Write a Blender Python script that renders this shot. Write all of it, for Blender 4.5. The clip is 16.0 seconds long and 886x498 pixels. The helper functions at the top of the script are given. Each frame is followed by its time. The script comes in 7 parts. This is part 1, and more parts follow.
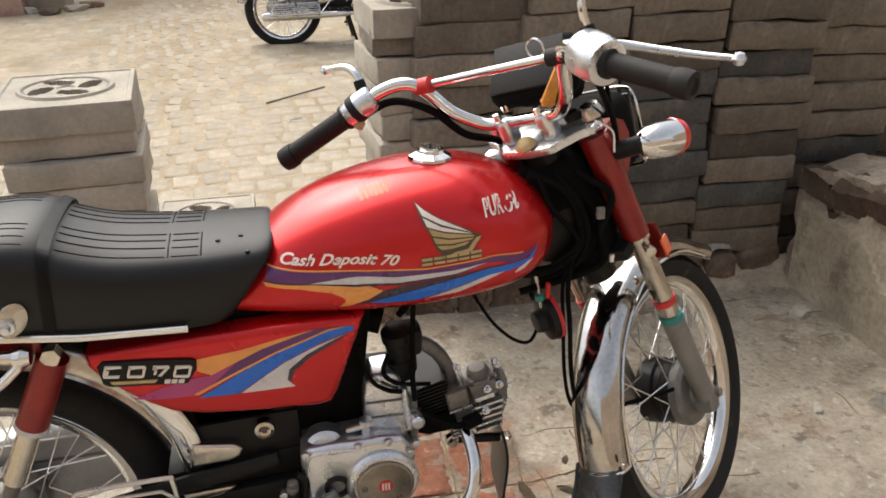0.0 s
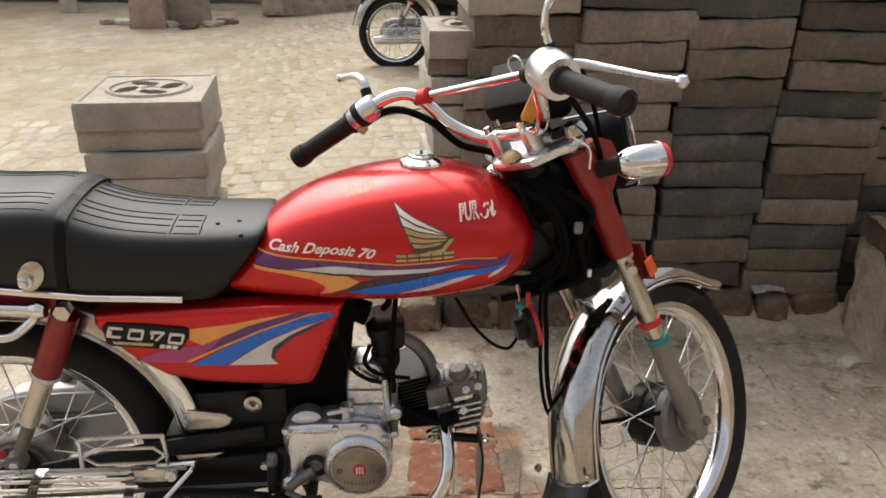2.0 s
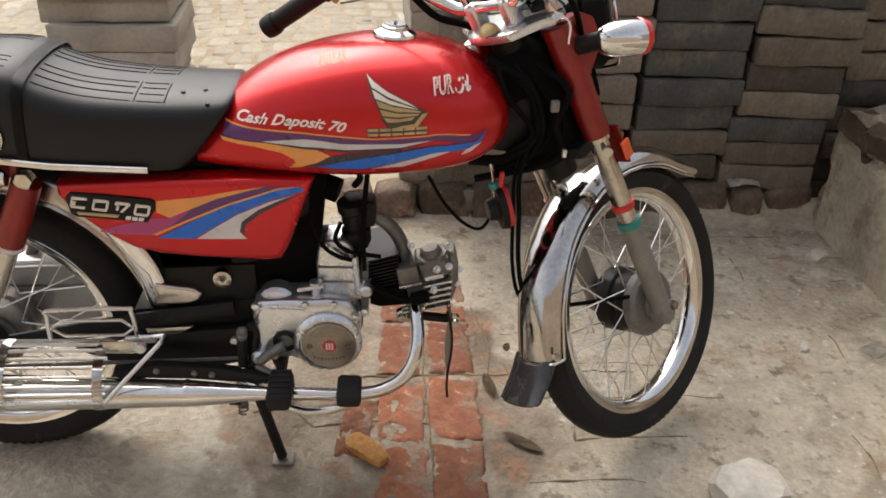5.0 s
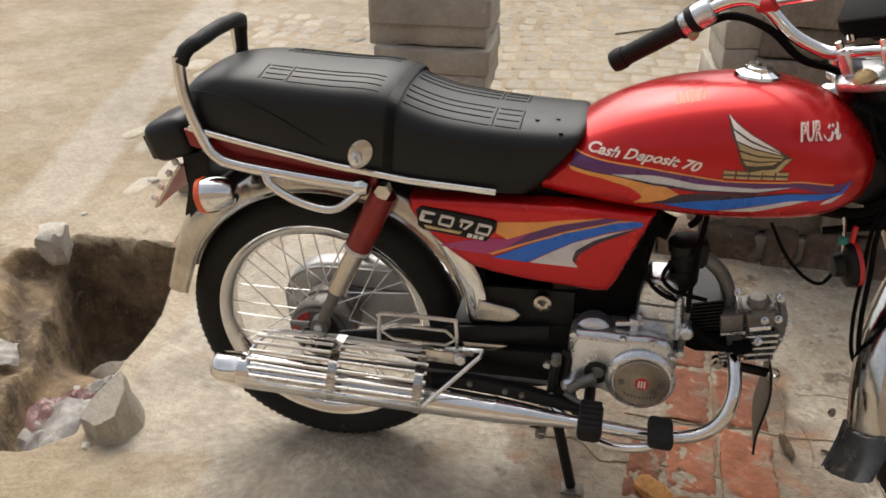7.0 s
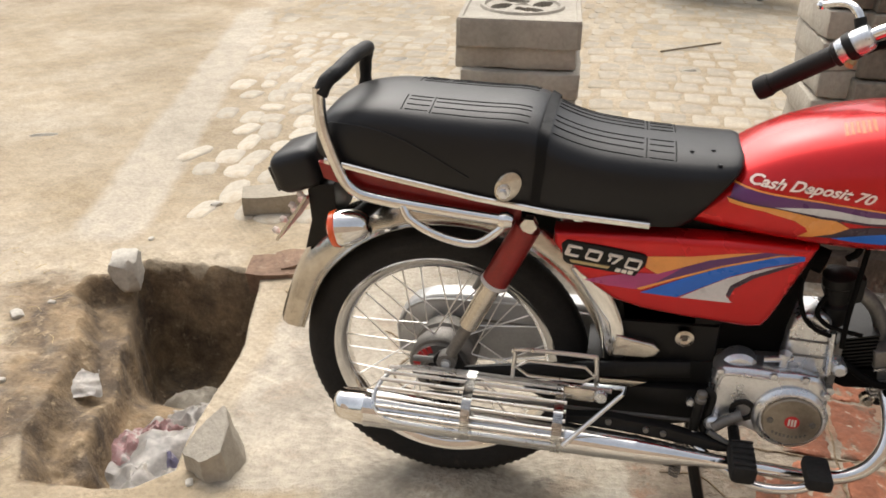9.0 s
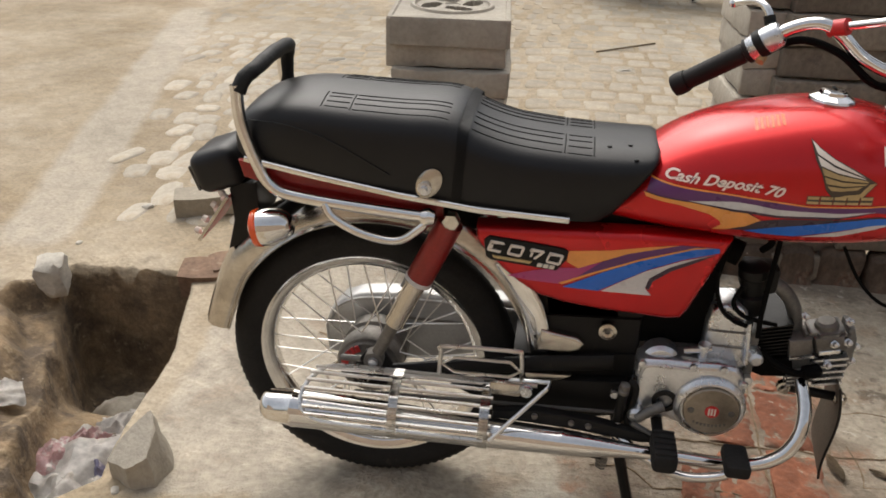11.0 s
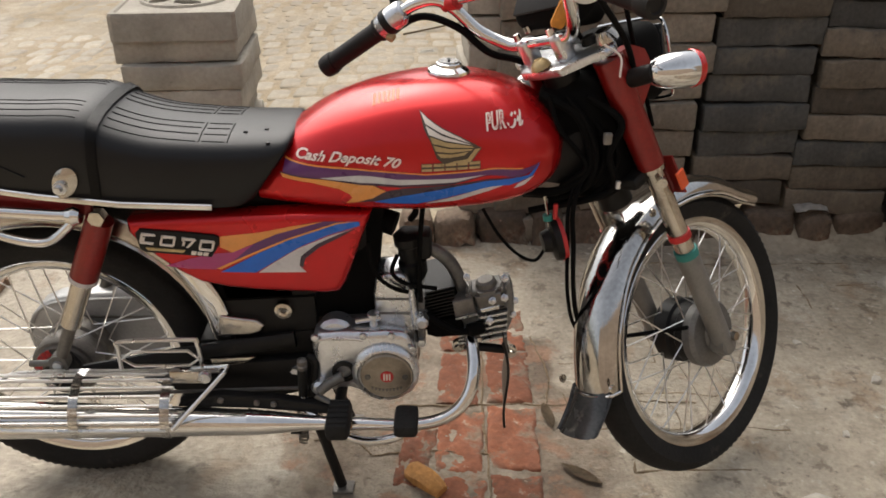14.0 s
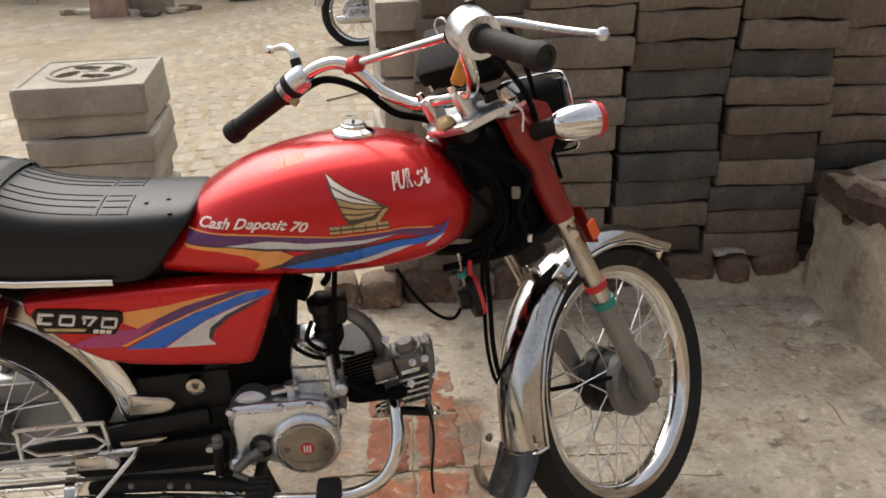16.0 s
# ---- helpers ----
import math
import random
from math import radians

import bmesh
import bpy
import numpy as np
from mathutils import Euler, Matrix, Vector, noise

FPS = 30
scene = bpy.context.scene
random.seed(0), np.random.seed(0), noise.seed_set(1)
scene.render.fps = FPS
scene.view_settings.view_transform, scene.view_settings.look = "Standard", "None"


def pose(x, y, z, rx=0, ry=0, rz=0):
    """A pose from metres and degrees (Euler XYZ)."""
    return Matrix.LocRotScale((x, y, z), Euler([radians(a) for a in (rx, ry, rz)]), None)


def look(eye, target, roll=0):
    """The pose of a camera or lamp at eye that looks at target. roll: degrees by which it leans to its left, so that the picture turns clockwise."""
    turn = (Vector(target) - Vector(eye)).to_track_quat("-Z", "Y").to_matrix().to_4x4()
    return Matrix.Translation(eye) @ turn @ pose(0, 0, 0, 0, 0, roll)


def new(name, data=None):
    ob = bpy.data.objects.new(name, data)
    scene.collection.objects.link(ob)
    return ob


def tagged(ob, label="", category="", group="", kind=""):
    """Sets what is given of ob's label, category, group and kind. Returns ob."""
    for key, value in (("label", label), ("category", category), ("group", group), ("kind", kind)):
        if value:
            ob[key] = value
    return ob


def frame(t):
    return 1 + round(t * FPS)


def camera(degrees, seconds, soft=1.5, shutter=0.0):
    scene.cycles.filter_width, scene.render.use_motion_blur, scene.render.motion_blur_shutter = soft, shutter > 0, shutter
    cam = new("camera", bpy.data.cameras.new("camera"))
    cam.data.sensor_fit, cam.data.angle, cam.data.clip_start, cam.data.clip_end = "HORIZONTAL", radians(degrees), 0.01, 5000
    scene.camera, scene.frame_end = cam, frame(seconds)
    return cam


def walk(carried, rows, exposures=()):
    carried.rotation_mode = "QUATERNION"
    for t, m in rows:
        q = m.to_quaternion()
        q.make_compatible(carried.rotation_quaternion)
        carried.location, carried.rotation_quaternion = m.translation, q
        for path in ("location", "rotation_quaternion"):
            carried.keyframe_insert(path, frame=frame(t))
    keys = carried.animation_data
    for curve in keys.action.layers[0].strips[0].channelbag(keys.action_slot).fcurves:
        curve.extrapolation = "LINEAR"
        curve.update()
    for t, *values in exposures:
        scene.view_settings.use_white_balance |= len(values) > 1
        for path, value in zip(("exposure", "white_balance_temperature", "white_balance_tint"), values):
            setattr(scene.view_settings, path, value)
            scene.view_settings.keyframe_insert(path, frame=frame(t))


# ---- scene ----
cam = camera(55.6, 16.0, soft=1.7)
PATH = [
    (0, (0.474, -1.235, 1.249), (0.842, 0.543, 0.409), -0.6),
    (0.5, (0.557, -1.288, 1.256), (0.913, 0.499, 0.434), -0.5),
    (1, (0.639, -1.346, 1.251), (0.803, 0.477, 0.445), 0.3),
    (1.5, (0.661, -1.367, 1.259), (0.768, 0.472, 0.48), 0.2),
    (2, (0.679, -1.352, 1.239), (0.775, 0.489, 0.464), 0.8),
    (2.5, (0.694, -1.344, 1.236), (0.797, 0.486, 0.435), 1.1),
    (3, (0.713, -1.347, 1.224), (0.864, 0.45, 0.358), 1.8),
    (3.2, (0.718, -1.349, 1.221), (0.893, 0.432, 0.328), 2.2),
    (5.3, (0.674, -1.349, 1.202), (0.806, 0.377, 0.2), 3.2),
    (5.5, (0.653, -1.35, 1.208), (0.737, 0.375, 0.2), 2.8),
    (6, (0.613, -1.343, 1.216), (0.5, 0.395, 0.233), 1.8),
    (6.5, (0.564, -1.344, 1.224), (0.284, 0.39, 0.267), 1.0),
    (7, (0.5, -1.361, 1.208), (0.138, 0.358, 0.252), 1.1),
    (7.5, (0.388, -1.357, 1.216), (0.014, 0.352, 0.247), 0.5),
    (8, (0.306, -1.357, 1.209), (-0.065, 0.349, 0.234), 0.2),
    (8.5, (0.266, -1.352, 1.207), (-0.105, 0.368, 0.257), 0.3),
    (8.7, (0.258, -1.357, 1.215), (-0.118, 0.371, 0.279), 0.6),
    (10.8, (0.295, -1.346, 1.211), (-0.009, 0.406, 0.295), 1.4),
    (11, (0.301, -1.35, 1.208), (0.047, 0.406, 0.286), 1.7),
    (11.5, (0.323, -1.348, 1.209), (0.181, 0.412, 0.27), 1.6),
    (12, (0.365, -1.346, 1.201), (0.318, 0.411, 0.248), 1.7),
    (12.5, (0.472, -1.365, 1.198), (0.472, 0.39, 0.239), 0.8),
    (13, (0.616, -1.372, 1.205), (0.583, 0.384, 0.248), 0.4),
    (13.5, (0.673, -1.363, 1.216), (0.621, 0.391, 0.255), -0.1),
    (14, (0.709, -1.358, 1.224), (0.699, 0.404, 0.277), -0.0),
    (14.5, (0.731, -1.353, 1.239), (0.83, 0.433, 0.344), 0.5),
    (15, (0.739, -1.35, 1.234), (0.882, 0.461, 0.399), 0.3),
    (15.5, (0.747, -1.342, 1.222), (0.892, 0.473, 0.394), -0.4),
    (16, (0.754, -1.34, 1.211), (0.889, 0.481, 0.395), -1.1),
]
SKY, SUN = 0.13, 1.3
EXPOSURES = [(0.0, 0.94), (0.5, 0.94), (1.0, 0.82), (2.0, 0.86), (3.0, 0.91), (5.5, 0.89), (6.0, 0.64), (7.0, 0.61), (8.5, 0.93), (11.0, 0.53), (11.5, 0.38), (12.5, 0.56), (14.0, 0.64), (15.0, 0.76), (16.0, 0.75)]
walk(cam, [(t, look(eye, target, roll)) for t, eye, target, roll in PATH], EXPOSURES)

# ---------------------------------------------------------------- light
world = bpy.data.worlds.new("hazy_sky")
scene.world = world
world.use_nodes = True
wn = world.node_tree
sky = wn.nodes.new("ShaderNodeTexSky")
sky.sky_type = "NISHITA"
sky.sun_disc = False
sky.sun_elevation, sky.sun_rotation = radians(53), radians(-26)
sky.air_density, sky.dust_density, sky.ozone_density = 1.0, 5.0, 0.6
wn.nodes["Background"].inputs["Strength"].default_value = SKY
haze = wn.nodes.new("ShaderNodeHueSaturation")
haze.inputs["Saturation"].default_value = 0.35
wn.links.new(sky.outputs[0], haze.inputs["Color"])
wn.links.new(haze.outputs[0], wn.nodes["Background"].inputs["Color"])
sun = new("sun", bpy.data.lights.new("sun", "SUN"))
sun.data.energy, sun.data.angle, sun.data.color = SUN, radians(70), (1.0, 0.93, 0.82)
sun.matrix_world = look((-1.3, 2.7, 4.0), (0, 0, 0))


# ---------------------------------------------------------------- materials
def mat(name, colour, rough=0.6, metal=0.0, var=0.25, scale=9.0, fine=90.0, bump=0.15, colour2=None, coat=0.0, stain=None, island=0.0, depth=0.004, rvar=0.12, spec=0.5, joined=False):
    """A surface with variation at two scales: broad stains and fine grain, in the object's own metres."""
    m = bpy.data.materials.new(name)
    m.use_nodes = True
    nt = m.node_tree
    n, l = nt.nodes, nt.links
    b = n["Principled BSDF"]
    b.inputs["Roughness"].default_value, b.inputs["Metallic"].default_value = rough, metal
    b.inputs["Coat Weight"].default_value = coat
    b.inputs["Specular IOR Level"].default_value = spec
    b.inputs["Coat Roughness"].default_value = 0.06
    tc = n.new("ShaderNodeTexCoord")

    def noise_at(s, detail=4.0, rough_=0.6):
        t = n.new("ShaderNodeTexNoise")
        t.inputs["Scale"].default_value, t.inputs["Detail"].default_value, t.inputs["Roughness"].default_value = s, detail, rough_
        l.new(tc.outputs["Object"], t.inputs["Vector"])
        return t.outputs[0]

    def ramp(src, a, c, lo, hi):
        r = n.new("ShaderNodeValToRGB")
        r.color_ramp.elements[0].position, r.color_ramp.elements[1].position = lo, hi
        r.color_ramp.elements[0].color, r.color_ramp.elements[1].color = (*a, 1), (*c, 1)
        l.new(src, r.inputs[0])
        return r.outputs[0]

    def mix(mode, fac, a, c):
        x = n.new("ShaderNodeMix")
        x.data_type, x.blend_type = "RGBA", mode
        for k, v in ((0, fac), (6, a), (7, c)):
            if hasattr(v, "is_linked"):
                l.new(v, x.inputs[k])
            else:
                x.inputs[k].default_value = v
        return x.outputs[2]

    broad, grain = noise_at(scale), noise_at(fine, 3.0)
    dark = colour2 or tuple(v * (1 - var) for v in colour)
    light = tuple(min(1, v * (1 + var * 0.55)) for v in colour)
    col = ramp(broad, dark, light, 0.32, 0.68)
    g = ramp(grain, (1 - var * 0.7,) * 3, (1, 1, 1), 0.3, 0.65)
    col = mix("MULTIPLY", 1.0, col, g)
    for st in (stain if isinstance(stain, list) else [stain] if stain else []):
        sn = noise_at(st[1], 6.0, 0.7)
        f = ramp(sn, (0, 0, 0), (st[3] if len(st) > 3 else 1,) * 3, st[2], st[2] + 0.1)
        col = mix("MIX", f, col, (*st[0], 1))
    if island:
        oi = n.new("ShaderNodeNewGeometry" if joined else "ShaderNodeObjectInfo")
        f = ramp(oi.outputs["Random Per Island" if joined else "Random"], (1 - island,) * 3, (1 + island * 0.5,) * 3, 0.0, 1.0)
        col = mix("MULTIPLY", 1.0, col, f)
    l.new(col, b.inputs["Base Color"])
    rr = n.new("ShaderNodeMapRange")
    rr.inputs[3].default_value, rr.inputs[4].default_value = max(0.02, rough - rvar), min(1, rough + rvar)
    l.new(broad, rr.inputs[0])
    l.new(rr.outputs[0], b.inputs["Roughness"])
    if bump:
        bp = n.new("ShaderNodeBump")
        bp.inputs["Strength"].default_value, bp.inputs["Distance"].default_value = bump, depth
        l.new(grain, bp.inputs["Height"])
        l.new(bp.outputs[0], b.inputs["Normal"])
    return m


M = {
    "earth": mat("sandy_earth", (0.36, 0.28, 0.18), 0.95, 0, 0.3, 2.0, 45, 0.8, stain=((0.44, 0.38, 0.29), 0.9, 0.56), depth=0.01),
    "soil": mat("dug_soil", (0.21, 0.15, 0.09), 0.95, 0, 0.4, 7.0, 60, 0.9, stain=((0.09, 0.07, 0.05), 4.0, 0.57), depth=0.012),
    "paver": mat("worn_pavers", (0.405, 0.352, 0.272), 0.9, 0, 0.26, 6.0, 70, 0.5, island=0.16, stain=[((0.325, 0.265, 0.185), 3.0, 0.52, 0.9), ((0.47, 0.42, 0.335), 11.0, 0.58, 0.7)]),
    "cobble": mat("pale_cobble", (0.48, 0.425, 0.34), 0.9, 0, 0.24, 6.0, 70, 0.5, island=0.18, stain=((0.36, 0.295, 0.21), 5.0, 0.54, 0.8)),
    "paver_far": mat("worn_street_pavers", (0.385, 0.336, 0.260), 0.9, 0, 0.24, 6.0, 70, 0.4, island=0.16, stain=[((0.335, 0.275, 0.195), 1.6, 0.50, 0.9), ((0.325, 0.265, 0.185), 5.0, 0.57, 0.8), ((0.45, 0.40, 0.32), 9.0, 0.60, 0.7)], joined=True),
    "slab": mat("cast_concrete_slab", (0.245, 0.208, 0.162), 0.88, 0, 0.34, 5.0, 80, 0.7, island=0.42, stain=[((0.12, 0.10, 0.08), 6.0, 0.59, 0.8), ((0.34, 0.30, 0.235), 9.0, 0.61, 0.75), ((0.09, 0.075, 0.06), 60.0, 0.66, 0.8)], depth=0.006),
    # darker brown slabs, used for the right-hand stacks
    "slab_dark": mat("dark_cast_slab", (0.190, 0.155, 0.116), 0.85, 0, 0.38, 5.0, 80, 0.75, island=0.55, stain=[((0.07, 0.062, 0.053), 5.0, 0.57, 0.8), ((0.27, 0.225, 0.168), 7.0, 0.60, 0.75), ((0.06, 0.05, 0.042), 60.0, 0.66, 0.8)], depth=0.006),
    "slab_pale": mat("pale_cast_slab", (0.42, 0.378, 0.31), 0.88, 0, 0.22, 6.0, 80, 0.6, island=0.12, stain=[((0.27, 0.24, 0.195), 7.0, 0.60, 0.6), ((0.20, 0.175, 0.14), 55.0, 0.66, 0.8)], depth=0.005),
    "slab_blue": mat("bluish_cast_slab", (0.098, 0.094, 0.085), 0.85, 0, 0.35, 5.0, 80, 0.7, island=0.35, stain=[((0.17, 0.145, 0.11), 6.0, 0.56, 0.8), ((0.05, 0.05, 0.048), 9.0, 0.60, 0.8)], depth=0.006),
    "brick": mat("red_brick", (0.30, 0.110, 0.056), 0.9, 0, 0.35, 14.0, 90, 0.6, island=0.3, stain=[((0.17, 0.080, 0.05), 4.5, 0.50, 0.8), ((0.28, 0.225, 0.165), 8.0, 0.545, 0.85), ((0.13, 0.085, 0.055), 16.0, 0.57, 0.85), ((0.40, 0.33, 0.25), 28.0, 0.60, 0.8)]),
    "brick_dusty": mat("dusty_brick", (0.175, 0.125, 0.088), 0.95, 0, 0.4, 9.0, 70, 0.8, island=0.45, stain=[((0.19, 0.085, 0.05), 7.0, 0.54, 0.8), ((0.33, 0.275, 0.205), 10.0, 0.56, 0.8), ((0.06, 0.048, 0.037), 13.0, 0.58, 0.85)], depth=0.006),
    "brick_old": mat("dull_old_brick", (0.25, 0.155, 0.10), 0.95, 0, 0.35, 9.0, 70, 0.6, stain=((0.33, 0.27, 0.195), 8.0, 0.52, 0.8)),
    "brick_dark": mat("bare_brown_brick", (0.090, 0.056, 0.036), 0.95, 0, 0.4, 9.0, 70, 0.7, stain=[((0.30, 0.235, 0.17), 9.0, 0.57, 0.7), ((0.05, 0.035, 0.025), 14.0, 0.56, 0.8)]),
    "plaster_grey": mat("grey_cement_plaster", (0.45, 0.385, 0.29), 0.9, 0, 0.35, 4.0, 60, 0.6, stain=[((0.16, 0.12, 0.085), 4.5, 0.54, 0.8), ((0.42, 0.38, 0.32), 6.0, 0.60, 0.7)], depth=0.006),
    "post_red": mat("faded_red_wash", (0.46, 0.31, 0.25), 0.9, 0, 0.25, 6.0, 60, 0.4, stain=((0.32, 0.14, 0.10), 3.0, 0.56, 0.7)),
    "plaster": mat("old_plaster", (0.46, 0.385, 0.295), 0.9, 0, 0.4, 5.0, 60, 0.9, stain=[((0.19, 0.12, 0.075), 4.0, 0.53, 0.85), ((0.50, 0.44, 0.36), 7.0, 0.58, 0.8), ((0.075, 0.055, 0.04), 9.0, 0.60, 0.85)], depth=0.012),
    "stone": mat("pale_stone", (0.54, 0.50, 0.43), 0.9, 0, 0.25, 14.0, 80, 0.6),
    "rubbish": mat("crumpled_plastic", (0.66, 0.62, 0.57), 0.42, 0, 0.35, 14.0, 50, 0.3, stain=((0.42, 0.37, 0.30), 11.0, 0.56, 0.8)),
    "rubbish_red": mat("printed_wrapper", (0.60, 0.36, 0.35), 0.45, 0, 0.3, 12.0, 50, 0.3, stain=((0.72, 0.68, 0.64), 20.0, 0.50)),
    "rubbish_blue": mat("violet_wrapper", (0.30, 0.28, 0.42), 0.4, 0, 0.3, 12.0, 50, 0.3, stain=((0.74, 0.70, 0.68), 22.0, 0.50)),
    "straw": mat("dry_straw", (0.48, 0.37, 0.2), 0.9, 0, 0.2, 20, 90, 0.2),
    "leaf": mat("dry_brown_leaf", (0.16, 0.115, 0.07), 0.9, 0, 0.3, 40, 120, 0.4),
    "ostone": mat("orange_brick_chip", (0.5, 0.24, 0.07), 0.9, 0, 0.3, 30, 120, 0.5),
    # brown of the unseen added walls, dark so that chrome reflects less light
    "house": mat("unseen_wall_plaster", (0.30, 0.235, 0.18), 0.9, 0, 0.2, 1.5, 30, 0.3),
}


# ---------------------------------------------------------------- mesh helpers
def mesh_of(name, bm, material, smooth=None):
    bmesh.ops.recalc_face_normals(bm, faces=bm.faces[:])
    me = bpy.data.meshes.new(name)
    bm.to_mesh(me)
    bm.free()
    if material:
        me.materials.append(material)
    if smooth is not None:
        me.polygons.foreach_set("use_smooth", [True] * len(me.polygons))
        if smooth < 180:
            me.set_sharp_from_angle(angle=radians(smooth))
    me.update()
    return me


def part(name, bm, material, parent=None, label="", smooth=35):
    """Links a bmesh (or a ready mesh) as one object, under a thing or a part when one is given."""
    me = bm if isinstance(bm, bpy.types.Mesh) else mesh_of(name, bm, material, smooth)
    ob = new(name, me)
    if parent:
        ob.parent = parent
    return tagged(ob, label)


def thing(name, label, category, at=(0, 0, 0), turn=0, group="", kind=""):
    ob = new(name)
    ob.empty_display_size = 0.1
    ob.matrix_world = pose(*at, 0, 0, turn)
    return tagged(ob, label, category, group, kind)


def box(size, centre=(0, 0, 0), bevel=0.0, segs=2, bm=None):
    b = bm or bmesh.new()
    r = bmesh.ops.create_cube(b, size=1.0)
    bmesh.ops.transform(b, matrix=Matrix.Translation(centre) @ Matrix.Diagonal((*size, 1)), verts=r["verts"])
    if bevel:
        es = list({e for v in r["verts"] for e in v.link_edges})
        bmesh.ops.bevel(b, geom=es, offset=bevel, segments=segs, affect="EDGES", profile=0.5)
    return b


def spline(pts, n=8):
    """Catmull-Rom points through pts."""
    p = [Vector(q) for q in pts]
    p = [2 * p[0] - p[1]] + p + [2 * p[-1] - p[-2]]
    out = []
    for i in range(1, len(p) - 2):
        a, b, c, d = p[i - 1:i + 3]
        for k in range(n):
            t = k / n
            out.append(0.5 * ((2 * b) + (c - a) * t + (2 * a - 5 * b + 4 * c - d) * t * t + (3 * b - a - 3 * c + d) * t ** 3))
    return out + [p[-2]]


def sweep(pts, radius, segs=10, closed=False, bm=None, caps=True, flat=1.0):
    """A tube along pts; radius is a number or a function of 0..1."""
    b = bm or bmesh.new()
    p = [Vector(q) for q in pts]
    n = len(p)
    rings, up = [], None
    for i in range(n):
        if closed:
            t = p[(i + 1) % n] - p[i - 1]
        else:
            t = p[min(i + 1, n - 1)] - p[max(i - 1, 0)]
        t.normalize()
        if up is None:
            up = Vector((0, 0, 1)) if abs(t.z) < 0.9 else Vector((0, 1, 0))
        up = (up - t * up.dot(t)).normalized()
        side = t.cross(up)
        r = radius(i / max(1, n - 1)) if callable(radius) else radius
        rings.append([b.verts.new(p[i] + r * (math.cos(2 * math.pi * k / segs) * side * flat + math.sin(2 * math.pi * k / segs) * up)) for k in range(segs)])
    for i in range(n if closed else n - 1):
        a, c = rings[i], rings[(i + 1) % n]
        for k in range(segs):
            b.faces.new((a[k], a[(k + 1) % segs], c[(k + 1) % segs], c[k]))
    if caps and not closed:
        b.faces.new(rings[0][::-1])
        b.faces.new(rings[-1])
    return b


def rod(a, c, r, segs=10, bm=None, r2=None):
    return sweep([a, c], (lambda t: r + (r2 - r) * t) if r2 is not None else r, segs, bm=bm)


def lathe(profile, segs=48, m=Matrix.Identity(4), bm=None, close=False):
    """Turns (radius, height) pairs about z, then moves them by m."""
    b = bm or bmesh.new()
    rings = []
    for r, h in profile:
        if r < 1e-6:
            rings.append([b.verts.new(m @ Vector((0, 0, h)))])
        else:
            rings.append([b.verts.new(m @ Vector((r * math.cos(2 * math.pi * k / segs), r * math.sin(2 * math.pi * k / segs), h))) for k in range(segs)])
    pairs = list(zip(rings, rings[1:])) + ([(rings[-1], rings[0])] if close else [])
    for a, c in pairs:
        for k in range(segs):
            j = (k + 1) % segs
            q = [a[k % len(a)], a[j % len(a)], c[j % len(c)], c[k % len(c)]]
            q = list(dict.fromkeys(q))
            if len(q) > 2:
                b.faces.new(q)
    return b


def along(a, c):
    """The pose that carries the z axis from a towards c."""
    d = Vector(c) - Vector(a)
    return Matrix.Translation(a) @ d.to_track_quat("Z", "Y").to_matrix().to_4x4()


def plate(outline, y0, y1, bevel=0.0, segs=2):
    """An outline in x, z given thickness from y0 to y1."""
    b = bmesh.new()
    f = b.faces.new([b.verts.new((x, y0, z)) for x, z in outline])
    r = bmesh.ops.extrude_face_region(b, geom=[f])
    vs = [v for v in r["geom"] if isinstance(v, bmesh.types.BMVert)]
    bmesh.ops.translate(b, verts=vs, vec=(0, y1 - y0, 0))
    if bevel:
        es = [e for e in b.edges if all(abs(v.co.y - y0) < 1e-6 for v in e.verts)]
        bmesh.ops.bevel(b, geom=es, offset=bevel, segments=segs, affect="EDGES", profile=0.5)
    return b


def rough_block(size, seed, amount=0.01, cuts=3, bevel=0.008):
    """A block with worn, uneven faces, standing on z = 0."""
    b = box(size, (0, 0, size[2] / 2))
    bmesh.ops.subdivide_edges(b, edges=b.edges[:], cuts=cuts, use_grid_fill=True)
    for v in b.verts:
        c = v.co
        q = noise.noise_vector(Vector((c.x * 9 + seed * 3.1, c.y * 9, c.z * 9)))
        v.co = c + amount * q
        if c.z < 0.002:
            v.co.z = max(0, v.co.z * 0.2)
    return b


rng = random.Random(7)


# ---------------------------------------------------------------- ground with its pit
PIT = [(-0.80, 0.81), (-0.755, 0.68), (-0.715, 0.535), (-0.67, 0.40), (-0.655, 0.245), (-0.65, 0.126), (-0.63, -0.02), (-0.61, -0.10), (-0.68, -0.165), (-0.76, -0.178), (-0.855, -0.18), (-0.925, 0.0), (-1.0, 0.21), (-1.09, 0.44), (-1.215, 0.74), (-1.19, 0.79), (-1.05, 0.81)]
BANK = [(-0.80, 0.78), (-0.70, 0.40), (-0.68, -0.15), (-0.86, -0.19), (-0.94, -0.195), (-1.04, -0.04), (-1.085, 0.14), (-1.135, 0.29), (-1.22, 0.44), (-1.32, 0.57), (-1.33, 0.65), (-1.20, 0.72)]


def fall(x, y):
    """The ground's height: level by the wall, dipping towards the pit."""
    d = min(1.0, max(0.0, (0.46 - x) / 1.42))
    return -0.10 * d * d * (3 - 2 * d)


def inside(x, y, poly):
    hit = False
    for (x1, y1), (x2, y2) in zip(poly, poly[1:] + poly[:1]):
        if (y1 > y) != (y2 > y) and x < (x2 - x1) * (y - y1) / (y2 - y1) + x1:
            hit = not hit
    return hit


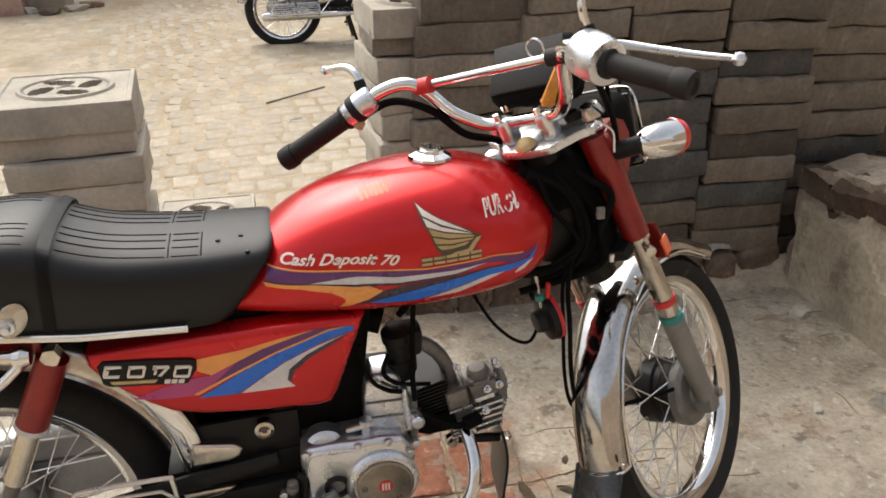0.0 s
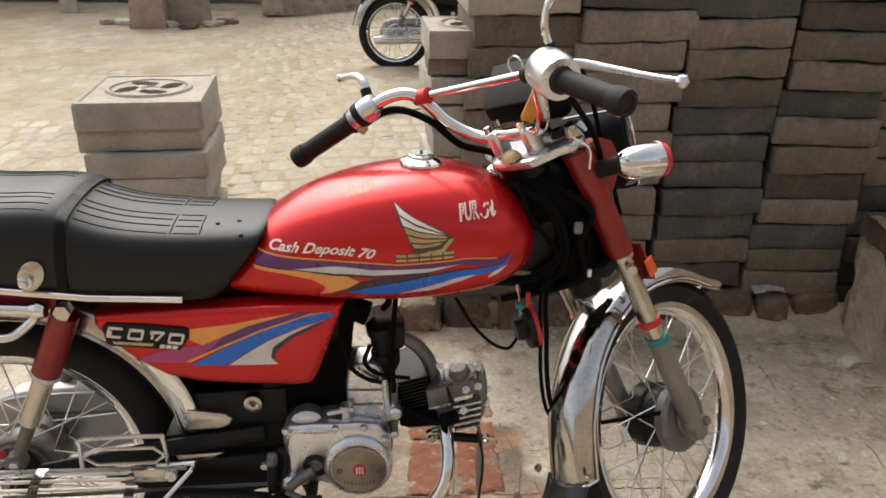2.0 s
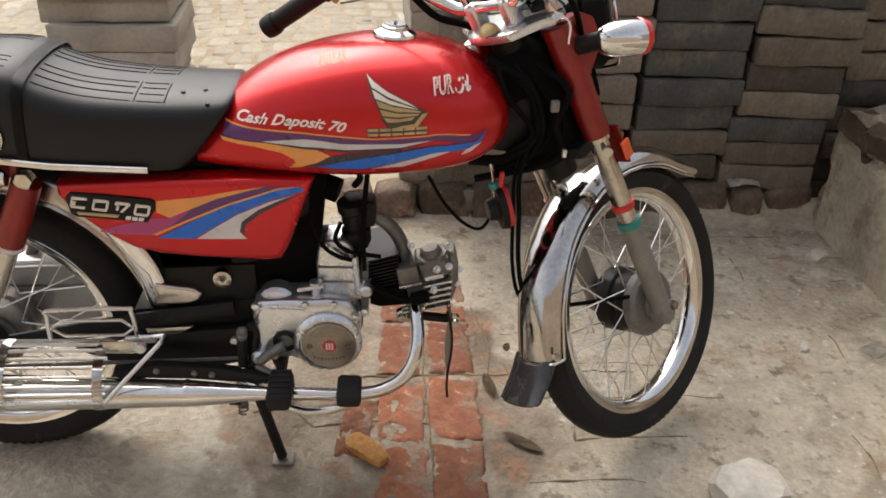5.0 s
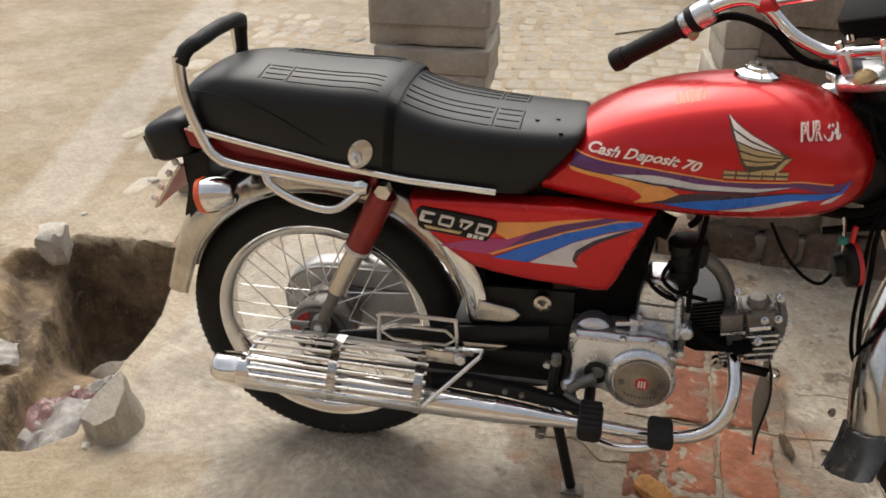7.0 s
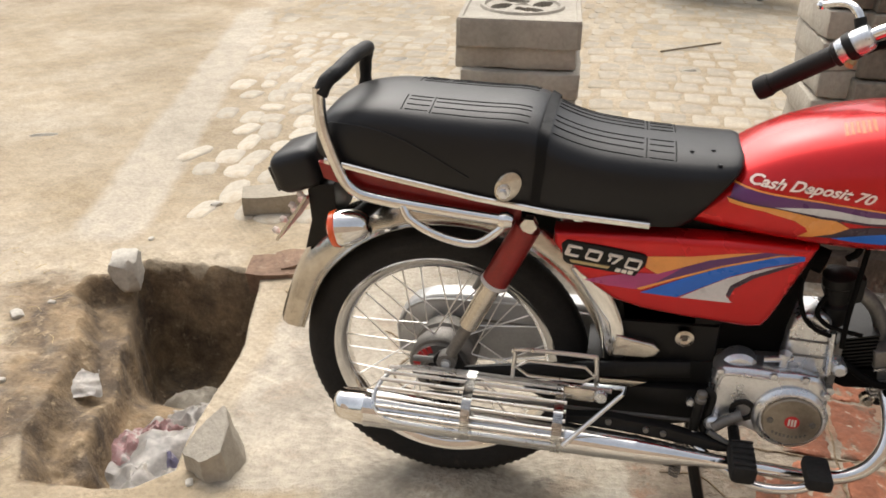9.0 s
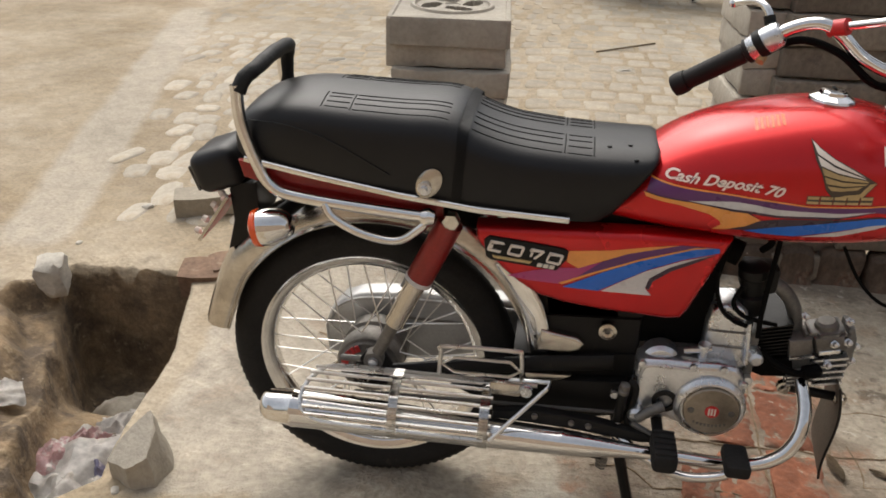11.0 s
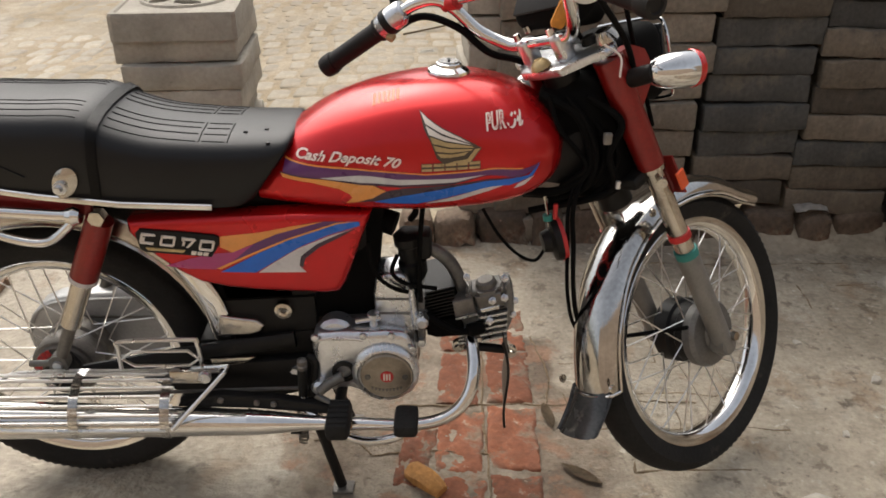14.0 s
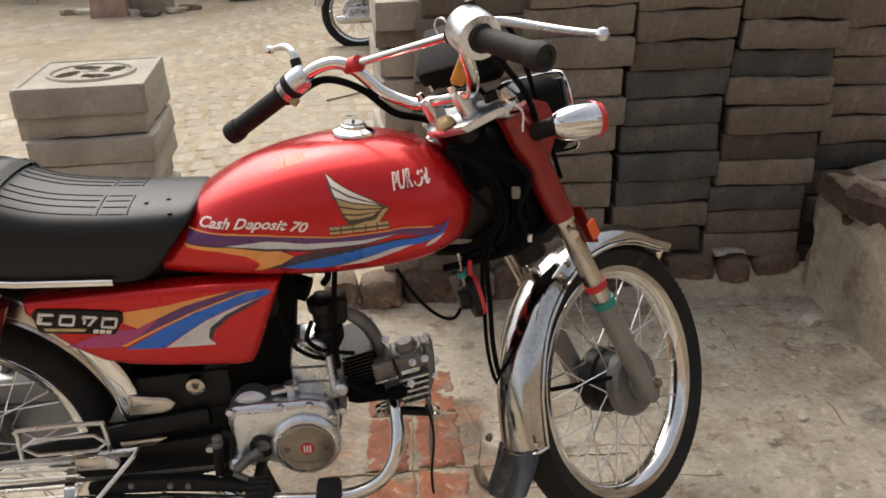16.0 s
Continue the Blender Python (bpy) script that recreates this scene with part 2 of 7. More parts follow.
def edge_distance(x, y, poly):
    """The distance to an outline, below nought inside it."""
    best = 9.0
    for (x1, y1), (x2, y2) in zip(poly, poly[1:] + poly[:1]):
        dx, dy = x2 - x1, y2 - y1
        t = max(0, min(1, ((x - x1) * dx + (y - y1) * dy) / (dx * dx + dy * dy)))
        best = min(best, math.hypot(x - x1 - t * dx, y - y1 - t * dy))
    return -best if inside(x, y, poly) else best


def pit_edge(x, y):
    return min(edge_distance(x, y, PIT), edge_distance(x, y, BANK))


def step(v, lo, hi):
    t = max(0.0, min(1.0, (v - lo) / (hi - lo)))
    return t * t * (3 - 2 * t)


def ground_height(x, y):
    z = fall(x, y)
    if -1.7 < x < -0.3 and -0.6 < y < 1.2:
        w = 0.016 * noise.noise(Vector((x * 11, y * 11, 3)))
        clod = 0.026 * noise.noise(Vector((x * 12, y * 12, 1))) + 0.011 * noise.noise(Vector((x * 30, y * 30, 1))) + 0.005 * noise.noise(Vector((x * 62, y * 62, 2)))
        d = edge_distance(x, y, BANK) + 1.6 * w
        if x < -0.95:
            z += 0.45 * clod * step(0.4 - d, 0.0, 0.3)
        z -= (0.085 + 0.035 * noise.noise(Vector((x * 6, y * 6, 7))) + clod) * step(-d, 0.0, 0.07)
        hard = step(x, -0.86, -0.72)
        e = edge_distance(x, y, PIT) + w * (0.8 - 0.55 * hard) + (0.010 * noise.noise(Vector((x * 14, y * 14, 8))) if x < -0.85 else 0)
        if e < 0:
            z = min(z, fall(x, y) - (0.17 + 0.22 * step(y, 0.30, 0.62)) * step(-e, 0.0, 0.045) ** 0.8 - (0.03 + 0.5 * clod) * step(-e, 0.02, 0.08))
    z += 0.004 * noise.noise(Vector((x * 5, y * 5, 0))) * (1 if y < 1.1 else 0.6)
    return z


def axis_steps(lo, hi, a, c, near, far, fine):
    v, out = lo, []
    while v < hi:
        out.append(v)
        if fine[0] <= v < fine[1]:
            v += fine[2]
        else:
            v += near if a <= v < c else min(far, max(near, 0.35 * min(abs(v - a), abs(v - c)) + near))
    return out + [hi]


def ground_zones(x, y):
    """How far the place is earth, pale strip, dug soil and stained, shade-darkened cement, each 0 to 1."""
    w = 0.06 * noise.noise(Vector((x * 3, y * 3, 5))) + 0.02 * noise.noise(Vector((x * 14, y * 14, 5)))
    soil = 0.0
    if -2 < x < 0 and -1 < y < 1.6:
        b = edge_distance(x, y, BANK)
        p = edge_distance(x, y, PIT)
        soil = max(step(-b, -0.03, 0.03), step(-p, -0.004, 0.012), 0.62 * step(0.42 - b, 0.0, 0.34) * step(-1.0 - x, -0.1, 0.1) * step(0.85 - y, 0.0, 0.3))
    cement = min(0.98 + w - y, x + 0.52 - w + 0.25 * min(0.5, max(0, y)))
    if x > -0.2:
        cement = max(cement, 1.0 + w - y)
    cement = min(cement, max(x + 0.25 + 2.5 * w, y + 0.12 - 2.0 * w) + 1.2 * w)
    earth = step(-cement, -0.11, 0.11)
    # stained ellipse under the motorcycle; its darkness also stands in for contact shade
    e = ((x - 0.72) / 0.36) ** 2 + ((y - 0.08) / 0.42) ** 2 + 9 * w
    stained = step(1.2 - e, 0.0, 0.5)
    s = x + 1.5 + 0.27 * (y - 1.2)
    strip = step(0.20 - abs(s), 0.0, 0.14) * step(y, 0.75, 1.0) * step(4.8 - y, 0, 0.6)
    return earth, strip, soil, stained


def layered_ground():
    """Cement, earth, a pale strip, dug soil and stained, shade-darkened cement, run into one another along broken
    edges.
    """
    m = bpy.data.materials.new("worn_cement_and_earth")
    m.use_nodes = True
    nt = m.node_tree
    n, l = nt.nodes, nt.links
    b = n["Principled BSDF"]
    tc = n.new("ShaderNodeTexCoord")
    zone = n.new("ShaderNodeAttribute")
    zone.attribute_name = "zones"
    sep = n.new("ShaderNodeSeparateColor")
    l.new(zone.outputs["Color"], sep.inputs[0])

    def noise_at(s, detail=5.0):
        t = n.new("ShaderNodeTexNoise")
        t.inputs["Scale"].default_value, t.inputs["Detail"].default_value, t.inputs["Roughness"].default_value = s, detail, 0.65
        l.new(tc.outputs["Object"], t.inputs["Vector"])
        return t.outputs[0]

    def ramp(src, a, c, lo, hi):
        r = n.new("ShaderNodeValToRGB")
        r.color_ramp.elements[0].position, r.color_ramp.elements[1].position = lo, hi
        r.color_ramp.elements[0].color, r.color_ramp.elements[1].color = (*a, 1), (*c, 1)
        l.new(src, r.inputs[0])
        return r.outputs[0]

    def mix(mode, fac, a, c):
        x = n.new("ShaderNodeMix")
        x.data_type, x.blend_type = "RGBA", mode
        for k, v in ((0, fac), (6, a), (7, c)):
            if hasattr(v, "is_linked"):
                l.new(v, x.inputs[k])
            else:
                x.inputs[k].default_value = v if k == 0 else (*v, 1)
        return x.outputs[2]

    def broken(weight, s, spread=0.9, soft=0.22):
        """A weight from 0 to 1 whose edge is torn by noise."""
        a = n.new("ShaderNodeMath")
        a.operation = "MULTIPLY_ADD"
        l.new(noise_at(s, 6.0), a.inputs[0])
        a.inputs[1].default_value, a.inputs[2].default_value = spread, -0.5 * spread
        c = n.new("ShaderNodeMath")
        c.operation = "ADD"
        l.new(weight, c.inputs[0])
        l.new(a.outputs[0], c.inputs[1])
        return ramp(c.outputs[0], (0, 0, 0), (1, 1, 1), 0.5 - soft / 2, 0.5 + soft / 2)

    grain = noise_at(70, 3.0)
    mid = noise_at(17, 5.0)
    cement = ramp(noise_at(2.6), (0.335, 0.287, 0.220), (0.500, 0.437, 0.342), 0.35, 0.65)
    cement = mix("MIX", ramp(noise_at(1.7, 7.0), (0, 0, 0), (0.75,) * 3, 0.52, 0.60), cement, (0.20, 0.165, 0.125))
    cement = mix("MIX", ramp(noise_at(4.3, 7.0), (0, 0, 0), (0.7,) * 3, 0.57, 0.66), cement, (0.46, 0.42, 0.35))
    cement = mix("MIX", ramp(noise_at(7.7, 7.0), (0, 0, 0), (0.85,) * 3, 0.62, 0.68), cement, (0.12, 0.095, 0.07))
    cement = mix("MIX", ramp(noise_at(6.2, 7.0), (0, 0, 0), (0.7,) * 3, 0.54, 0.66), cement, (0.295, 0.205, 0.13))
    rough_side = n.new("ShaderNodeSeparateXYZ")
    l.new(tc.outputs["Object"], rough_side.inputs[0])
    apron = ramp(rough_side.outputs[0], (0.12,) * 3, (1, 1, 1), 0.25, 0.75)
    smooth_cement = cement
    cement = mix("MIX", ramp(noise_at(21.0, 6.0), (0, 0, 0), (0.75,) * 3, 0.56, 0.63), cement, (0.205, 0.170, 0.130))
    cement = mix("MIX", ramp(noise_at(33.0, 5.0), (0, 0, 0), (0.8,) * 3, 0.60, 0.67), cement, (0.56, 0.51, 0.425))
    cement = mix("MIX", ramp(noise_at(48.0, 4.0), (0, 0, 0), (0.8,) * 3, 0.66, 0.71), cement, (0.13, 0.105, 0.08))
    cement = mix("MIX", apron, mix("MIX", 0.35, smooth_cement, (0.47, 0.42, 0.345)), cement)
    # brown stain whose dark tone includes the shade under the engine
    stained = ramp(noise_at(5.0, 7.0), (0.165, 0.125, 0.09), (0.35, 0.295, 0.225), 0.40, 0.60)
    stained = mix("MIX", ramp(noise_at(9.0, 7.0), (0, 0, 0), (0.6,) * 3, 0.54, 0.62), stained, (0.30, 0.15, 0.085))
    earth = ramp(noise_at(2.2), (0.31, 0.24, 0.15), (0.42, 0.345, 0.245), 0.36, 0.64)
    earth = mix("MIX", ramp(noise_at(0.9, 6.0), (0, 0, 0), (0.7,) * 3, 0.50, 0.66), earth, (0.47, 0.41, 0.32))
    earth = mix("MIX", ramp(noise_at(6.0, 7.0), (0, 0, 0), (0.5,) * 3, 0.60, 0.70), earth, (0.25, 0.185, 0.115))
    soil = ramp(noise_at(8.0, 6.0), (0.092, 0.066, 0.043), (0.265, 0.186, 0.106), 0.38, 0.62)
    soil = mix("MIX", ramp(noise_at(26.0, 6.0), (0, 0, 0), (0.8,) * 3, 0.57, 0.65), soil, (0.33, 0.248, 0.152))
    col = mix("MIX", broken(zone.outputs["Alpha"], 5.0), cement, stained)
    col = mix("MIX", broken(sep.outputs[0], 4.0), col, earth)
    col = mix("MIX", mix("MULTIPLY", 1.0, broken(sep.outputs[1], 3.0, 1.3, 0.5), (0.6, 0.6, 0.6)), col, (0.47, 0.425, 0.355))
    col = mix("MIX", broken(sep.outputs[2], 9.0, 0.5), col, soil)
    col = mix("MULTIPLY", 1.0, col, ramp(grain, (0.78,) * 3, (1.05,) * 3, 0.3, 0.65))
    col = mix("MULTIPLY", 1.0, col, ramp(noise_at(0.75, 4.0), (0.88,) * 3, (1.06,) * 3, 0.38, 0.62))
    col = mix("MULTIPLY", 1.0, col, ramp(mid, (0.86,) * 3, (1.06,) * 3, 0.35, 0.62))
    l.new(col, b.inputs["Base Color"])
    b.inputs["Roughness"].default_value = 0.9
    bp, bq = n.new("ShaderNodeBump"), n.new("ShaderNodeBump")
    bp.inputs["Strength"].default_value, bp.inputs["Distance"].default_value = 0.7, 0.007
    bq.inputs["Strength"].default_value, bq.inputs["Distance"].default_value = 0.65, 0.016
    l.new(grain, bp.inputs["Height"])
    l.new(mid, bq.inputs["Height"])
    l.new(bq.outputs[0], bp.inputs["Normal"])
    l.new(bp.outputs[0], b.inputs["Normal"])
    return m


xs = axis_steps(-40, 40, -3.2, 2.2, 0.03, 6, (-1.42, -0.5, 0.0085))
ys = axis_steps(-12, 45, -0.7, 4.6, 0.03, 6, (-0.26, 0.86, 0.0085))
bm = bmesh.new()
layer = bm.verts.layers.float_color.new("zones")
grid = []
for y in ys:
    line = []
    for x in xs:
        v = bm.verts.new((x, y, ground_height(x, y)))
        v[layer] = ground_zones(x, y)
        line.append(v)
    grid.append(line)
for j in range(len(ys) - 1):
    for i in range(len(xs) - 1):
        bm.faces.new((grid[j][i], grid[j][i + 1], grid[j + 1][i + 1], grid[j + 1][i])).smooth = True
ground = part("ground", bm, layered_ground(), smooth=None)
tagged(ground, "dusty ground of worn cement, sandy earth and a dug pit", "ground", kind="structure")


# street of rounded pavers, proud of the sand
def paver_points(w, d, sides, rings, seed, square=0.36):
    out = []
    for shrink, z in rings:
        for i in range(sides):
            a = 2 * math.pi * (i + 0.5) / sides
            c, s = math.cos(a), math.sin(a)
            wob = 1 + 0.16 * noise.noise(Vector((c * 1.7 + seed * 4.3, s * 1.7, seed)))
            out.append((math.copysign(abs(c) ** square, c) * w / 2 * wob * shrink, math.copysign(abs(s) ** square, s) * d / 2 * wob * shrink, z))
    return out


def paver_into(b, m, pts, sides, rings):
    vs = [b.verts.new(m @ Vector(p)) for p in pts]
    for r in range(rings - 1):
        for i in range(sides):
            j = (i + 1) % sides
            b.faces.new((vs[r * sides + i], vs[r * sides + j], vs[(r + 1) * sides + j], vs[(r + 1) * sides + i]))
    b.faces.new(vs[(rings - 1) * sides:])


street = thing("pavement", "worn pale pavers half sunk in sandy dust", "pavement", kind="structure")
RINGS = [(1.0, -0.03), (1.0, -0.003), (0.93, 0.0012), (0.72, 0.0036)]
paver_meshes = []
for k in range(8):
    b = bmesh.new()
    paver_into(b, Matrix.Identity(4), paver_points(0.126, 0.150, 14, RINGS, k), 14, 4)
    paver_meshes.append(mesh_of("paver", b, M["paver"], 60))
cobble_meshes = []
for k in range(8):
    b = bmesh.new()
    paver_into(b, Matrix.Identity(4), paver_points(0.122, 0.160, 14, [(1.0, -0.03), (1.0, -0.004), (0.90, 0.0022), (0.60, 0.0060)], k + 20, 0.68), 14, 4)
    cobble_meshes.append(mesh_of("paver", b, M["cobble"], 60))
far_kinds = [paver_points(0.130, 0.156, 8, [(1.0, -0.003), (0.985, 0.0008), (0.9, 0.0014)], k) for k in range(6)]
far_bm = bmesh.new()
near_count = 0
for row in range(0, 56):
    y = 1.22 + row * 0.166
    shift = rng.uniform(0.0, 0.137)
    for col in range(-58, 46):
        x = col * 0.137 + shift
        lim = -1.30 - 0.27 * (y - 1.2) + 0.10 * math.sin(row * 1.9)
        if x < lim or (y < 1.3 and x > 0.6):
            continue
        if x > 2.6 + 0.12 * y or x < -3.6 - 0.1 * y:
            continue
        loose = max(0.15, step(lim + 0.9 - x, 0.0, 0.7) * step(5.5 - y, 0.0, 2.0))
        cover = noise.noise(Vector((x * 0.9, y * 0.9, 4))) + 0.5 * noise.noise(Vector((x * 3, y * 3, 9)))
        sink = max(-0.005, min(0.0025, 0.0028 + 0.0048 * cover + rng.uniform(-0.0015, 0.0015) - 0.0028 * loose * rng.random()))
        stretch = Matrix.Diagonal((1 + loose * rng.uniform(-0.30, 0.05), 1 + loose * rng.uniform(-0.35, 0.55), 1, 1))
        j = 0.004 + 0.020 * loose
        m = pose(x + rng.uniform(-j, j), y + rng.uniform(-j, j), fall(x, y) - 0.0025 + sink + 0.0012 * step(3.0 - y, 0.0, 0.8) - 0.0008 * step(y, 2.4, 3.2), rng.uniform(-0.12, 0.12), rng.uniform(-0.12, 0.12), rng.uniform(-2.0, 2.0) * (1 + 8 * loose)) @ stretch
        if near_count < 300 and -2.2 < x < 0.9 and y < 4.0:
            ob = new("paver", rng.choice(cobble_meshes if loose > 0.45 else paver_meshes))
            ob.parent, ob.matrix_basis = street, m
            near_count += 1
        else:
            paver_into(far_bm, m, rng.choice(far_kinds), 8, 3)
far = part("distant_pavers", far_bm, M["paver_far"], street, "worn pale pavers", smooth=None)
tagged(far, kind="stuff")


# ---------------------------------------------------------------- stacked slabs
def slab_mesh(w, d, h, seed, material=None):
    b = box((w, d, h), (0, 0, h / 2), 0.006, 2)
    bmesh.ops.subdivide_edges(b, edges=[e for e in b.edges if e.calc_length() > 0.1], cuts=7, use_grid_fill=True)
    for v in b.verts:
        v.co += 0.0055 * noise.noise_vector(v.co * 13 + Vector((seed * 5.3, 0, seed))) + 0.0034 * noise.noise_vector(v.co * 45 + Vector((seed, 0, 0)))
    return mesh_of("slab", b, material, 40)


slab_kinds = {k: [slab_mesh(0.315, 0.30, 0.072, i + j * 10, material=M[k]) for i in range(5)] for j, k in enumerate(("slab", "slab_pale", "slab_blue", "slab_dark"))}


def slab_stack(name, label, at, turn, rows, lean=0.0, pale=0.0, blue=0.12, tall=0.0765, sx=1.0, sy=1.0, jitter=0.012, body="slab"):
    """A column of slabs; lean: metres in x that it gains for a metre of height."""
    st = thing(name, label, "slab stack", at, turn, "stacks of cast concrete slabs")
    z = 0.0
    for r in range(rows):
        u = rng.random()
        k = "slab_pale" if u < pale else ("slab_blue" if u > 1 - blue else body)
        ob = new("slab", rng.choice(slab_kinds[k]))
        ob.parent = st
        f = tall / 0.0765 * rng.uniform(0.97, 1.04)
        ob.matrix_basis = pose(lean * z + rng.uniform(-jitter, jitter), rng.uniform(-jitter, jitter) * 1.3, z, rng.uniform(-0.6, 0.6), rng.uniform(-1.3, 1.3), rng.uniform(-2.6, 2.6) + (180 if rng.random() < 0.5 else 0)) @ Matrix.Diagonal((sx * rng.uniform(0.965, 1.015), sy, f, 1))
        z += 0.0725 * f + 0.0032
    return st


label = "tall stack of dusty grey cast concrete slabs standing on bricks"
THICK = 0.0868
slab_stack("slab_stack", label, (1.005, 1.13, 0.0), 4, 16, 0.0, 0.25, 0.0, THICK)
slab_stack("slab_stack", "lower stack of pale cast concrete slabs beside the wall of slabs", (0.905, 1.17, 0.0), 3, 11, 0.0, 0.8, 0.0)
slab_stack("slab_stack", label, (1.255, 1.12, 0.115), 1, 15, 0.09, 0.0, 0.06, THICK, sx=1.0, body="slab")
slab_stack("slab_stack", label, (1.584, 1.13, 0.122), 0, 16, 0.05, 0.0, 0.22, 0.0822, sx=0.955, body="slab_dark", jitter=0.009)
slab_stack("slab_stack", label, (1.893, 1.125, 0.090), -2, 16, 0.06, 0.0, 0.15, 0.0822, sx=0.955, body="slab_dark", jitter=0.009)
slab_stack("slab_stack", label, (2.235, 1.20, 0.0), -3, 16, 0.03, 0.0, 0.15, THICK, body="slab_dark")
slab_stack("slab_stack", label, (2.56, 1.24, 0.0), -5, 16, 0.02, 0.0, 0.15, THICK, body="slab_dark")
slab_stack("slab_stack", label, (2.88, 1.27, 0.0), -4, 16, 0.02, 0.0, 0.15, THICK, body="slab_dark")

# free stack of pierced blocks, rosette on top
free_stack = slab_stack("block_stack", "square stack of pale pierced concrete blocks on the street", (-0.045, 1.09, 0.0), 5, 9, 0.0, 1.0, 0.0, tall=0.0731, sx=1.07, sy=1.28)

# course of dusty bricks at the foot of the slab wall
base = thing("brick_course", "low course of dusty broken bricks under the stacked slabs", "brick course", kind="structure")
brick_meshes = []
for k in range(5):
    b = rough_block((0.165, 0.11, 0.108), k, 0.020, 5)
    for v in b.verts:
        q = Vector((v.co.x / 0.0825, v.co.y / 0.055, (v.co.z - 0.045) / 0.063))
        if q.length > 1.0 and v.co.z > 0.01:
            q *= 1.0 - 0.55 * (1.0 - 1.0 / q.length)
            v.co = Vector((q.x * 0.0825, q.y * 0.055, q.z * 0.063 + 0.045)) + 0.006 * noise.noise_vector(v.co * 28 + Vector((k, 0, 0)))
    brick_meshes.append(mesh_of("brick", b, M["brick_dusty"], 60))
x = 0.56
while x < 2.02:
    ob = new("brick", rng.choice(brick_meshes))
    s = rng.uniform(0.62, 1.05)
    ob.parent = base
    ob.matrix_basis = pose(x + 0.0825 * s, 1.0 + rng.uniform(-0.018, 0.012), -0.006, 0, rng.uniform(-4, 4), rng.uniform(-9, 9)) @ Matrix.Diagonal((s, 1, rng.uniform(0.9, 1.12), 1))
    x += 0.160 * s + rng.uniform(0.0, 0.008)

# dust heaped against the right end of the course
b = bmesh.new()
lines = []
for i in range(61):
    x = 1.30 + 0.80 * i / 60
    grow = step(x, 1.32, 1.62)
    line = []
    for j in range(13):
        v = j / 12
        h = grow * (0.062 + 0.022 * noise.noise(Vector((x * 6, 1, 0)))) * v ** 1.7 - 0.006 * (1 - grow)
        y = 0.875 + 0.105 * v + 0.014 * noise.noise(Vector((x * 8, v * 2, 4))) * (1 - v)
        line.append(b.verts.new((x, y, h - 0.003 + 0.007 * noise.noise(Vector((x * 22, y * 22, 3))) * v)))
    lines.append(line)
for i in range(60):
    for j in range(12):
        b.faces.new((lines[i][j], lines[i + 1][j], lines[i + 1][j + 1], lines[i][j + 1]))
tagged(part("dust_bank", b, M["plaster_grey"], smooth=60), "grey dust heaped against the foot of the brick course", "dust", kind="stuff")

# broken plastered wall
b = box((0.5, 2.6, 0.47), (2.31, -0.36, 0.225), 0.0)
bmesh.ops.subdivide_edges(b, edges=[e for e in b.edges if abs(e.verts[0].co.y - e.verts[1].co.y) > 1], cuts=90, use_grid_fill=True)
bmesh.ops.subdivide_edges(b, edges=[e for e in b.edges if e.calc_length() > 0.1], cuts=17, use_grid_fill=True)
for v in b.verts:
    q = v.co.copy()
    chip = max(0.0, noise.noise(q * 6 + Vector((3, 1, 0))) - 0.05)
    v.co = q + 0.014 * noise.noise_vector(q * 7) + 0.008 * noise.noise_vector(q * 22) + 0.004 * noise.noise_vector(q * 50)
    if q.x < 2.07:
        v.co.x += 0.055 * chip
    if q.z > 0.36:
        v.co.z -= 0.07 * max(0.0, (q.y - 0.5) / 0.45) + 0.035 * noise.noise(q * 5) + 0.05 * chip
low_wall = part("low_wall", b, M["plaster"], smooth=40)
b = bmesh.new()
rows_ = []
for j in range(19):
    line = []
    for i in range(31):
        y, z = 0.90 - 0.62 * i / 30, 0.34 * j / 18
        d = min(0.30 - 0.16 * step(0.72 - y, 0.0, 0.42) + 0.05 * noise.noise(Vector((y * 11, 3, 0))) + 0.02 * noise.noise(Vector((y * 35, 3, 0))) - z, y - 0.30)
        line.append(b.verts.new((2.046 + 0.03 * step(-d, -0.012, 0.012) + 0.0025 * noise.noise(Vector((y * 9, z * 9, 2))), y, z)))
    rows_.append(line)
for j in range(18):
    for i in range(30):
        b.faces.new((rows_[j][i], rows_[j][i + 1], rows_[j + 1][i + 1], rows_[j + 1][i]))
part("plaster_layer", b, M["plaster_grey"], low_wall, "grey plaster broken off along its top")
for k, (x, y, z, w, d, h) in enumerate(((2.104, 0.85, 0.315, 0.12, 0.13, 0.07), (2.105, 0.70, 0.330, 0.12, 0.14, 0.07), (2.112, 0.53, 0.362, 0.12, 0.15, 0.06), (2.088, 0.80, 0.245, 0.07, 0.12, 0.065))):
    b = rough_block((w, d, h), 40 + k, 0.034, 6)
    for v in b.verts:
        v.co += 0.009 * noise.noise_vector(v.co * 40 + Vector((0, k, 0)))
    ob = part("brick", b, M["brick_dark"], low_wall, "broken brown brick laid bare" if k == 0 else "", smooth=60)
    ob.matrix_basis = pose(x, y, z, rng.uniform(-9, 9), rng.uniform(-9, 9), rng.uniform(-12, 12))
tagged(low_wall, "low broken wall of stained crumbling plaster", "wall", kind="structure")

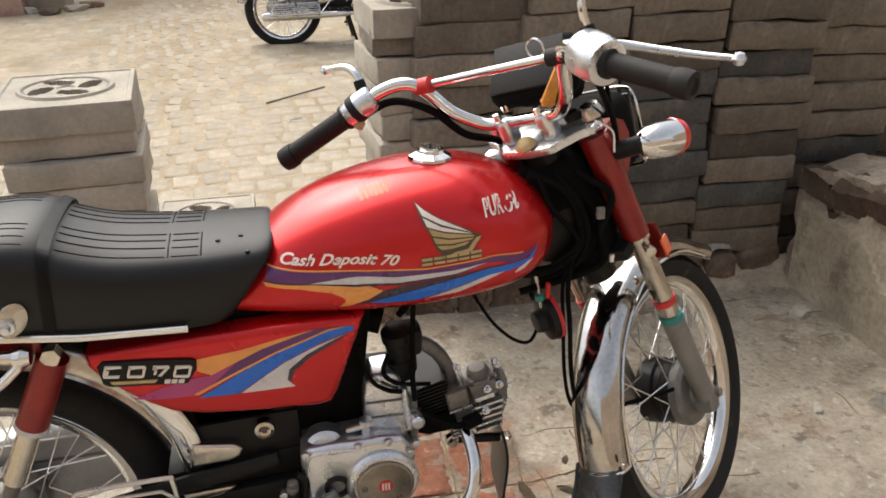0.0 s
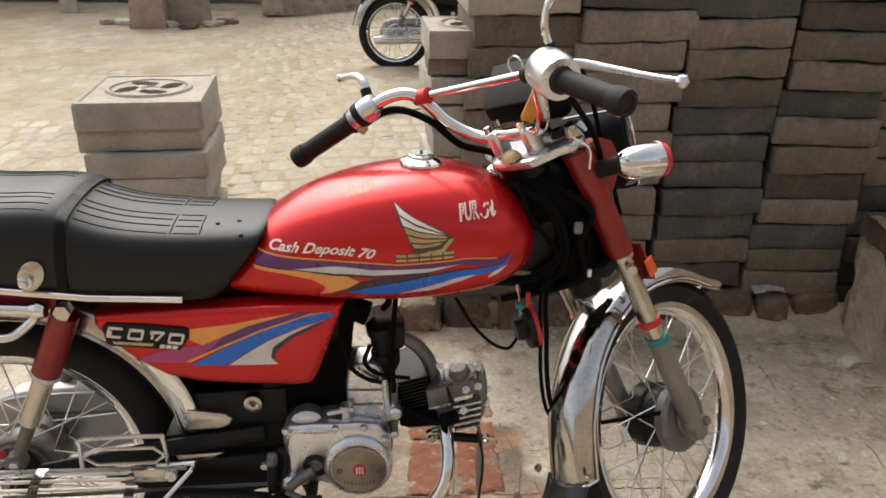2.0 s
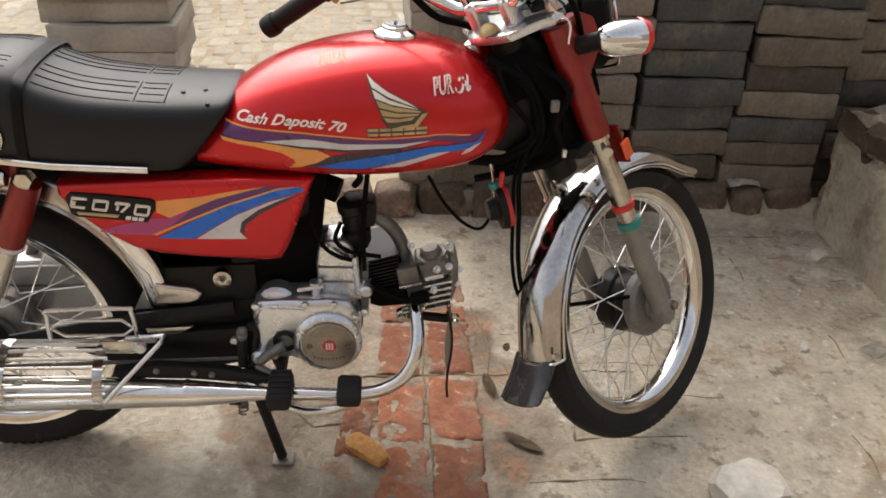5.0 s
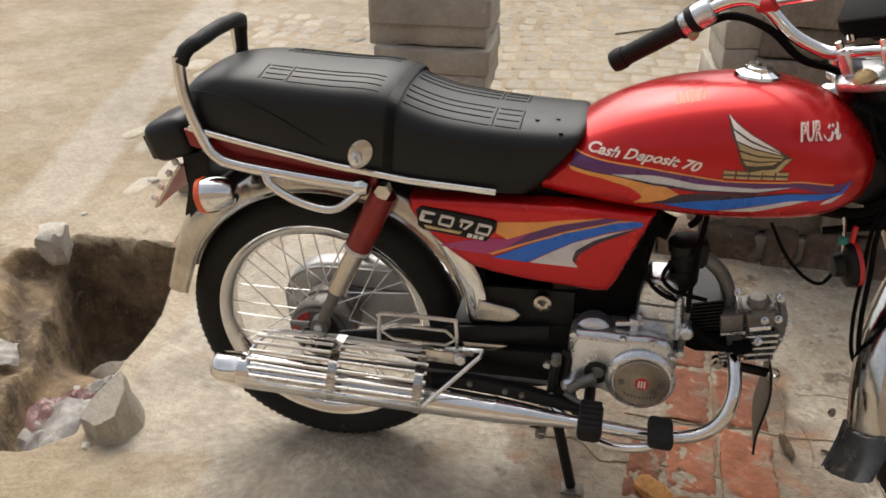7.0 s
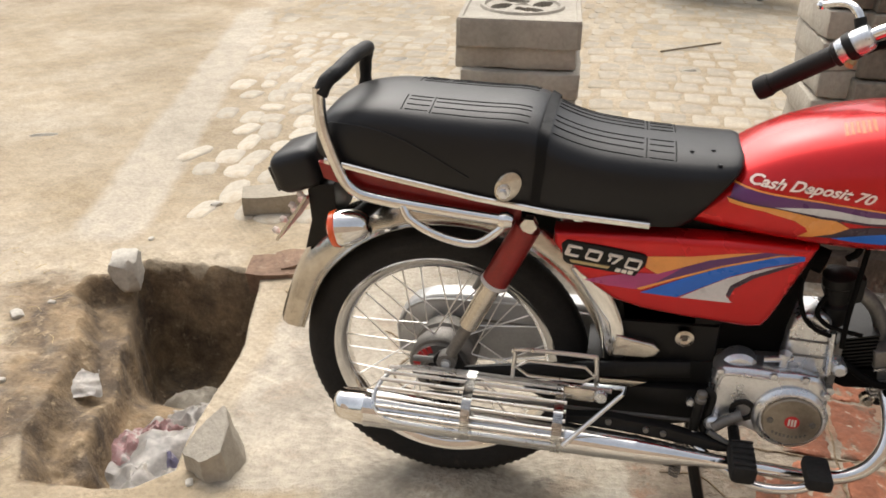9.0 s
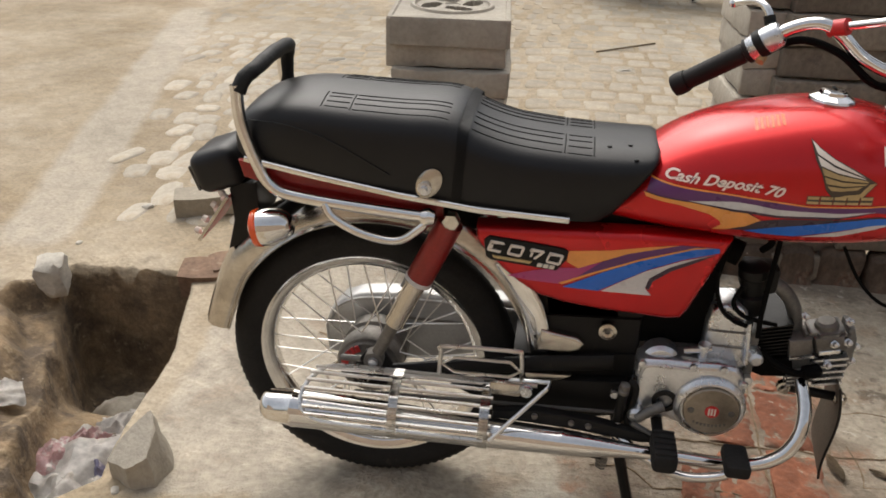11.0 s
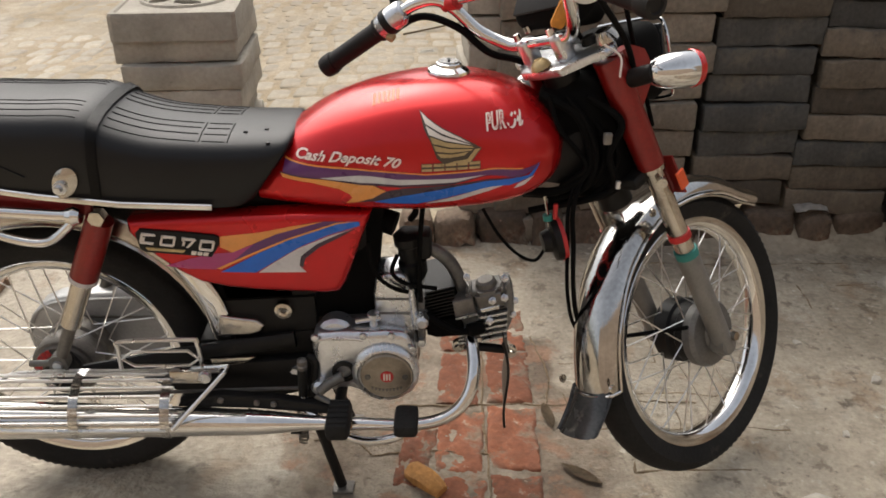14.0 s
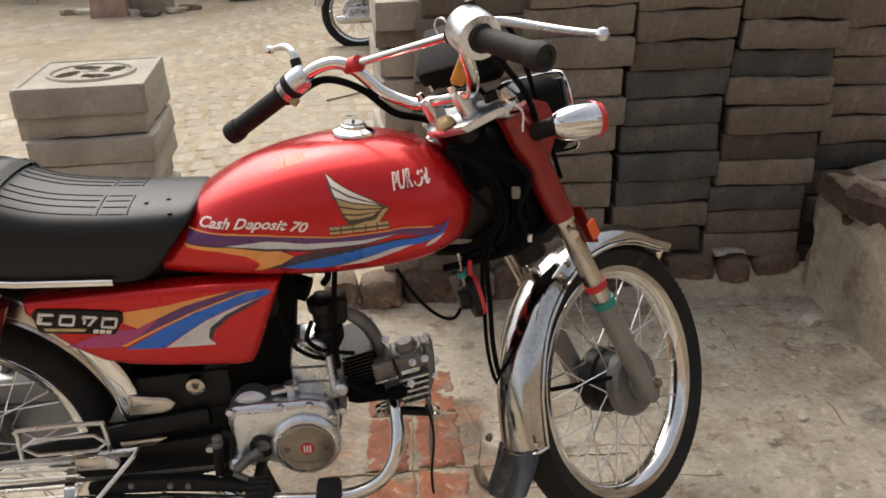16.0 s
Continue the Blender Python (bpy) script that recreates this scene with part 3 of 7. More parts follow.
# unseen walls added behind and beside the camera to block skylight; street's far side
b = box((16, 0.25, 3.6), (3.0, -6.0, 1.8))
for dx in (-3.0, 5.0):
    box((1.2, 0.06, 2.1), (dx, -5.86, 1.05), 0.02, bm=b)
tagged(part("wall_south", b, M["house"]), "unseen plain plastered wall added behind the yard to block skylight", "wall", kind="structure")
b = box((0.25, 8, 3.6), (8.0, 0.3, 1.8))
tagged(part("wall_east", b, M["house"]), "unseen plain plastered wall added beside the yard to block skylight", "wall", kind="structure")
b = box((22, 0.4, 3.4), (-1.0, 10.6, 1.7))
box((22, 0.35, 0.28), (-1.0, 10.3, 0.14), 0.03, bm=b)
tagged(part("wall_north", b, M["plaster"]), "old house wall across the street", "wall", kind="structure")


# ---------------------------------------------------------------- motorcycle materials
M.update({
    "red": mat("red_metallic_paint", (0.56, 0.010, 0.012), 0.27, 0.55, 0.10, 6, 400, 0.0, coat=0.30, rvar=0.04),
    "red_dark": mat("dusty_red_paint", (0.25, 0.010, 0.008), 0.33, 0.25, 0.25, 12, 200, 0.05, coat=0.25),
    "chrome": mat("chrome", (0.78, 0.77, 0.75), 0.09, 1.0, 0.10, 18, 160, 0.02, rvar=0.05),
    # dark tone and brown blotches paint in the mudguard's brown reflections
    "chrome_guard": mat("brown_toned_chrome", (0.56, 0.545, 0.52), 0.11, 1.0, 0.22, 12, 140, 0.03, stain=((0.30, 0.24, 0.18), 10.0, 0.64, 0.7), rvar=0.06),
    "chrome_old": mat("dull_chrome", (0.62, 0.58, 0.52), 0.22, 1.0, 0.25, 14, 120, 0.04, stain=((0.36, 0.27, 0.19), 9.0, 0.62)),
    "alu": mat("cast_aluminium", (0.72, 0.73, 0.745), 0.28, 0.9, 0.16, 16, 220, 0.08, stain=((0.45, 0.42, 0.38), 14.0, 0.65, 0.6)),
    "alu_dark": mat("dusty_aluminium", (0.22, 0.205, 0.185), 0.55, 0.6, 0.3, 20, 200, 0.15),
    "grip": mat("grip_rubber", (0.013, 0.011, 0.010), 0.62, 0, 0.3, 20, 200, 0.1, spec=0.3),
    "alu_head": mat("weathered_cast_aluminium", (0.20, 0.195, 0.185), 0.5, 0.5, 0.3, 20, 200, 0.2, stain=((0.16, 0.14, 0.12), 16.0, 0.6, 0.8)),
    "silver_paint": mat("silver_painted_steel", (0.40, 0.40, 0.395), 0.34, 0.35, 0.18, 9, 200, 0.05, stain=((0.24, 0.21, 0.18), 8.0, 0.60, 0.6)),
    "wire": mat("bright_plated_wire", (0.80, 0.79, 0.77), 0.30, 1.0, 0.12, 30, 200, 0.0),
    "grey_paint": mat("grey_painted_fork", (0.25, 0.24, 0.22), 0.5, 0.3, 0.2, 16, 200, 0.05),
    "seat": mat("black_vinyl", (0.0085, 0.0085, 0.0095), 0.42, 0, 0.35, 5, 500, 0.12, depth=0.001, rvar=0.07, spec=0.33),
    "groove": mat("seat_groove_vinyl", (0.004, 0.004, 0.004), 0.6, 0, 0.2, 20, 200, 0.0, spec=0.15),
    "mudflap": mat("glossy_black_rubber", (0.045, 0.043, 0.040), 0.26, 0, 0.4, 14, 160, 0.1, stain=((0.16, 0.14, 0.115), 12.0, 0.60, 0.6), coat=0.2),
    "flap": mat("worn_dark_sheet", (0.115, 0.095, 0.075), 0.55, 0, 0.3, 20, 200, 0.1, spec=0.3),
    "rubber": mat("tyre_rubber", (0.018, 0.017, 0.016), 0.82, 0, 0.35, 12, 150, 0.3, stain=((0.06, 0.05, 0.04), 10, 0.62), spec=0.3),
    "black": mat("black_paint", (0.009, 0.0085, 0.008), 0.5, 0, 0.35, 10, 150, 0.06, stain=((0.035, 0.03, 0.024), 10, 0.64, 0.7), spec=0.25),
    "tape": mat("black_tape", (0.010, 0.010, 0.010), 0.6, 0, 0.3, 20, 160, 0.4, spec=0.3),
    "cable": mat("black_cable", (0.0045, 0.0043, 0.0041), 0.75, 0, 0.3, 20, 100, 0.0, spec=0.08),
    "orange_lens": mat("orange_lens", (0.75, 0.09, 0.015), 0.15, 0, 0.1, 30, 200, 0.0, coat=0.5),
    "red_lens": mat("red_lens", (0.55, 0.015, 0.012), 0.18, 0, 0.1, 30, 200, 0.0, coat=0.5),
    "d_orange": mat("orange_decal", (0.80, 0.31, 0.06), 0.3, 0, 0.08, 20, 200, 0.0, coat=0.4),
    "d_purple": mat("purple_decal", (0.11, 0.022, 0.13), 0.3, 0, 0.12, 20, 200, 0.0, coat=0.15),
    "d_magenta": mat("magenta_decal", (0.40, 0.025, 0.16), 0.3, 0, 0.1, 20, 200, 0.0, coat=0.4),
    "d_blue": mat("blue_decal", (0.0, 0.13, 0.60), 0.3, 0, 0.1, 20, 200, 0.0, coat=0.15),
    "d_white": mat("silver_white_decal", (0.62, 0.60, 0.60), 0.3, 0, 0.12, 20, 200, 0.0, coat=0.4),
    "d_dark": mat("dark_violet_decal", (0.03, 0.012, 0.03), 0.3, 0, 0.1, 20, 200, 0.0, coat=0.15),
    "d_gold": mat("pale_gold_decal", (0.52, 0.38, 0.18), 0.32, 0.3, 0.2, 40, 200, 0.0, coat=0.3),
    "d_wing": mat("dark_bronze_decal", (0.055, 0.035, 0.02), 0.35, 0, 0.15, 40, 200, 0.0, coat=0.3),
    "d_core": mat("red_letter_core", (0.45, 0.03, 0.03), 0.3, 0, 0.1, 20, 200, 0.0, coat=0.4),
    "d_cream": mat("cream_letters", (0.78, 0.70, 0.62), 0.35, 0, 0.08, 20, 200, 0.0),
    "d_sticker": mat("orange_sticker_print", (0.62, 0.17, 0.05), 0.4, 0, 0.2, 60, 200, 0.0),
    "teal": mat("teal_tape", (0.03, 0.25, 0.22), 0.5, 0, 0.2, 40, 200, 0.0),
    "red_tape": mat("red_tape", (0.6, 0.03, 0.03), 0.45, 0, 0.15, 40, 200, 0.1),
    "fob": mat("orange_leather_fob", (0.62, 0.24, 0.03), 0.5, 0, 0.2, 60, 300, 0.2),
    "bronze": mat("brushed_bronze_disc", (0.36, 0.31, 0.25), 0.36, 0.85, 0.2, 30, 260, 0.08),
    "plate_red": mat("red_plate", (0.58, 0.075, 0.055), 0.45, 0, 0.25, 25, 160, 0.1),
    "glass_dark": mat("smoked_glass", (0.02, 0.022, 0.025), 0.12, 0, 0.1, 20, 100, 0.0, coat=0.6),
})


# ---------------------------------------------------------------- motorcycle
from mathutils.bvhtree import BVHTree
from mathutils.geometry import tessellate_polygon

HEAD = Vector((1.054, 0, 0.5))
RAKE = radians(26.25)


def steering(turn):
    """Forward, left and up along the steering axis, turned by the bars, to the motorcycle's own metres."""
    base = Matrix(((math.cos(RAKE), 0, -math.sin(RAKE), HEAD.x), (0, 1, 0, 0), (math.sin(RAKE), 0, math.cos(RAKE), HEAD.z), (0, 0, 0, 1)))
    return base @ Matrix.Rotation(radians(turn), 4, "Z")


def moved(bm, m):
    bmesh.ops.transform(bm, matrix=m, verts=bm.verts[:])
    return bm


def mirror_y(pts):
    return [(x, -y, z) for x, y, z in pts]


spoke_mesh = mesh_of("spoke", rod((0, 0, 0), (0, 0, 1), 0.0015, 5), M["wire"], 60)


def wheel(bike, name, m, radius, hub_black):
    """A spoked wheel whose axle is the z axis of m."""
    rim_r = 0.224
    rim = part(name, lathe([(rim_r, -0.024), (rim_r + 0.003, -0.021), (rim_r - 0.004, -0.018), (rim_r - 0.016, -0.014), (rim_r - 0.020, 0), (rim_r - 0.016, 0.014), (rim_r - 0.004, 0.018), (rim_r + 0.003, 0.021), (rim_r, 0.024), (rim_r - 0.010, 0.021), (rim_r - 0.022, 0.014), (rim_r - 0.026, 0), (rim_r - 0.022, -0.014), (rim_r - 0.010, -0.021)], 72, m, close=True), M["chrome"], bike, "spoked wheel with a chrome rim", smooth=50)
    # tyre with a serrated shoulder
    n = 200
    b = bmesh.new()
    prof = [(rim_r - 0.003, 0.020), (rim_r + 0.012, 0.031), (rim_r + 0.030, 0.0345), (radius - 0.020, 0.033), (radius - 0.007, 0.025), (radius, 0.012), (radius + 0.001, 0.004)]
    prof = prof + [(r, -h) for r, h in prof[::-1]]
    rings = []
    for k in range(n):
        a = 2 * math.pi * k / n
        ring = []
        for i, (r, h) in enumerate(prof):
            g = 0.0
            if i in (4, 9):
                g = -0.003 if k % 2 else 0.001
            if i in (5, 8):
                g = -0.0015 if k % 2 else 0.0
            ring.append(b.verts.new(m @ Vector(((r + g) * math.cos(a), (r + g) * math.sin(a), h))))
        rings.append(ring)
    for k in range(n):
        for i in range(len(prof) - 1):
            b.faces.new((rings[k][i], rings[k][i + 1], rings[(k + 1) % n][i + 1], rings[(k + 1) % n][i]))
    part("tyre", b, M["rubber"], rim, "black treaded tyre", smooth=30)
    hub = [(0.0, -0.058), (0.030, -0.058), (0.036, -0.05), (0.060, -0.046), (0.064, -0.040), (0.064, -0.012), (0.058, -0.006), (0.058, 0.006), (0.064, 0.010), (0.064, 0.040), (0.058, 0.045), (0.03, 0.05), (0.0, 0.05)]
    part("hub", lathe(hub, 40, m), M["black"] if hub_black else M["alu_dark"], rim, "", smooth=40)
    part("axle_nut", lathe([(0, -0.105), (0.009, -0.105), (0.009, -0.094), (0.013, -0.092), (0.013, -0.084), (0.008, -0.082), (0.008, 0.1), (0, 0.1)], 6, m), M["chrome_old"], rim, smooth=30)
    for k in range(36):
        a = 2 * math.pi * (k + 0.5) / 36
        side = -1 if k % 2 else 1
        lean = (0.55 if (k // 2) % 2 else -0.55)
        p = Vector((0.061 * math.cos(a + lean), 0.061 * math.sin(a + lean), 0.030 * side))
        q = Vector(((rim_r - 0.02) * math.cos(a), (rim_r - 0.02) * math.sin(a), 0.004 * side))
        ob = new("spoke", spoke_mesh)
        ob.parent = rim
        ob.matrix_basis = along(m @ p, m @ q) @ Matrix.Diagonal((1, 1, (q - p).length, 1))
    return rim


def loft(sections, bm=None):
    """Skins rings of equal count and closes both ends."""
    b = bm or bmesh.new()
    rings = [[b.verts.new(p) for p in s] for s in sections]
    n = len(rings[0])
    for a, c in zip(rings, rings[1:]):
        for k in range(n):
            b.faces.new((a[k], a[(k + 1) % n], c[(k + 1) % n], c[k]))
    b.faces.new(rings[0][::-1])
    b.faces.new(rings[-1])
    return b


def smooth_rows(rows, n):
    """Rows of numbers, interpolated by a spline to n per span."""
    out = []
    p = [[2 * a - c for a, c in zip(rows[0], rows[1])]] + [list(r) for r in rows] + [[2 * a - c for a, c in zip(rows[-1], rows[-2])]]
    for i in range(1, len(p) - 2):
        for k in range(n):
            t = k / n
            out.append([0.5 * (2 * b + (c - a) * t + (2 * a - 5 * b + 4 * c - d) * t * t + (3 * b - a - 3 * c + d) * t ** 3) for a, b, c, d in zip(*p[i - 1:i + 3])])
    return out + [list(rows[-1])]


def tank_mesh():
    rows = [(0.395, 0.628, 0.684, 0.082), (0.44, 0.626, 0.732, 0.100), (0.50, 0.625, 0.774, 0.118), (0.57, 0.624, 0.803, 0.131), (0.65, 0.624, 0.822, 0.138), (0.73, 0.629, 0.827, 0.138), (0.80, 0.637, 0.815, 0.130), (0.842, 0.648, 0.797, 0.117), (0.874, 0.664, 0.774, 0.097), (0.894, 0.684, 0.755, 0.070), (0.902, 0.704, 0.737, 0.035)]
    secs = []
    for x, zb, zt, hw in smooth_rows(rows, 4):
        ring, zc = [], zb + 0.36 * (zt - zb)
        for k in range(40):
            a = 2 * math.pi * k / 40
            c, s = math.cos(a), math.sin(a)
            e = 2 / 2.35 if s > 0 else 0.66
            y = hw * math.copysign(abs(c) ** (2 / 2.35 if s > 0 else 0.26), c)
            z = zc + (zt - zc if s > 0 else zc - zb) * math.copysign(abs(s) ** e, s)
            ring.append((x, y, z))
        secs.append(ring)
    return loft(secs)


def seat_mesh():
    rows = [(-0.246, 0.698, 0.716, 0.05, 0), (-0.240, 0.692, 0.742, 0.078, 0), (-0.218, 0.686, 0.768, 0.098, 0), (-0.180, 0.682, 0.786, 0.111, 0), (-0.12, 0.676, 0.795, 0.121, 0), (-0.04, 0.664, 0.794, 0.126, 0), (0.04, 0.654, 0.793, 0.127, 0), (0.10, 0.648, 0.794, 0.127, 0), (0.132, 0.645, 0.787, 0.126, 0.004), (0.158, 0.642, 0.770, 0.126, 0.008), (0.205, 0.637, 0.754, 0.124, 0.015), (0.26, 0.634, 0.747, 0.121, 0.022), (0.31, 0.630, 0.744, 0.117, 0.035), (0.36, 0.630, 0.744, 0.112, 0.060), (0.388, 0.640, 0.744, 0.106, 0.068), (0.396, 0.655, 0.736, 0.098, 0.066)]
    shape = [(-0.95, 0.0), (-0.985, 0.12), (-1.0, 0.35), (-0.99, 0.55), (-0.960, 0.71), (-0.90, 0.83), (-0.78, 0.915), (-0.5, 0.975), (-0.25, 0.994), (0.0, 1.0)]
    shape = shape + [(-u, v) for u, v in shape[:-1][::-1]]
    secs = []
    for x, zb, zt, hw, sh in smooth_rows(rows, 4):
        secs.append([(x + sh * v, hw * u, zb + (zt - zb) * v) for u, v in shape])
    return loft(secs)


def fender_mesh(centre, arc, half, m=Matrix.Identity(4), crown=0.018, skirt=0.02, thick=0.003):
    """A mudguard: arc is rows of (degrees from forward, radius); the wheel turns about y."""
    prof = [(-half, -skirt - 0.004), (-half + 0.003, -skirt), (-half, -skirt + 0.006), (-half * 0.93, -0.004), (-half * 0.75, crown * 0.45), (-half * 0.4, crown * 0.9), (0, crown)]
    prof = prof + [(-y, h) for y, h in prof[:-1][::-1]]
    back = [(y * 0.96, h - thick) for y, h in prof[::-1]]
    secs = []
    for deg, r in smooth_rows(arc, 5):
        a = radians(deg)
        d = Vector((math.cos(a), 0, math.sin(a)))
        secs.append([m @ (Vector(centre) + d * (r + h) + Vector((0, y, 0))) for y, h in prof + back])
    return loft(secs)


def blinker(bike, base, tip, lens_material, lens_label, fat=1.0):
    """A teardrop indicator from base (stalk end) to tip (lens)."""
    m = along(base, tip) @ Matrix.Diagonal((fat, fat, 1, 1))
    n = (Vector(tip) - Vector(base)).length
    body = part("indicator", lathe([(0.0, 0.0), (0.010, 0.001), (0.018, 0.006), (0.0245, 0.018), (0.0285, 0.036), (0.0300, n * 0.62), (0.0290, n - 0.017), (0, n - 0.016)], 32, m), M["chrome"], bike, "chrome teardrop indicator")
    part("lens", lathe([(0.0290, n - 0.018), (0.0305, n - 0.016), (0.0290, n - 0.007), (0.020, n - 0.001), (0, n + 0.001)], 32, m), lens_material, body, lens_label)
    return body


def motorcycle(at, turn, label, paint="red", steer=43.0):
    bike = thing("motorcycle", label, "motorcycle", at, turn)
    S = steering(steer)

    def L(f, l, u):
        return S @ Vector((f, l, u))

    # wheels
    side = pose(0, 0, 0, 90)
    wheel(bike, "rear_wheel", Matrix.Translation((-0.026, 0, 0.256)) @ side @ Matrix.Diagonal((1, 1, -1, 1)), 0.283, False)
    fm = S @ Matrix.Translation((0.043, 0, -0.240)) @ Matrix.Rotation(RAKE, 4, "Y") @ Matrix.Rotation(radians(-2.6), 4, "X") @ side @ Matrix.Diagonal((1, 1, -1, 1))
    wheel(bike, "front_wheel", fm, 0.275, True)
    # brake plates
    part("rear_brake_plate", lathe([(0, -0.062), (0.03, -0.062), (0.034, -0.056), (0.052, -0.054), (0.055, -0.048), (0, -0.048)], 36, Matrix.Translation((-0.026, 0, 0.256)) @ side @ Matrix.Diagonal((1, 1, -1, 1))), M["alu_dark"], bike)
    b = bmesh.new()
    for k in range(6):
        a = radians(115 + k * 13)
        box((0.008, 0.002, 0.014), (0, 0, 0), bm=b)
        vs = b.verts[-8:]
        bmesh.ops.transform(b, matrix=Matrix.Translation((-0.026 + 0.045 * math.cos(a), -0.056, 0.256 + 0.045 * math.sin(a))) @ Matrix.Rotation(-(a - math.pi / 2), 4, "Y"), verts=vs)
    part("hub_marking", b, M["red_tape"], bike, "row of red painted bars on the brake plate")
    part("front_brake_plate", lathe([(0, -0.064), (0.028, -0.064), (0.032, -0.058), (0.060, -0.054), (0.066, -0.046), (0.066, -0.030), (0, -0.030)], 40, fm), M["alu_head"], bike, "dusty drum brake plate")
    part("brake_plate_slot", lathe([(0, -0.067), (0.012, -0.067), (0.013, -0.06), (0, -0.06)], 20, fm @ Matrix.Translation((0.0, 0.032, 0))), M["black"], bike)

    # swing arm, dampers
    for s in (-1, 1):
        part("swing_arm", sweep(spline([(0.43, s * 0.075, 0.345), (0.25, s * 0.086, 0.322), (-0.026, s * 0.082, 0.262)], 6), 0.017, 10, flat=0.6), M["black"], bike)
        top, low = Vector((0.136, s * 0.112, 0.614)), Vector((-0.002, s * 0.098, 0.310))
        d = (top - low)
        sh = part("damper", rod(low + d * 0.61, top - d * 0.02, 0.0240, 28, r2=0.0228), M["red_dark"], bike, "red shock absorber")
        part("band", lathe([(0.020, 0), (0.0248, 0.001), (0.0252, 0.005), (0.0248, 0.009), (0.020, 0.010)], 28, along(low + d * 0.588, top), close=True), M["d_white"], sh, "white ring")
        part("lower_tube", rod(low + d * 0.28, low + d * 0.60, 0.0178, 24), M["chrome_old"], sh, "dull steel tube")
        part("fork_end", rod(low, low + d * 0.29, 0.0105, 16, r2=0.0125), M["alu_dark"], sh)
        part("axle_bracket", plate([(-0.045, 0.235), (-0.048, 0.275), (-0.020, 0.318), (0.012, 0.322), (0.030, 0.290), (0.020, 0.245)], s * 0.088, s * 0.080, 0.002), M["black"], sh)
        part("chain_adjuster", rod((-0.070, s * 0.078, 0.290), (-0.030, s * 0.084, 0.296), 0.0065, 10), M["alu_dark"], sh)
        part("eye", lathe([(0.005, -0.012), (0.018, -0.012), (0.018, 0.012), (0.005, 0.012)], 20, Matrix.Translation(low) @ side, close=True), M["alu_dark"], sh)
        part("eye_bolt", lathe([(0, 0.018), (0.008, 0.017), (0.010, 0.010), (0.0105, -0.012), (0, -0.012)], 16, Matrix.Translation(low) @ pose(0, 0, 0, 90 * (1 if s < 0 else -1))), M["alu"], sh)
        part("top_bolt", lathe([(0, -0.012), (0.012, -0.012), (0.014, -0.006), (0.014, 0.012), (0, 0.012)], 6, Matrix.Translation(top + Vector((0, s * 0.01, 0.004))) @ side), M["chrome_old"], sh)
    # chain case on the far side
    b = plate([(-0.140, 0.200), (-0.146, 0.260), (-0.132, 0.300), (-0.106, 0.330), (-0.070, 0.346), (-0.020, 0.354), (0.135, 0.362), (0.30, 0.365), (0.36, 0.352), (0.38, 0.31), (0.34, 0.275), (0.10, 0.215), (-0.04, 0.190)], 0.062, 0.105, 0.012, 3)
    case_ = part("chain_case", b, M["silver_paint"], bike, "silver painted chain case")
    part("case_ridge", sweep(spline([(-0.136, 0.060, 0.270), (-0.118, 0.060, 0.310), (-0.080, 0.060, 0.335), (-0.02, 0.060, 0.344), (0.14, 0.060, 0.350), (0.34, 0.060, 0.345)], 5), 0.0035, 8), M["silver_paint"], case_)
    part("case_groove", box((0.26, 0.003, 0.006), (0.10, 0.0605, 0.305), 0.001, 1), M["alu_dark"], case_)

    # exhaust
    y = -0.162
    ex = part("exhaust", sweep(spline([(0.470, y, 0.2215), (0.56, y, 0.2205), (0.635, -0.160, 0.2165), (0.690, -0.154, 0.2205), (0.728, -0.147, 0.240), (0.750, -0.134, 0.270), (0.758, -0.114, 0.302), (0.757, -0.088, 0.327), (0.752, -0.064, 0.345)], 6), 0.0122, 20), M["chrome"], bike, "long chrome exhaust pipe")
    part("silencer", lathe([(0.0, -0.002), (0.016, -0.001), (0.024, 0.003), (0.0290, 0.012), (0.0305, 0.020), (0.0345, 0.058), (0.0360, 0.060), (0.0360, 0.064), (0.0352, 0.067), (0.0325, 0.22), (0.0285, 0.38), (0.0240, 0.545), (0.0252, 0.548), (0.0252, 0.552), (0.0238, 0.556), (0.0205, 0.600), (0.0145, 0.655), (0.0128, 0.685), (0.0, 0.686)], 40, along((-0.200, y, 0.2265), (0.48, y, 0.2215))), M["chrome"], ex, "long tapering chrome silencer with a seam ring")
    part("heat_clamp", lathe([(0.017, 0), (0.020, 0.002), (0.020, 0.016), (0.017, 0.018)], 20, along((0.52, y, 0.231), (0.54, y, 0.232)), close=True), M["chrome_old"], ex)
    # slatted guard over the silencer
    guard = part("silencer_guard", sweep(spline([(0.30, -0.128, 0.312), (0.22, -0.124, 0.309), (0.1, -0.122, 0.306), (-0.06, -0.122, 0.302), (-0.100, -0.136, 0.293), (-0.120, -0.165, 0.272), (-0.116, -0.190, 0.250), (-0.085, -0.205, 0.240), (-0.03, -0.208, 0.239), (0.1, -0.208, 0.240), (0.215, -0.208, 0.242)], 6), 0.0040, 8), M["wire"], bike, "chrome wire guard with long slats")
    for k, (yy, zz) in enumerate(((-0.138, 0.3085), (-0.153, 0.3070), (-0.168, 0.3010), (-0.181, 0.2920), (-0.192, 0.2800), (-0.2005, 0.2660), (-0.2055, 0.2530))):
        part("slat", rod((-0.112 + 0.00085 * (k - 3.6) ** 2, yy, zz - 0.002), (0.226, yy, zz + 0.003), 0.0034, 8), M["wire"], guard)
    part("guard_stay", sweep([(0.226, -0.208, 0.243), (0.318, -0.160, 0.333), (0.322, -0.150, 0.338), (0.25, -0.128, 0.318)], 0.0040, 8), M["wire"], guard)
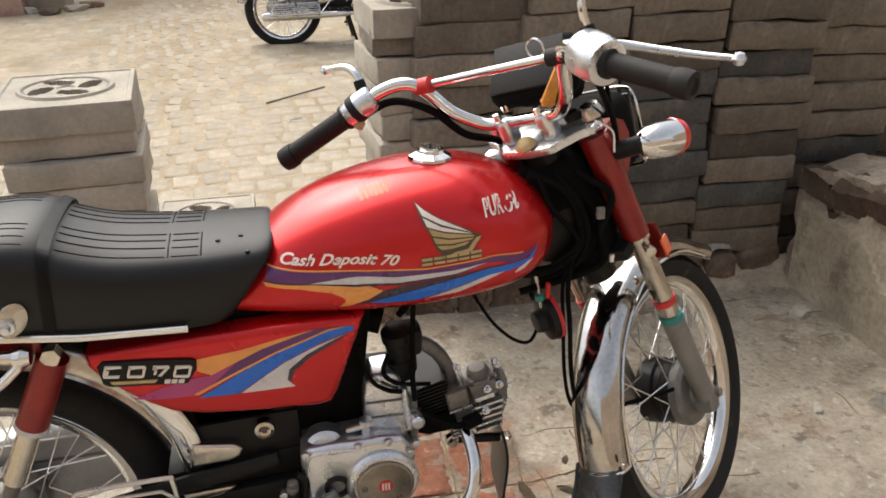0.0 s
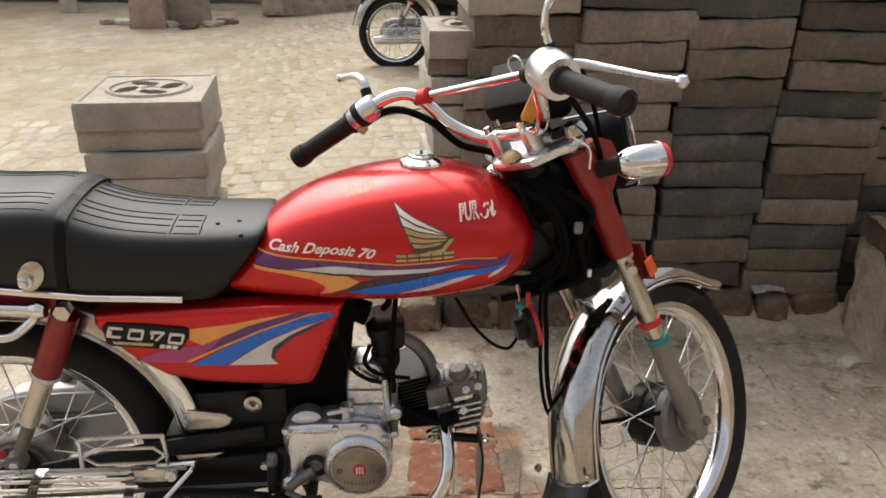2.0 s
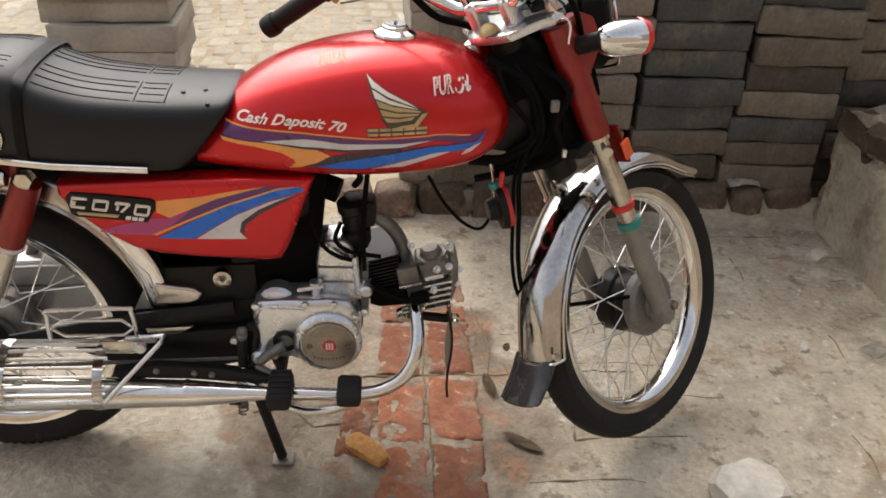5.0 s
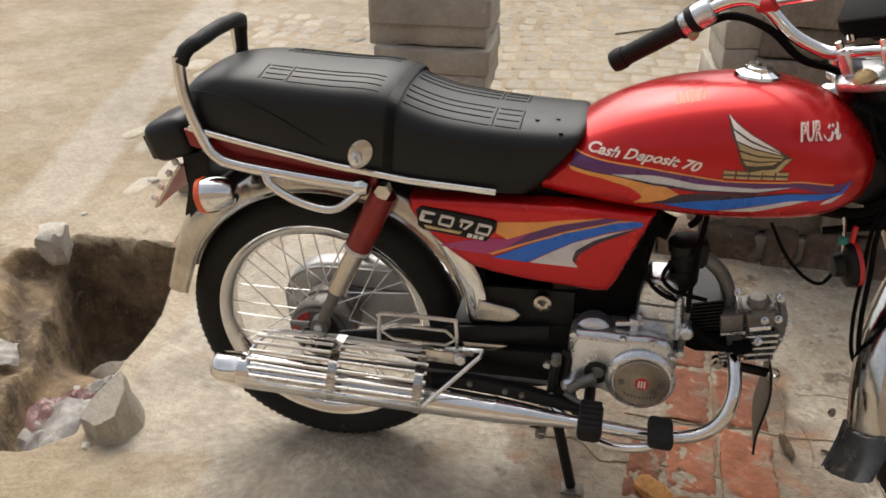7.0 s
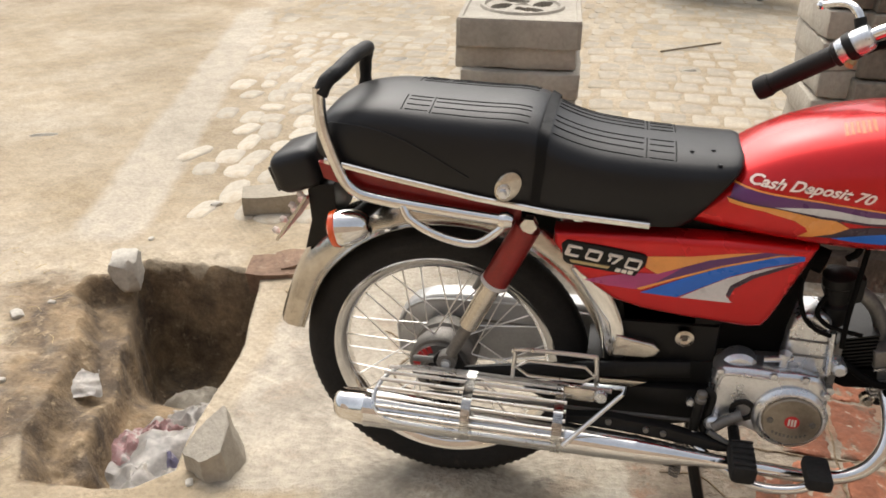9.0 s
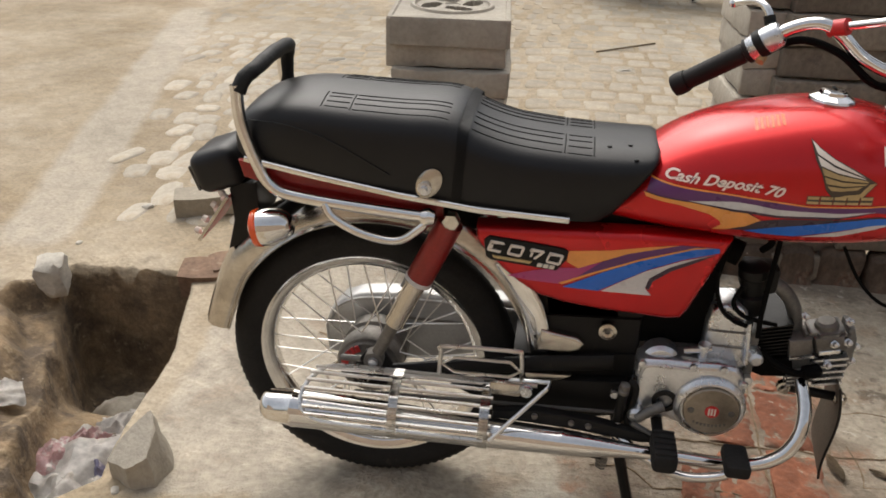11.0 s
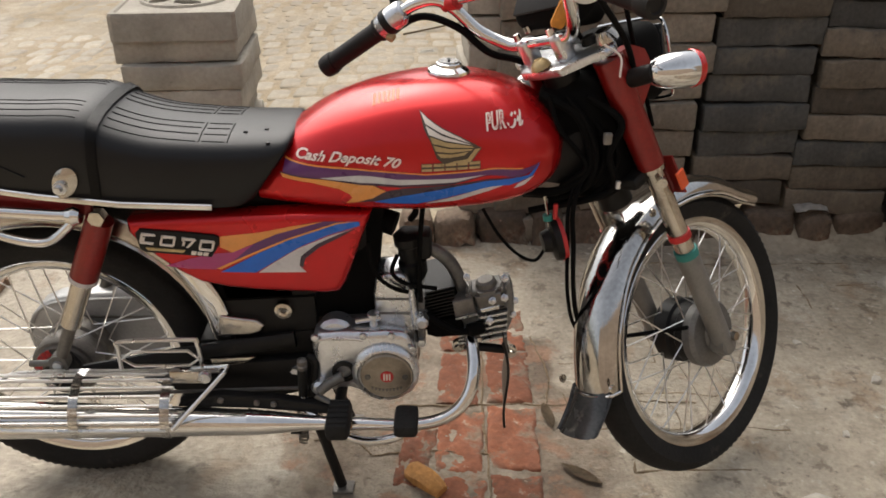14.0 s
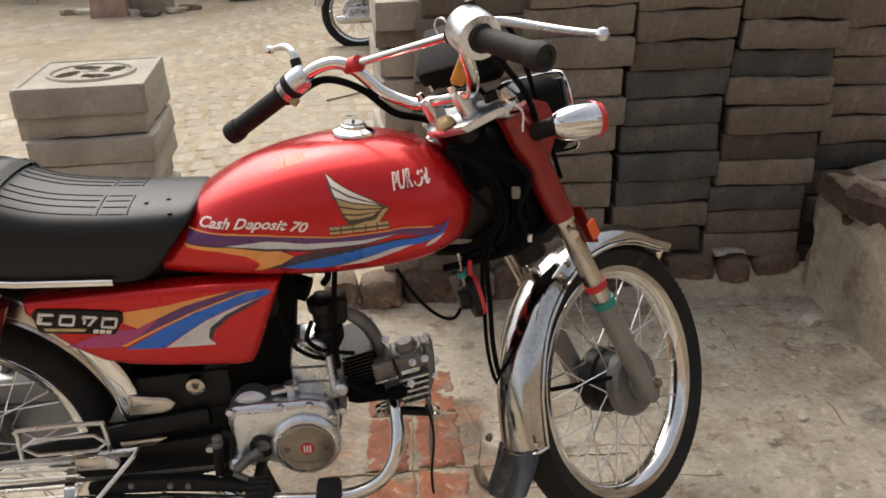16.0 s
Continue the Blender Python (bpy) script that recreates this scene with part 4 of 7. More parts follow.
    for x0 in (0.044, 0.205):
        b = bmesh.new()
        pr = [(-0.120, 0.310), (-0.138, 0.3135), (-0.154, 0.3122), (-0.170, 0.306), (-0.184, 0.297), (-0.196, 0.2845), (-0.205, 0.269), (-0.2105, 0.254), (-0.2115, 0.236), (-0.206, 0.222)]
        a0 = [b.verts.new((x0, yy, zz)) for yy, zz in pr]
        a1 = [b.verts.new((x0 + 0.017, yy, zz)) for yy, zz in pr]
        for k in range(len(pr) - 1):
            b.faces.new((a0[k], a0[k + 1], a1[k + 1], a1[k]))
        bmesh.ops.solidify(b, geom=b.faces[:], thickness=0.002)
        part("strap", b, M["chrome"], guard, "bright steel strap")
    part("guard_clip", box((0.055, 0.006, 0.026), (0.245, -0.155, 0.318), 0.004), M["chrome_old"], guard)
    part("guard_knob", lathe([(0, -0.006), (0.010, -0.006), (0.012, 0.0), (0.010, 0.006), (0, 0.006)], 16, Matrix.Translation((0.282, -0.160, 0.322)) @ side), M["alu"], guard)
    # wire step beside the wheel
    b = sweep(spline([(0.125, -0.135, 0.320), (0.127, -0.135, 0.365), (0.135, -0.135, 0.379), (0.255, -0.135, 0.384), (0.268, -0.135, 0.376), (0.272, -0.135, 0.322)], 5), 0.004, 8)
    sweep([(0.13, -0.136, 0.343), (0.152, -0.136, 0.359), (0.25, -0.136, 0.361), (0.268, -0.136, 0.344), (0.25, -0.136, 0.330), (0.152, -0.136, 0.328)], 0.003, 8, closed=True, bm=b)
    part("wire_step", b, M["wire"], bike, "small chrome wire step")

    # mudguards
    part("rear_mudguard", fender_mesh((0, 0, 0.293), [(14, 0.322), (30, 0.318), (60, 0.316), (95, 0.314), (130, 0.318), (152, 0.325), (163, 0.326), (170, 0.330), (176.5, 0.337)], 0.060, crown=0.022, skirt=0.033), M["chrome_old"], bike, "chrome rear mudguard, dulled at its tail")
    br = part("mudguard_bracket", sweep(spline([(0.222, -0.058, 0.520), (0.258, -0.064, 0.468), (0.284, -0.067, 0.415), (0.296, -0.067, 0.360), (0.298, -0.066, 0.342)], 6), 0.022, 16, flat=0.42), M["chrome"], bike, "polished mudguard bracket")
    part("bracket_foot", plate([(0.288, 0.352), (0.35, 0.354), (0.370, 0.362), (0.376, 0.376), (0.362, 0.389), (0.318, 0.395), (0.296, 0.400)], -0.080, -0.062, 0.007, 3), M["chrome_old"], br)
    part("bracket_bolt", lathe([(0, -0.08), (0.011, -0.08), (0.013, -0.074), (0.013, -0.06), (0, -0.06)], 16, Matrix.Translation((0.356, 0, 0.374)) @ side @ Matrix.Diagonal((1, 1, -1, 1)) @ Matrix.Diagonal((1, 1, -1, 1))), M["black"], bike)
    fc = (0.043, 0, -0.240)
    unrake = S @ Matrix.Translation(fc) @ Matrix.Rotation(RAKE, 4, "Y") @ Matrix.Rotation(radians(-2.6), 4, "X")
    front = part("front_mudguard", fender_mesh((0, 0, 0), [(50, 0.312), (57, 0.300), (66, 0.294), (95, 0.290), (130, 0.287), (160, 0.283), (178, 0.284), (188, 0.290)], 0.047, unrake, 0.014, 0.022), M["chrome_guard"], bike, "chrome front mudguard with brown reflections put into its colour")
    part("flap", fender_mesh((0, 0, 0), [(186, 0.289), (191, 0.310), (194.5, 0.336), (196.5, 0.356)], 0.045, unrake, 0.010, 0.004, 0.004), M["mudflap"], front, "black rubber mud flap")
    lip = []
    for yy, hh in ((-0.047, -0.022), (-0.0465, -0.010), (-0.042, 0.000), (-0.030, 0.008), (-0.015, 0.013), (0.0, 0.0145), (0.015, 0.013), (0.030, 0.008), (0.042, 0.000), (0.0465, -0.010), (0.047, -0.022)):
        a = radians(188)
        lip.append(unrake @ Vector((math.cos(a) * (0.290 + hh), yy, math.sin(a) * (0.290 + hh))))
    part("lip", sweep(spline(lip, 3), 0.0030, 8), M["chrome"], front, "rolled bright lip")
    for s in (-1, 1):
        edge = [unrake @ Vector((math.cos(radians(a)) * (r - 0.022), s * 0.048, math.sin(radians(a)) * (r - 0.022))) for a, r in ((57, 0.300), (80, 0.292), (110, 0.289), (140, 0.286), (165, 0.283), (178, 0.284), (188, 0.290))]
        part("edge_bead", sweep(spline(edge, 5), 0.0028, 8), M["chrome"], front)
    for s, a in ((-1, 184), (-1, 120), (1, 184)):
        p = Vector((0.30 * math.cos(radians(a)), s * 0.058, 0.30 * math.sin(radians(a))))
        part("rivet", lathe([(0.008, 0), (0.007, 0.004), (0, 0.006)], 12, unrake @ Matrix.Translation(p) @ pose(0, 0, 0, 90 if s < 0 else -90)), M["chrome_old"], front)

    # tank
    tank = part("fuel_tank", tank_mesh(), M[paint], bike, "glossy red fuel tank", smooth=50)
    cm = Matrix.Translation((0.710, 0.0, 0.819)) @ pose(0, 0, 0, 0, 2)
    cap = part("filler_cap", lathe([(0, 0.0235), (0.019, 0.0235), (0.021, 0.0220), (0.022, 0.0175), (0.034, 0.0120), (0.0355, 0.0080), (0.034, -0.004), (0.028, -0.008), (0, -0.008)], 12, cm), M["chrome"], tank, "chrome filler cap with faceted edge", smooth=None)
    part("cap_disc", lathe([(0, 0.0262), (0.0165, 0.0260), (0.0180, 0.0235), (0, 0.0235)], 28, cm), M["chrome_old"], cap, "dull lock disc")
    part("key_slot", box((0.005, 0.016, 0.003), tuple(cm @ Vector((0, 0, 0.0265))), 0.001), M["black"], cap)
    part("cap_gasket", lathe([(0.030, -0.010), (0.037, -0.008), (0.037, -0.003), (0.030, -0.002)], 28, cm, close=True), M["grip"], cap)

    # side covers
    outline = [(0.176, 0.606), (0.30, 0.613), (0.45, 0.619), (0.584, 0.623), (0.572, 0.59), (0.535, 0.49), (0.524, 0.471), (0.50, 0.467), (0.391, 0.472), (0.33, 0.478), (0.284, 0.489), (0.25, 0.51), (0.22, 0.534), (0.19, 0.565), (0.176, 0.585)]
    for s in (-1, 1):
        b = plate(outline, s * 0.118, s * 0.075, 0.013, 4)
        part("side_cover", b, M[paint], bike, "red side cover")

    # seat with ribs, strap and trim
    seat = part("seat", seat_mesh(), M["seat"], bike, "long black vinyl dual seat", smooth=60)

    sb = bmesh.new()
    sb.from_mesh(seat.data)
    seat_tree = BVHTree.FromBMesh(sb)

    def on_seat(x, y, lift=0.0006):
        hit = seat_tree.ray_cast(Vector((x, y, 2.0)), Vector((0, 0, -1)))
        return hit[0] + hit[1] * (lift if hit[1].z > 0 else -lift)

    for x0, x1, ws in ((-0.034, 0.122, (0.096, 0.078, 0.061, 0.046)), (0.160, 0.303, (0.088, 0.066, 0.044, 0.024)), (0.313, 0.350, (0.087, 0.066, 0.045, 0.025)), (-0.080, -0.042, (0.092, 0.076, 0.060, 0.046))):
        for w in ws:
            for s in (-1, 1):
                xx = [x0 + (x1 - x0) * k / 12 for k in range(13)]
                part("rib", sweep([on_seat(x, s * w, -0.0001) for x in xx], 0.0013, 6), M["groove"], seat, smooth=60)
    for x0, lo_, hi_ in ((-0.086, 0.042, 0.094), (-0.038, 0.042, 0.097), (0.308, 0.022, 0.089), (0.354, 0.023, 0.088)):
        for s in (-1, 1):
            part("rib", sweep([on_seat(x0, s * (lo_ + (hi_ - lo_) * k / 6), -0.0001) for k in range(7)], 0.0013, 6), M["groove"], seat, smooth=60)
    eyelets = [on_seat(x, yy, 0.0) for x, yy in ((0.411, -0.046), (0.378, -0.056), (0.420, -0.088), (0.148, -0.112))]
    sb.free()
    band = [(-1.012, 0.02), (-1.02, 0.35), (-1.01, 0.56), (-0.980, 0.73), (-0.915, 0.85), (-0.79, 0.935), (-0.5, 0.99), (-0.25, 1.01), (0.0, 1.015)]
    band = band + [(-u, v) for u, v in band[:-1][::-1]]
    b = bmesh.new()
    r0 = [b.verts.new((0.134 + 0.009 * v, 0.1268 * u, 0.644 + 0.1420 * v)) for u, v in band]
    r1 = [b.verts.new((0.149 + 0.009 * v, 0.1265 * u, 0.642 + 0.1360 * v)) for u, v in band]
    for k in range(len(band) - 1):
        b.faces.new((r0[k], r0[k + 1], r1[k + 1], r1[k]))
    bmesh.ops.solidify(b, geom=b.faces[:], thickness=0.003)
    part("seat_strap", b, M["seat"], seat, "black vinyl strap across the seat", smooth=40)
    for s in (-1, 1):
        part("seam", sweep(spline([(-0.205, s * 0.101, 0.755), (-0.139, s * 0.1175, 0.757), (-0.087, s * 0.1235, 0.747), (-0.044, s * 0.1262, 0.730), (-0.002, s * 0.1275, 0.709), (0.034, s * 0.1275, 0.690)], 5), 0.0011, 6), M["seat"], seat)
        part("seat_trim", sweep([(-0.213, s * 0.117, 0.692), (-0.10, s * 0.123, 0.6755), (0.05, s * 0.129, 0.656), (0.18, s * 0.129, 0.6425), (0.325, s * 0.121, 0.6345)], 0.0055, 8, flat=0.6), M["chrome"], seat, "chrome trim strip")
        m = Matrix.Translation((0.099, s * 0.129, 0.683)) @ pose(0, 0, 0, 90 * (1 if s < 0 else -1)) @ pose(0, 0, 0, 0, 0, 60) @ Matrix.Diagonal((1.45, 1, 1, 1))
        pl = part("seat_plate", lathe([(0, 0.006), (0.014, 0.006), (0.019, 0.003), (0.0195, -0.002), (0, -0.002)], 24, m), M["chrome_old"], seat, "oval chrome plate with a bolt")
        part("bolt", lathe([(0, 0.022), (0.006, 0.021), (0.007, 0.012), (0.011, 0.011), (0.011, 0.004), (0, 0.004)], 12, Matrix.Translation((0.093, s * 0.131, 0.677)) @ pose(0, 0, 0, 90 * (1 if s < 0 else -1))), M["alu"], pl)
        # red rail under the seat
        b = plate([(-0.228, 0.686), (0.12, 0.640), (0.12, 0.612), (0.0, 0.622), (-0.15, 0.640), (-0.22, 0.656)], s * 0.108, s * 0.098, 0.002)
        part("tail_panel", b, M["red_dark"], bike, "dark red panel under the seat")
    for p in eyelets:
        part("vent_eyelet", lathe([(0, 0.002), (0.003, 0.002), (0.004, 0), (0, 0)], 10, Matrix.Translation(p)), M["black"], seat)

    # grab rail with its taped top
    right = [(0.105, -0.122, 0.620), (0.05, -0.122, 0.622), (-0.115, -0.122, 0.634), (-0.165, -0.121, 0.648), (-0.190, -0.119, 0.685), (-0.214, -0.115, 0.752), (-0.219, -0.110, 0.815)]
    rail = part("grab_rail", sweep(spline(right, 6), 0.0105, 14), M["chrome"], bike, "chrome tubular grab rail with black tape round its top")
    part("grab_rail_tube", sweep(spline(mirror_y(right), 6), 0.0105, 14), M["chrome"], rail)
    part("tape", sweep(spline([(-0.217, -0.110, 0.803), (-0.208, -0.100, 0.824), (-0.197, -0.075, 0.834), (-0.194, 0.0, 0.840), (-0.194, 0.075, 0.836), (-0.202, 0.100, 0.824), (-0.210, 0.112, 0.795), (-0.212, 0.115, 0.752)], 6), lambda t: 0.0128 + 0.0004 * math.sin(t * 60), 14), M["tape"], rail, "black tape wound round the rail")
    part("rail_end", lathe([(0, 0), (0.014, 0.002), (0.017, 0.012), (0.012, 0.024), (0, 0.026)], 16, along((0.085, -0.124, 0.621), (0.12, -0.124, 0.619))), M["chrome"], rail)
    for s in (-1, 1):
        part("side_loop", sweep(spline([(-0.075, s * 0.128, 0.628), (-0.062, s * 0.134, 0.610), (-0.025, s * 0.136, 0.590), (0.02, s * 0.136, 0.578), (0.055, s * 0.136, 0.580), (0.085, s * 0.133, 0.602), (0.10, s * 0.126, 0.618)], 6), 0.0075, 12), M["chrome"], rail)

    # tail light, bracket, plate, indicators
    tm = Matrix.Translation((-0.296, 0, 0.637)) @ pose(0, 0, 0, 0, -20)
    tail = part("tail_light", moved(box((0.092, 0.125, 0.078), (0, 0, 0), 0.024, 4), tm), M["seat"], bike, "black boxy tail light housing")
    part("lens", moved(box((0.008, 0.100, 0.05), (-0.0455, 0, -0.004), 0.004, 2), tm), M["glass_dark"], tail, "smoked tail lens")
    part("tail_bracket", plate([(-0.278, 0.61), (-0.225, 0.62), (-0.222, 0.55), (-0.248, 0.50), (-0.290, 0.478), (-0.274, 0.54)], -0.045, 0.045, 0.006), M["black"], bike)
    pm = Matrix.Translation((-0.306, 0, 0.545)) @ pose(0, 0, 0, 0, 34)
    pl = part("rear_plate", moved(box((0.004, 0.115, 0.110), (0, 0, 0), 0.002, 1), pm), M["plate_red"], bike, "red rear plate in a bright frame")
    for s in (-1, 1):
        part("plate_frame", moved(box((0.006, 0.003, 0.114), (-0.001, s * 0.058, 0), 0.001, 1), pm), M["chrome_old"], pl)
        for zz in (-0.048, -0.018, 0.018, 0.048):
            part("plate_bolt", lathe([(0, 0.02), (0.005, 0.019), (0.007, 0.01), (0.004, 0.009), (0.004, 0), (0, 0)], 10, pm @ Matrix.Translation((-0.001, s * 0.045, zz)) @ pose(0, 0, 0, 0, -90)), M["d_cream"], pl)
        part("indicator_stalk", rod((-0.14, s * 0.055, 0.600), (-0.165, s * 0.105, 0.588), 0.014, 14), M["black"], bike)
        blinker(bike, (-0.134, s * 0.118, 0.583), (-0.208, s * 0.124, 0.568), M["orange_lens"], "orange lens", 1.1)

    # frame
    fr = part("frame", plate([(0.28, 0.50), (0.30, 0.40), (0.36, 0.345), (0.45, 0.335), (0.47, 0.42), (0.50, 0.47), (0.56, 0.61), (0.70, 0.632), (0.86, 0.650), (0.93, 0.64), (0.97, 0.70), (0.94, 0.76), (0.86, 0.70), (0.70, 0.66), (0.30, 0.62)], -0.055, 0.055, 0.012), M["black"], bike, "black pressed steel frame")
    part("pivot_plate", plate([(0.30, 0.42), (0.47, 0.43), (0.475, 0.25), (0.41, 0.235), (0.375, 0.275), (0.33, 0.30), (0.30, 0.345)], -0.062, 0.062, 0.008), M["black"], fr)
    # black plate added to fill the dark opening behind the swing arm
    part("inner_guard", plate([(0.25, 0.335), (0.47, 0.36), (0.475, 0.235), (0.40, 0.222), (0.33, 0.236), (0.27, 0.262)], -0.066, 0.050, 0.004), M["black"], fr)
    part("frame_bolt", lathe([(0.005, 0.0), (0.005, 0.010), (0.010, 0.012), (0.016, 0.010), (0.018, 0.0)], 20, Matrix.Translation((0.413, -0.066, 0.406)) @ pose(0, 0, 0, 90)), M["chrome_old"], fr, "bright frame bolt with a washer")
    part("bolt_core", lathe([(0, 0.006), (0.0055, 0.006), (0.0055, 0), (0, 0)], 12, Matrix.Translation((0.413, -0.066, 0.406)) @ pose(0, 0, 0, 90)), M["alu_dark"], fr)
    part("frame_web", plate([(0.28, 0.49), (0.47, 0.50), (0.545, 0.60), (0.600, 0.60), (0.585, 0.48), (0.575, 0.385), (0.45, 0.375), (0.30, 0.40)], -0.050, 0.058, 0.006), M["cable"], fr)
    part("battery_box", box((0.16, 0.11, 0.11), (0.36, 0, 0.44), 0.012), M["black"], fr)
    part("steering_head", rod(L(0, 0, 0.10), L(0, 0, 0.37), 0.030, 20), M["black"], fr)
    part("air_box", box((0.10, 0.11, 0.10), (0.525, 0.0, 0.56), 0.02), M["black"], fr)
    # swing-arm plate, also filling in the black shadow above the exhaust
    part("lower_arm", plate([(0.14, 0.262), (0.28, 0.296), (0.46, 0.312), (0.505, 0.250), (0.40, 0.226), (0.20, 0.236)], -0.088, -0.068, 0.004), M["black"], fr)
    part("hanger_bar", plate([(0.225, 0.262), (0.30, 0.273), (0.40, 0.266), (0.49, 0.250), (0.530, 0.238), (0.49, 0.231), (0.36, 0.243), (0.225, 0.247)], -0.150, -0.132, 0.004), M["black"], fr, "black hanger bar over the exhaust")
    for x, z in ((0.300, 0.264), (0.365, 0.259), (0.395, 0.256)):
        part("hanger_bolt", lathe([(0, 0.006), (0.005, 0.005), (0.006, 0), (0, 0)], 8, Matrix.Translation((x, -0.151, z)) @ pose(0, 0, 0, 90)), M["alu_dark"], fr)
    part("brake_rod", rod((-0.04, -0.100, 0.232), (0.47, -0.110, 0.262), 0.0035, 8), M["alu_dark"], fr)
    # pale link between guard and engine
    part("torque_link", plate([(0.275, 0.318), (0.36, 0.322), (0.335, 0.308), (0.28, 0.300)], -0.10, -0.092, 0.002), M["chrome_old"], fr)

    # engine
    case = [(0.466, 0.350), (0.469, 0.372), (0.480, 0.383), (0.52, 0.386), (0.56, 0.385), (0.60, 0.388), (0.632, 0.384), (0.648, 0.366), (0.656, 0.337), (0.655, 0.30), (0.646, 0.268), (0.622, 0.246), (0.594, 0.240), (0.562, 0.250), (0.53, 0.262), (0.50, 0.254), (0.477, 0.262), (0.467, 0.30)]
    eng = part("engine", plate([(0.462 + (x - 0.462) * 1.02, 0.315 + (z - 0.315) * 0.95) for x, z in case], -0.07, 0.11, 0.01), M["alu_dark"], bike, "silver single cylinder engine, dusty")
    cov = part("clutch_cover", plate(case, -0.116, -0.066, 0.014, 3), M["alu"], eng, "cast aluminium crankcase cover")
    part("cover_boss", lathe([(0.061, 0.0), (0.061, 0.012), (0.056, 0.019), (0.051, 0.021), (0.049, 0.017), (0, 0.017)], 48, Matrix.Translation((0.598, -0.110, 0.304)) @ pose(0, 0, 0, 90)), M["alu"], cov, "round raised boss")
    part("cover_ridge", sweep(spline([(0.474, -0.112, 0.340), (0.478, -0.1145, 0.366), (0.492, -0.1155, 0.374), (0.54, -0.1155, 0.374), (0.560, -0.1150, 0.371)], 5), 0.0035, 8), M["alu"], cov)
    disc = part("round_cap", lathe([(0.0475, 0.0), (0.0475, 0.004), (0.045, 0.006), (0, 0.006)], 48, Matrix.Translation((0.600, -0.127, 0.303)) @ pose(0, 0, 0, 90)), M["bronze"], cov, "brushed bronze round cap")
    b = box((0.003, 0.002, 0.014), (0.596, -0.1345, 0.304))
    box((0.003, 0.002, 0.014), (0.601, -0.1345, 0.304), bm=b)
    box((0.003, 0.002, 0.014), (0.606, -0.1345, 0.304), bm=b)
    part("emblem", lathe([(0, 0.002), (0.012, 0.002), (0.012, 0), (0, 0)], 24, Matrix.Translation((0.601, -0.1325, 0.304)) @ pose(0, 0, 0, 90)), M["red_tape"], disc, "small red emblem")
    part("emblem_bars", b, M["d_cream"], disc)
    for dx in (-0.034, 0.034):
        part("cap_screw", lathe([(0, 0.003), (0.005, 0.003), (0.006, 0), (0, 0)], 14, Matrix.Translation((0.600 + dx, -0.132, 0.303)) @ pose(0, 0, 0, 90)), M["alu_dark"], disc)
    b = bmesh.new()
    for k in range(9):
        box((0.0035, 0.0015, 0.005), (0.600 + 0.0065 * (k - 4), -0.1335, 0.274 + 0.0008 * (k - 4) ** 2 * 0.4), bm=b)
    part("cap_lettering", b, M["alu_dark"], disc, "row of tiny dark bars")
    part("bump", lathe([(0.032, -0.02), (0.032, 0.006), (0.026, 0.014), (0, 0.016)], 32, Matrix.Translation((0.508, -0.084, 0.368)) @ pose(0, 0, 0, 90)), M["alu"], cov)
    part("kick_socket", lathe([(0.022, -0.01), (0.022, 0.006), (0.014, 0.007), (0.013, -0.004), (0, -0.004)], 24, Matrix.Translation((0.522, -0.114, 0.304)) @ pose(0, 0, 0, 90)), M["black"], cov)
    for x, z in ((0.474, 0.378), (0.56, 0.381), (0.647, 0.356), (0.650, 0.29), (0.474, 0.275), (0.61, 0.382)):
        part("cover_screw", lathe([(0, 0.006), (0.006, 0.005), (0.0075, 0), (0, 0)], 12, Matrix.Translation((x, -0.117, z)) @ pose(0, 0, 0, 90)), M["alu"], cov)
    # upper case
    up = part("upper_case", plate([(0.578, 0.36), (0.577, 0.440), (0.582, 0.470), (0.596, 0.482), (0.624, 0.484), (0.640, 0.474), (0.648, 0.44), (0.655, 0.39), (0.66, 0.36)], -0.074, -0.012, 0.010, 3), M["alu"], eng, "pale aluminium upper crankcase")
    part("case_core", box((0.09, 0.07, 0.10), (0.618, 0.026, 0.40), 0.012), M["black"], up)
    for z in (0.432, 0.402):
        part("case_rib", box((0.062, 0.005, 0.0035), (0.611, -0.0745, z), 0.0012, 1), M["alu_dark"], up)
    part("case_edge", rod((0.645, -0.076, 0.455), (0.652, -0.078, 0.375), 0.006, 10), M["alu"], up)
    part("clutch_arm", sweep([(0.545, -0.088, 0.394), (0.565, -0.090, 0.399), (0.590, -0.088, 0.402)], 0.0055, 8), M["alu"], up)
    part("cable_stop", lathe([(0, 0), (0.008, 0), (0.008, 0.02), (0.011, 0.021), (0.011, 0.027), (0, 0.027)], 12, Matrix.Translation((0.577, -0.088, 0.384))), M["alu"], up)
    part("flange", box((0.014, 0.14, 0.105), (0.662, 0, 0.378), 0.004), M["alu_head"], up)
    part("lower_stud", lathe([(0, 0), (0.008, 0), (0.008, 0.012), (0, 0.014)], 6, Matrix.Translation((0.662, -0.070, 0.340)) @ pose(0, 0, 0, 90)), M["alu"], up)
    part("oil_boss", lathe([(0, 0), (0.012, 0), (0.012, 0.03), (0.008, 0.034), (0, 0.034)], 16, along((0.664, -0.066, 0.396), (0.664, -0.10, 0.394))), M["alu"], up)
    # cylinder and head
    def tilted(x0, x1, z0, thick, y0, y1, rise=0.25):
        """A fin that climbs towards the front."""
        return plate([(x0, z0), (x1, z0 + rise * (x1 - x0)), (x1, z0 + rise * (x1 - x0) - thick), (x0, z0 - thick)], y0, y1)

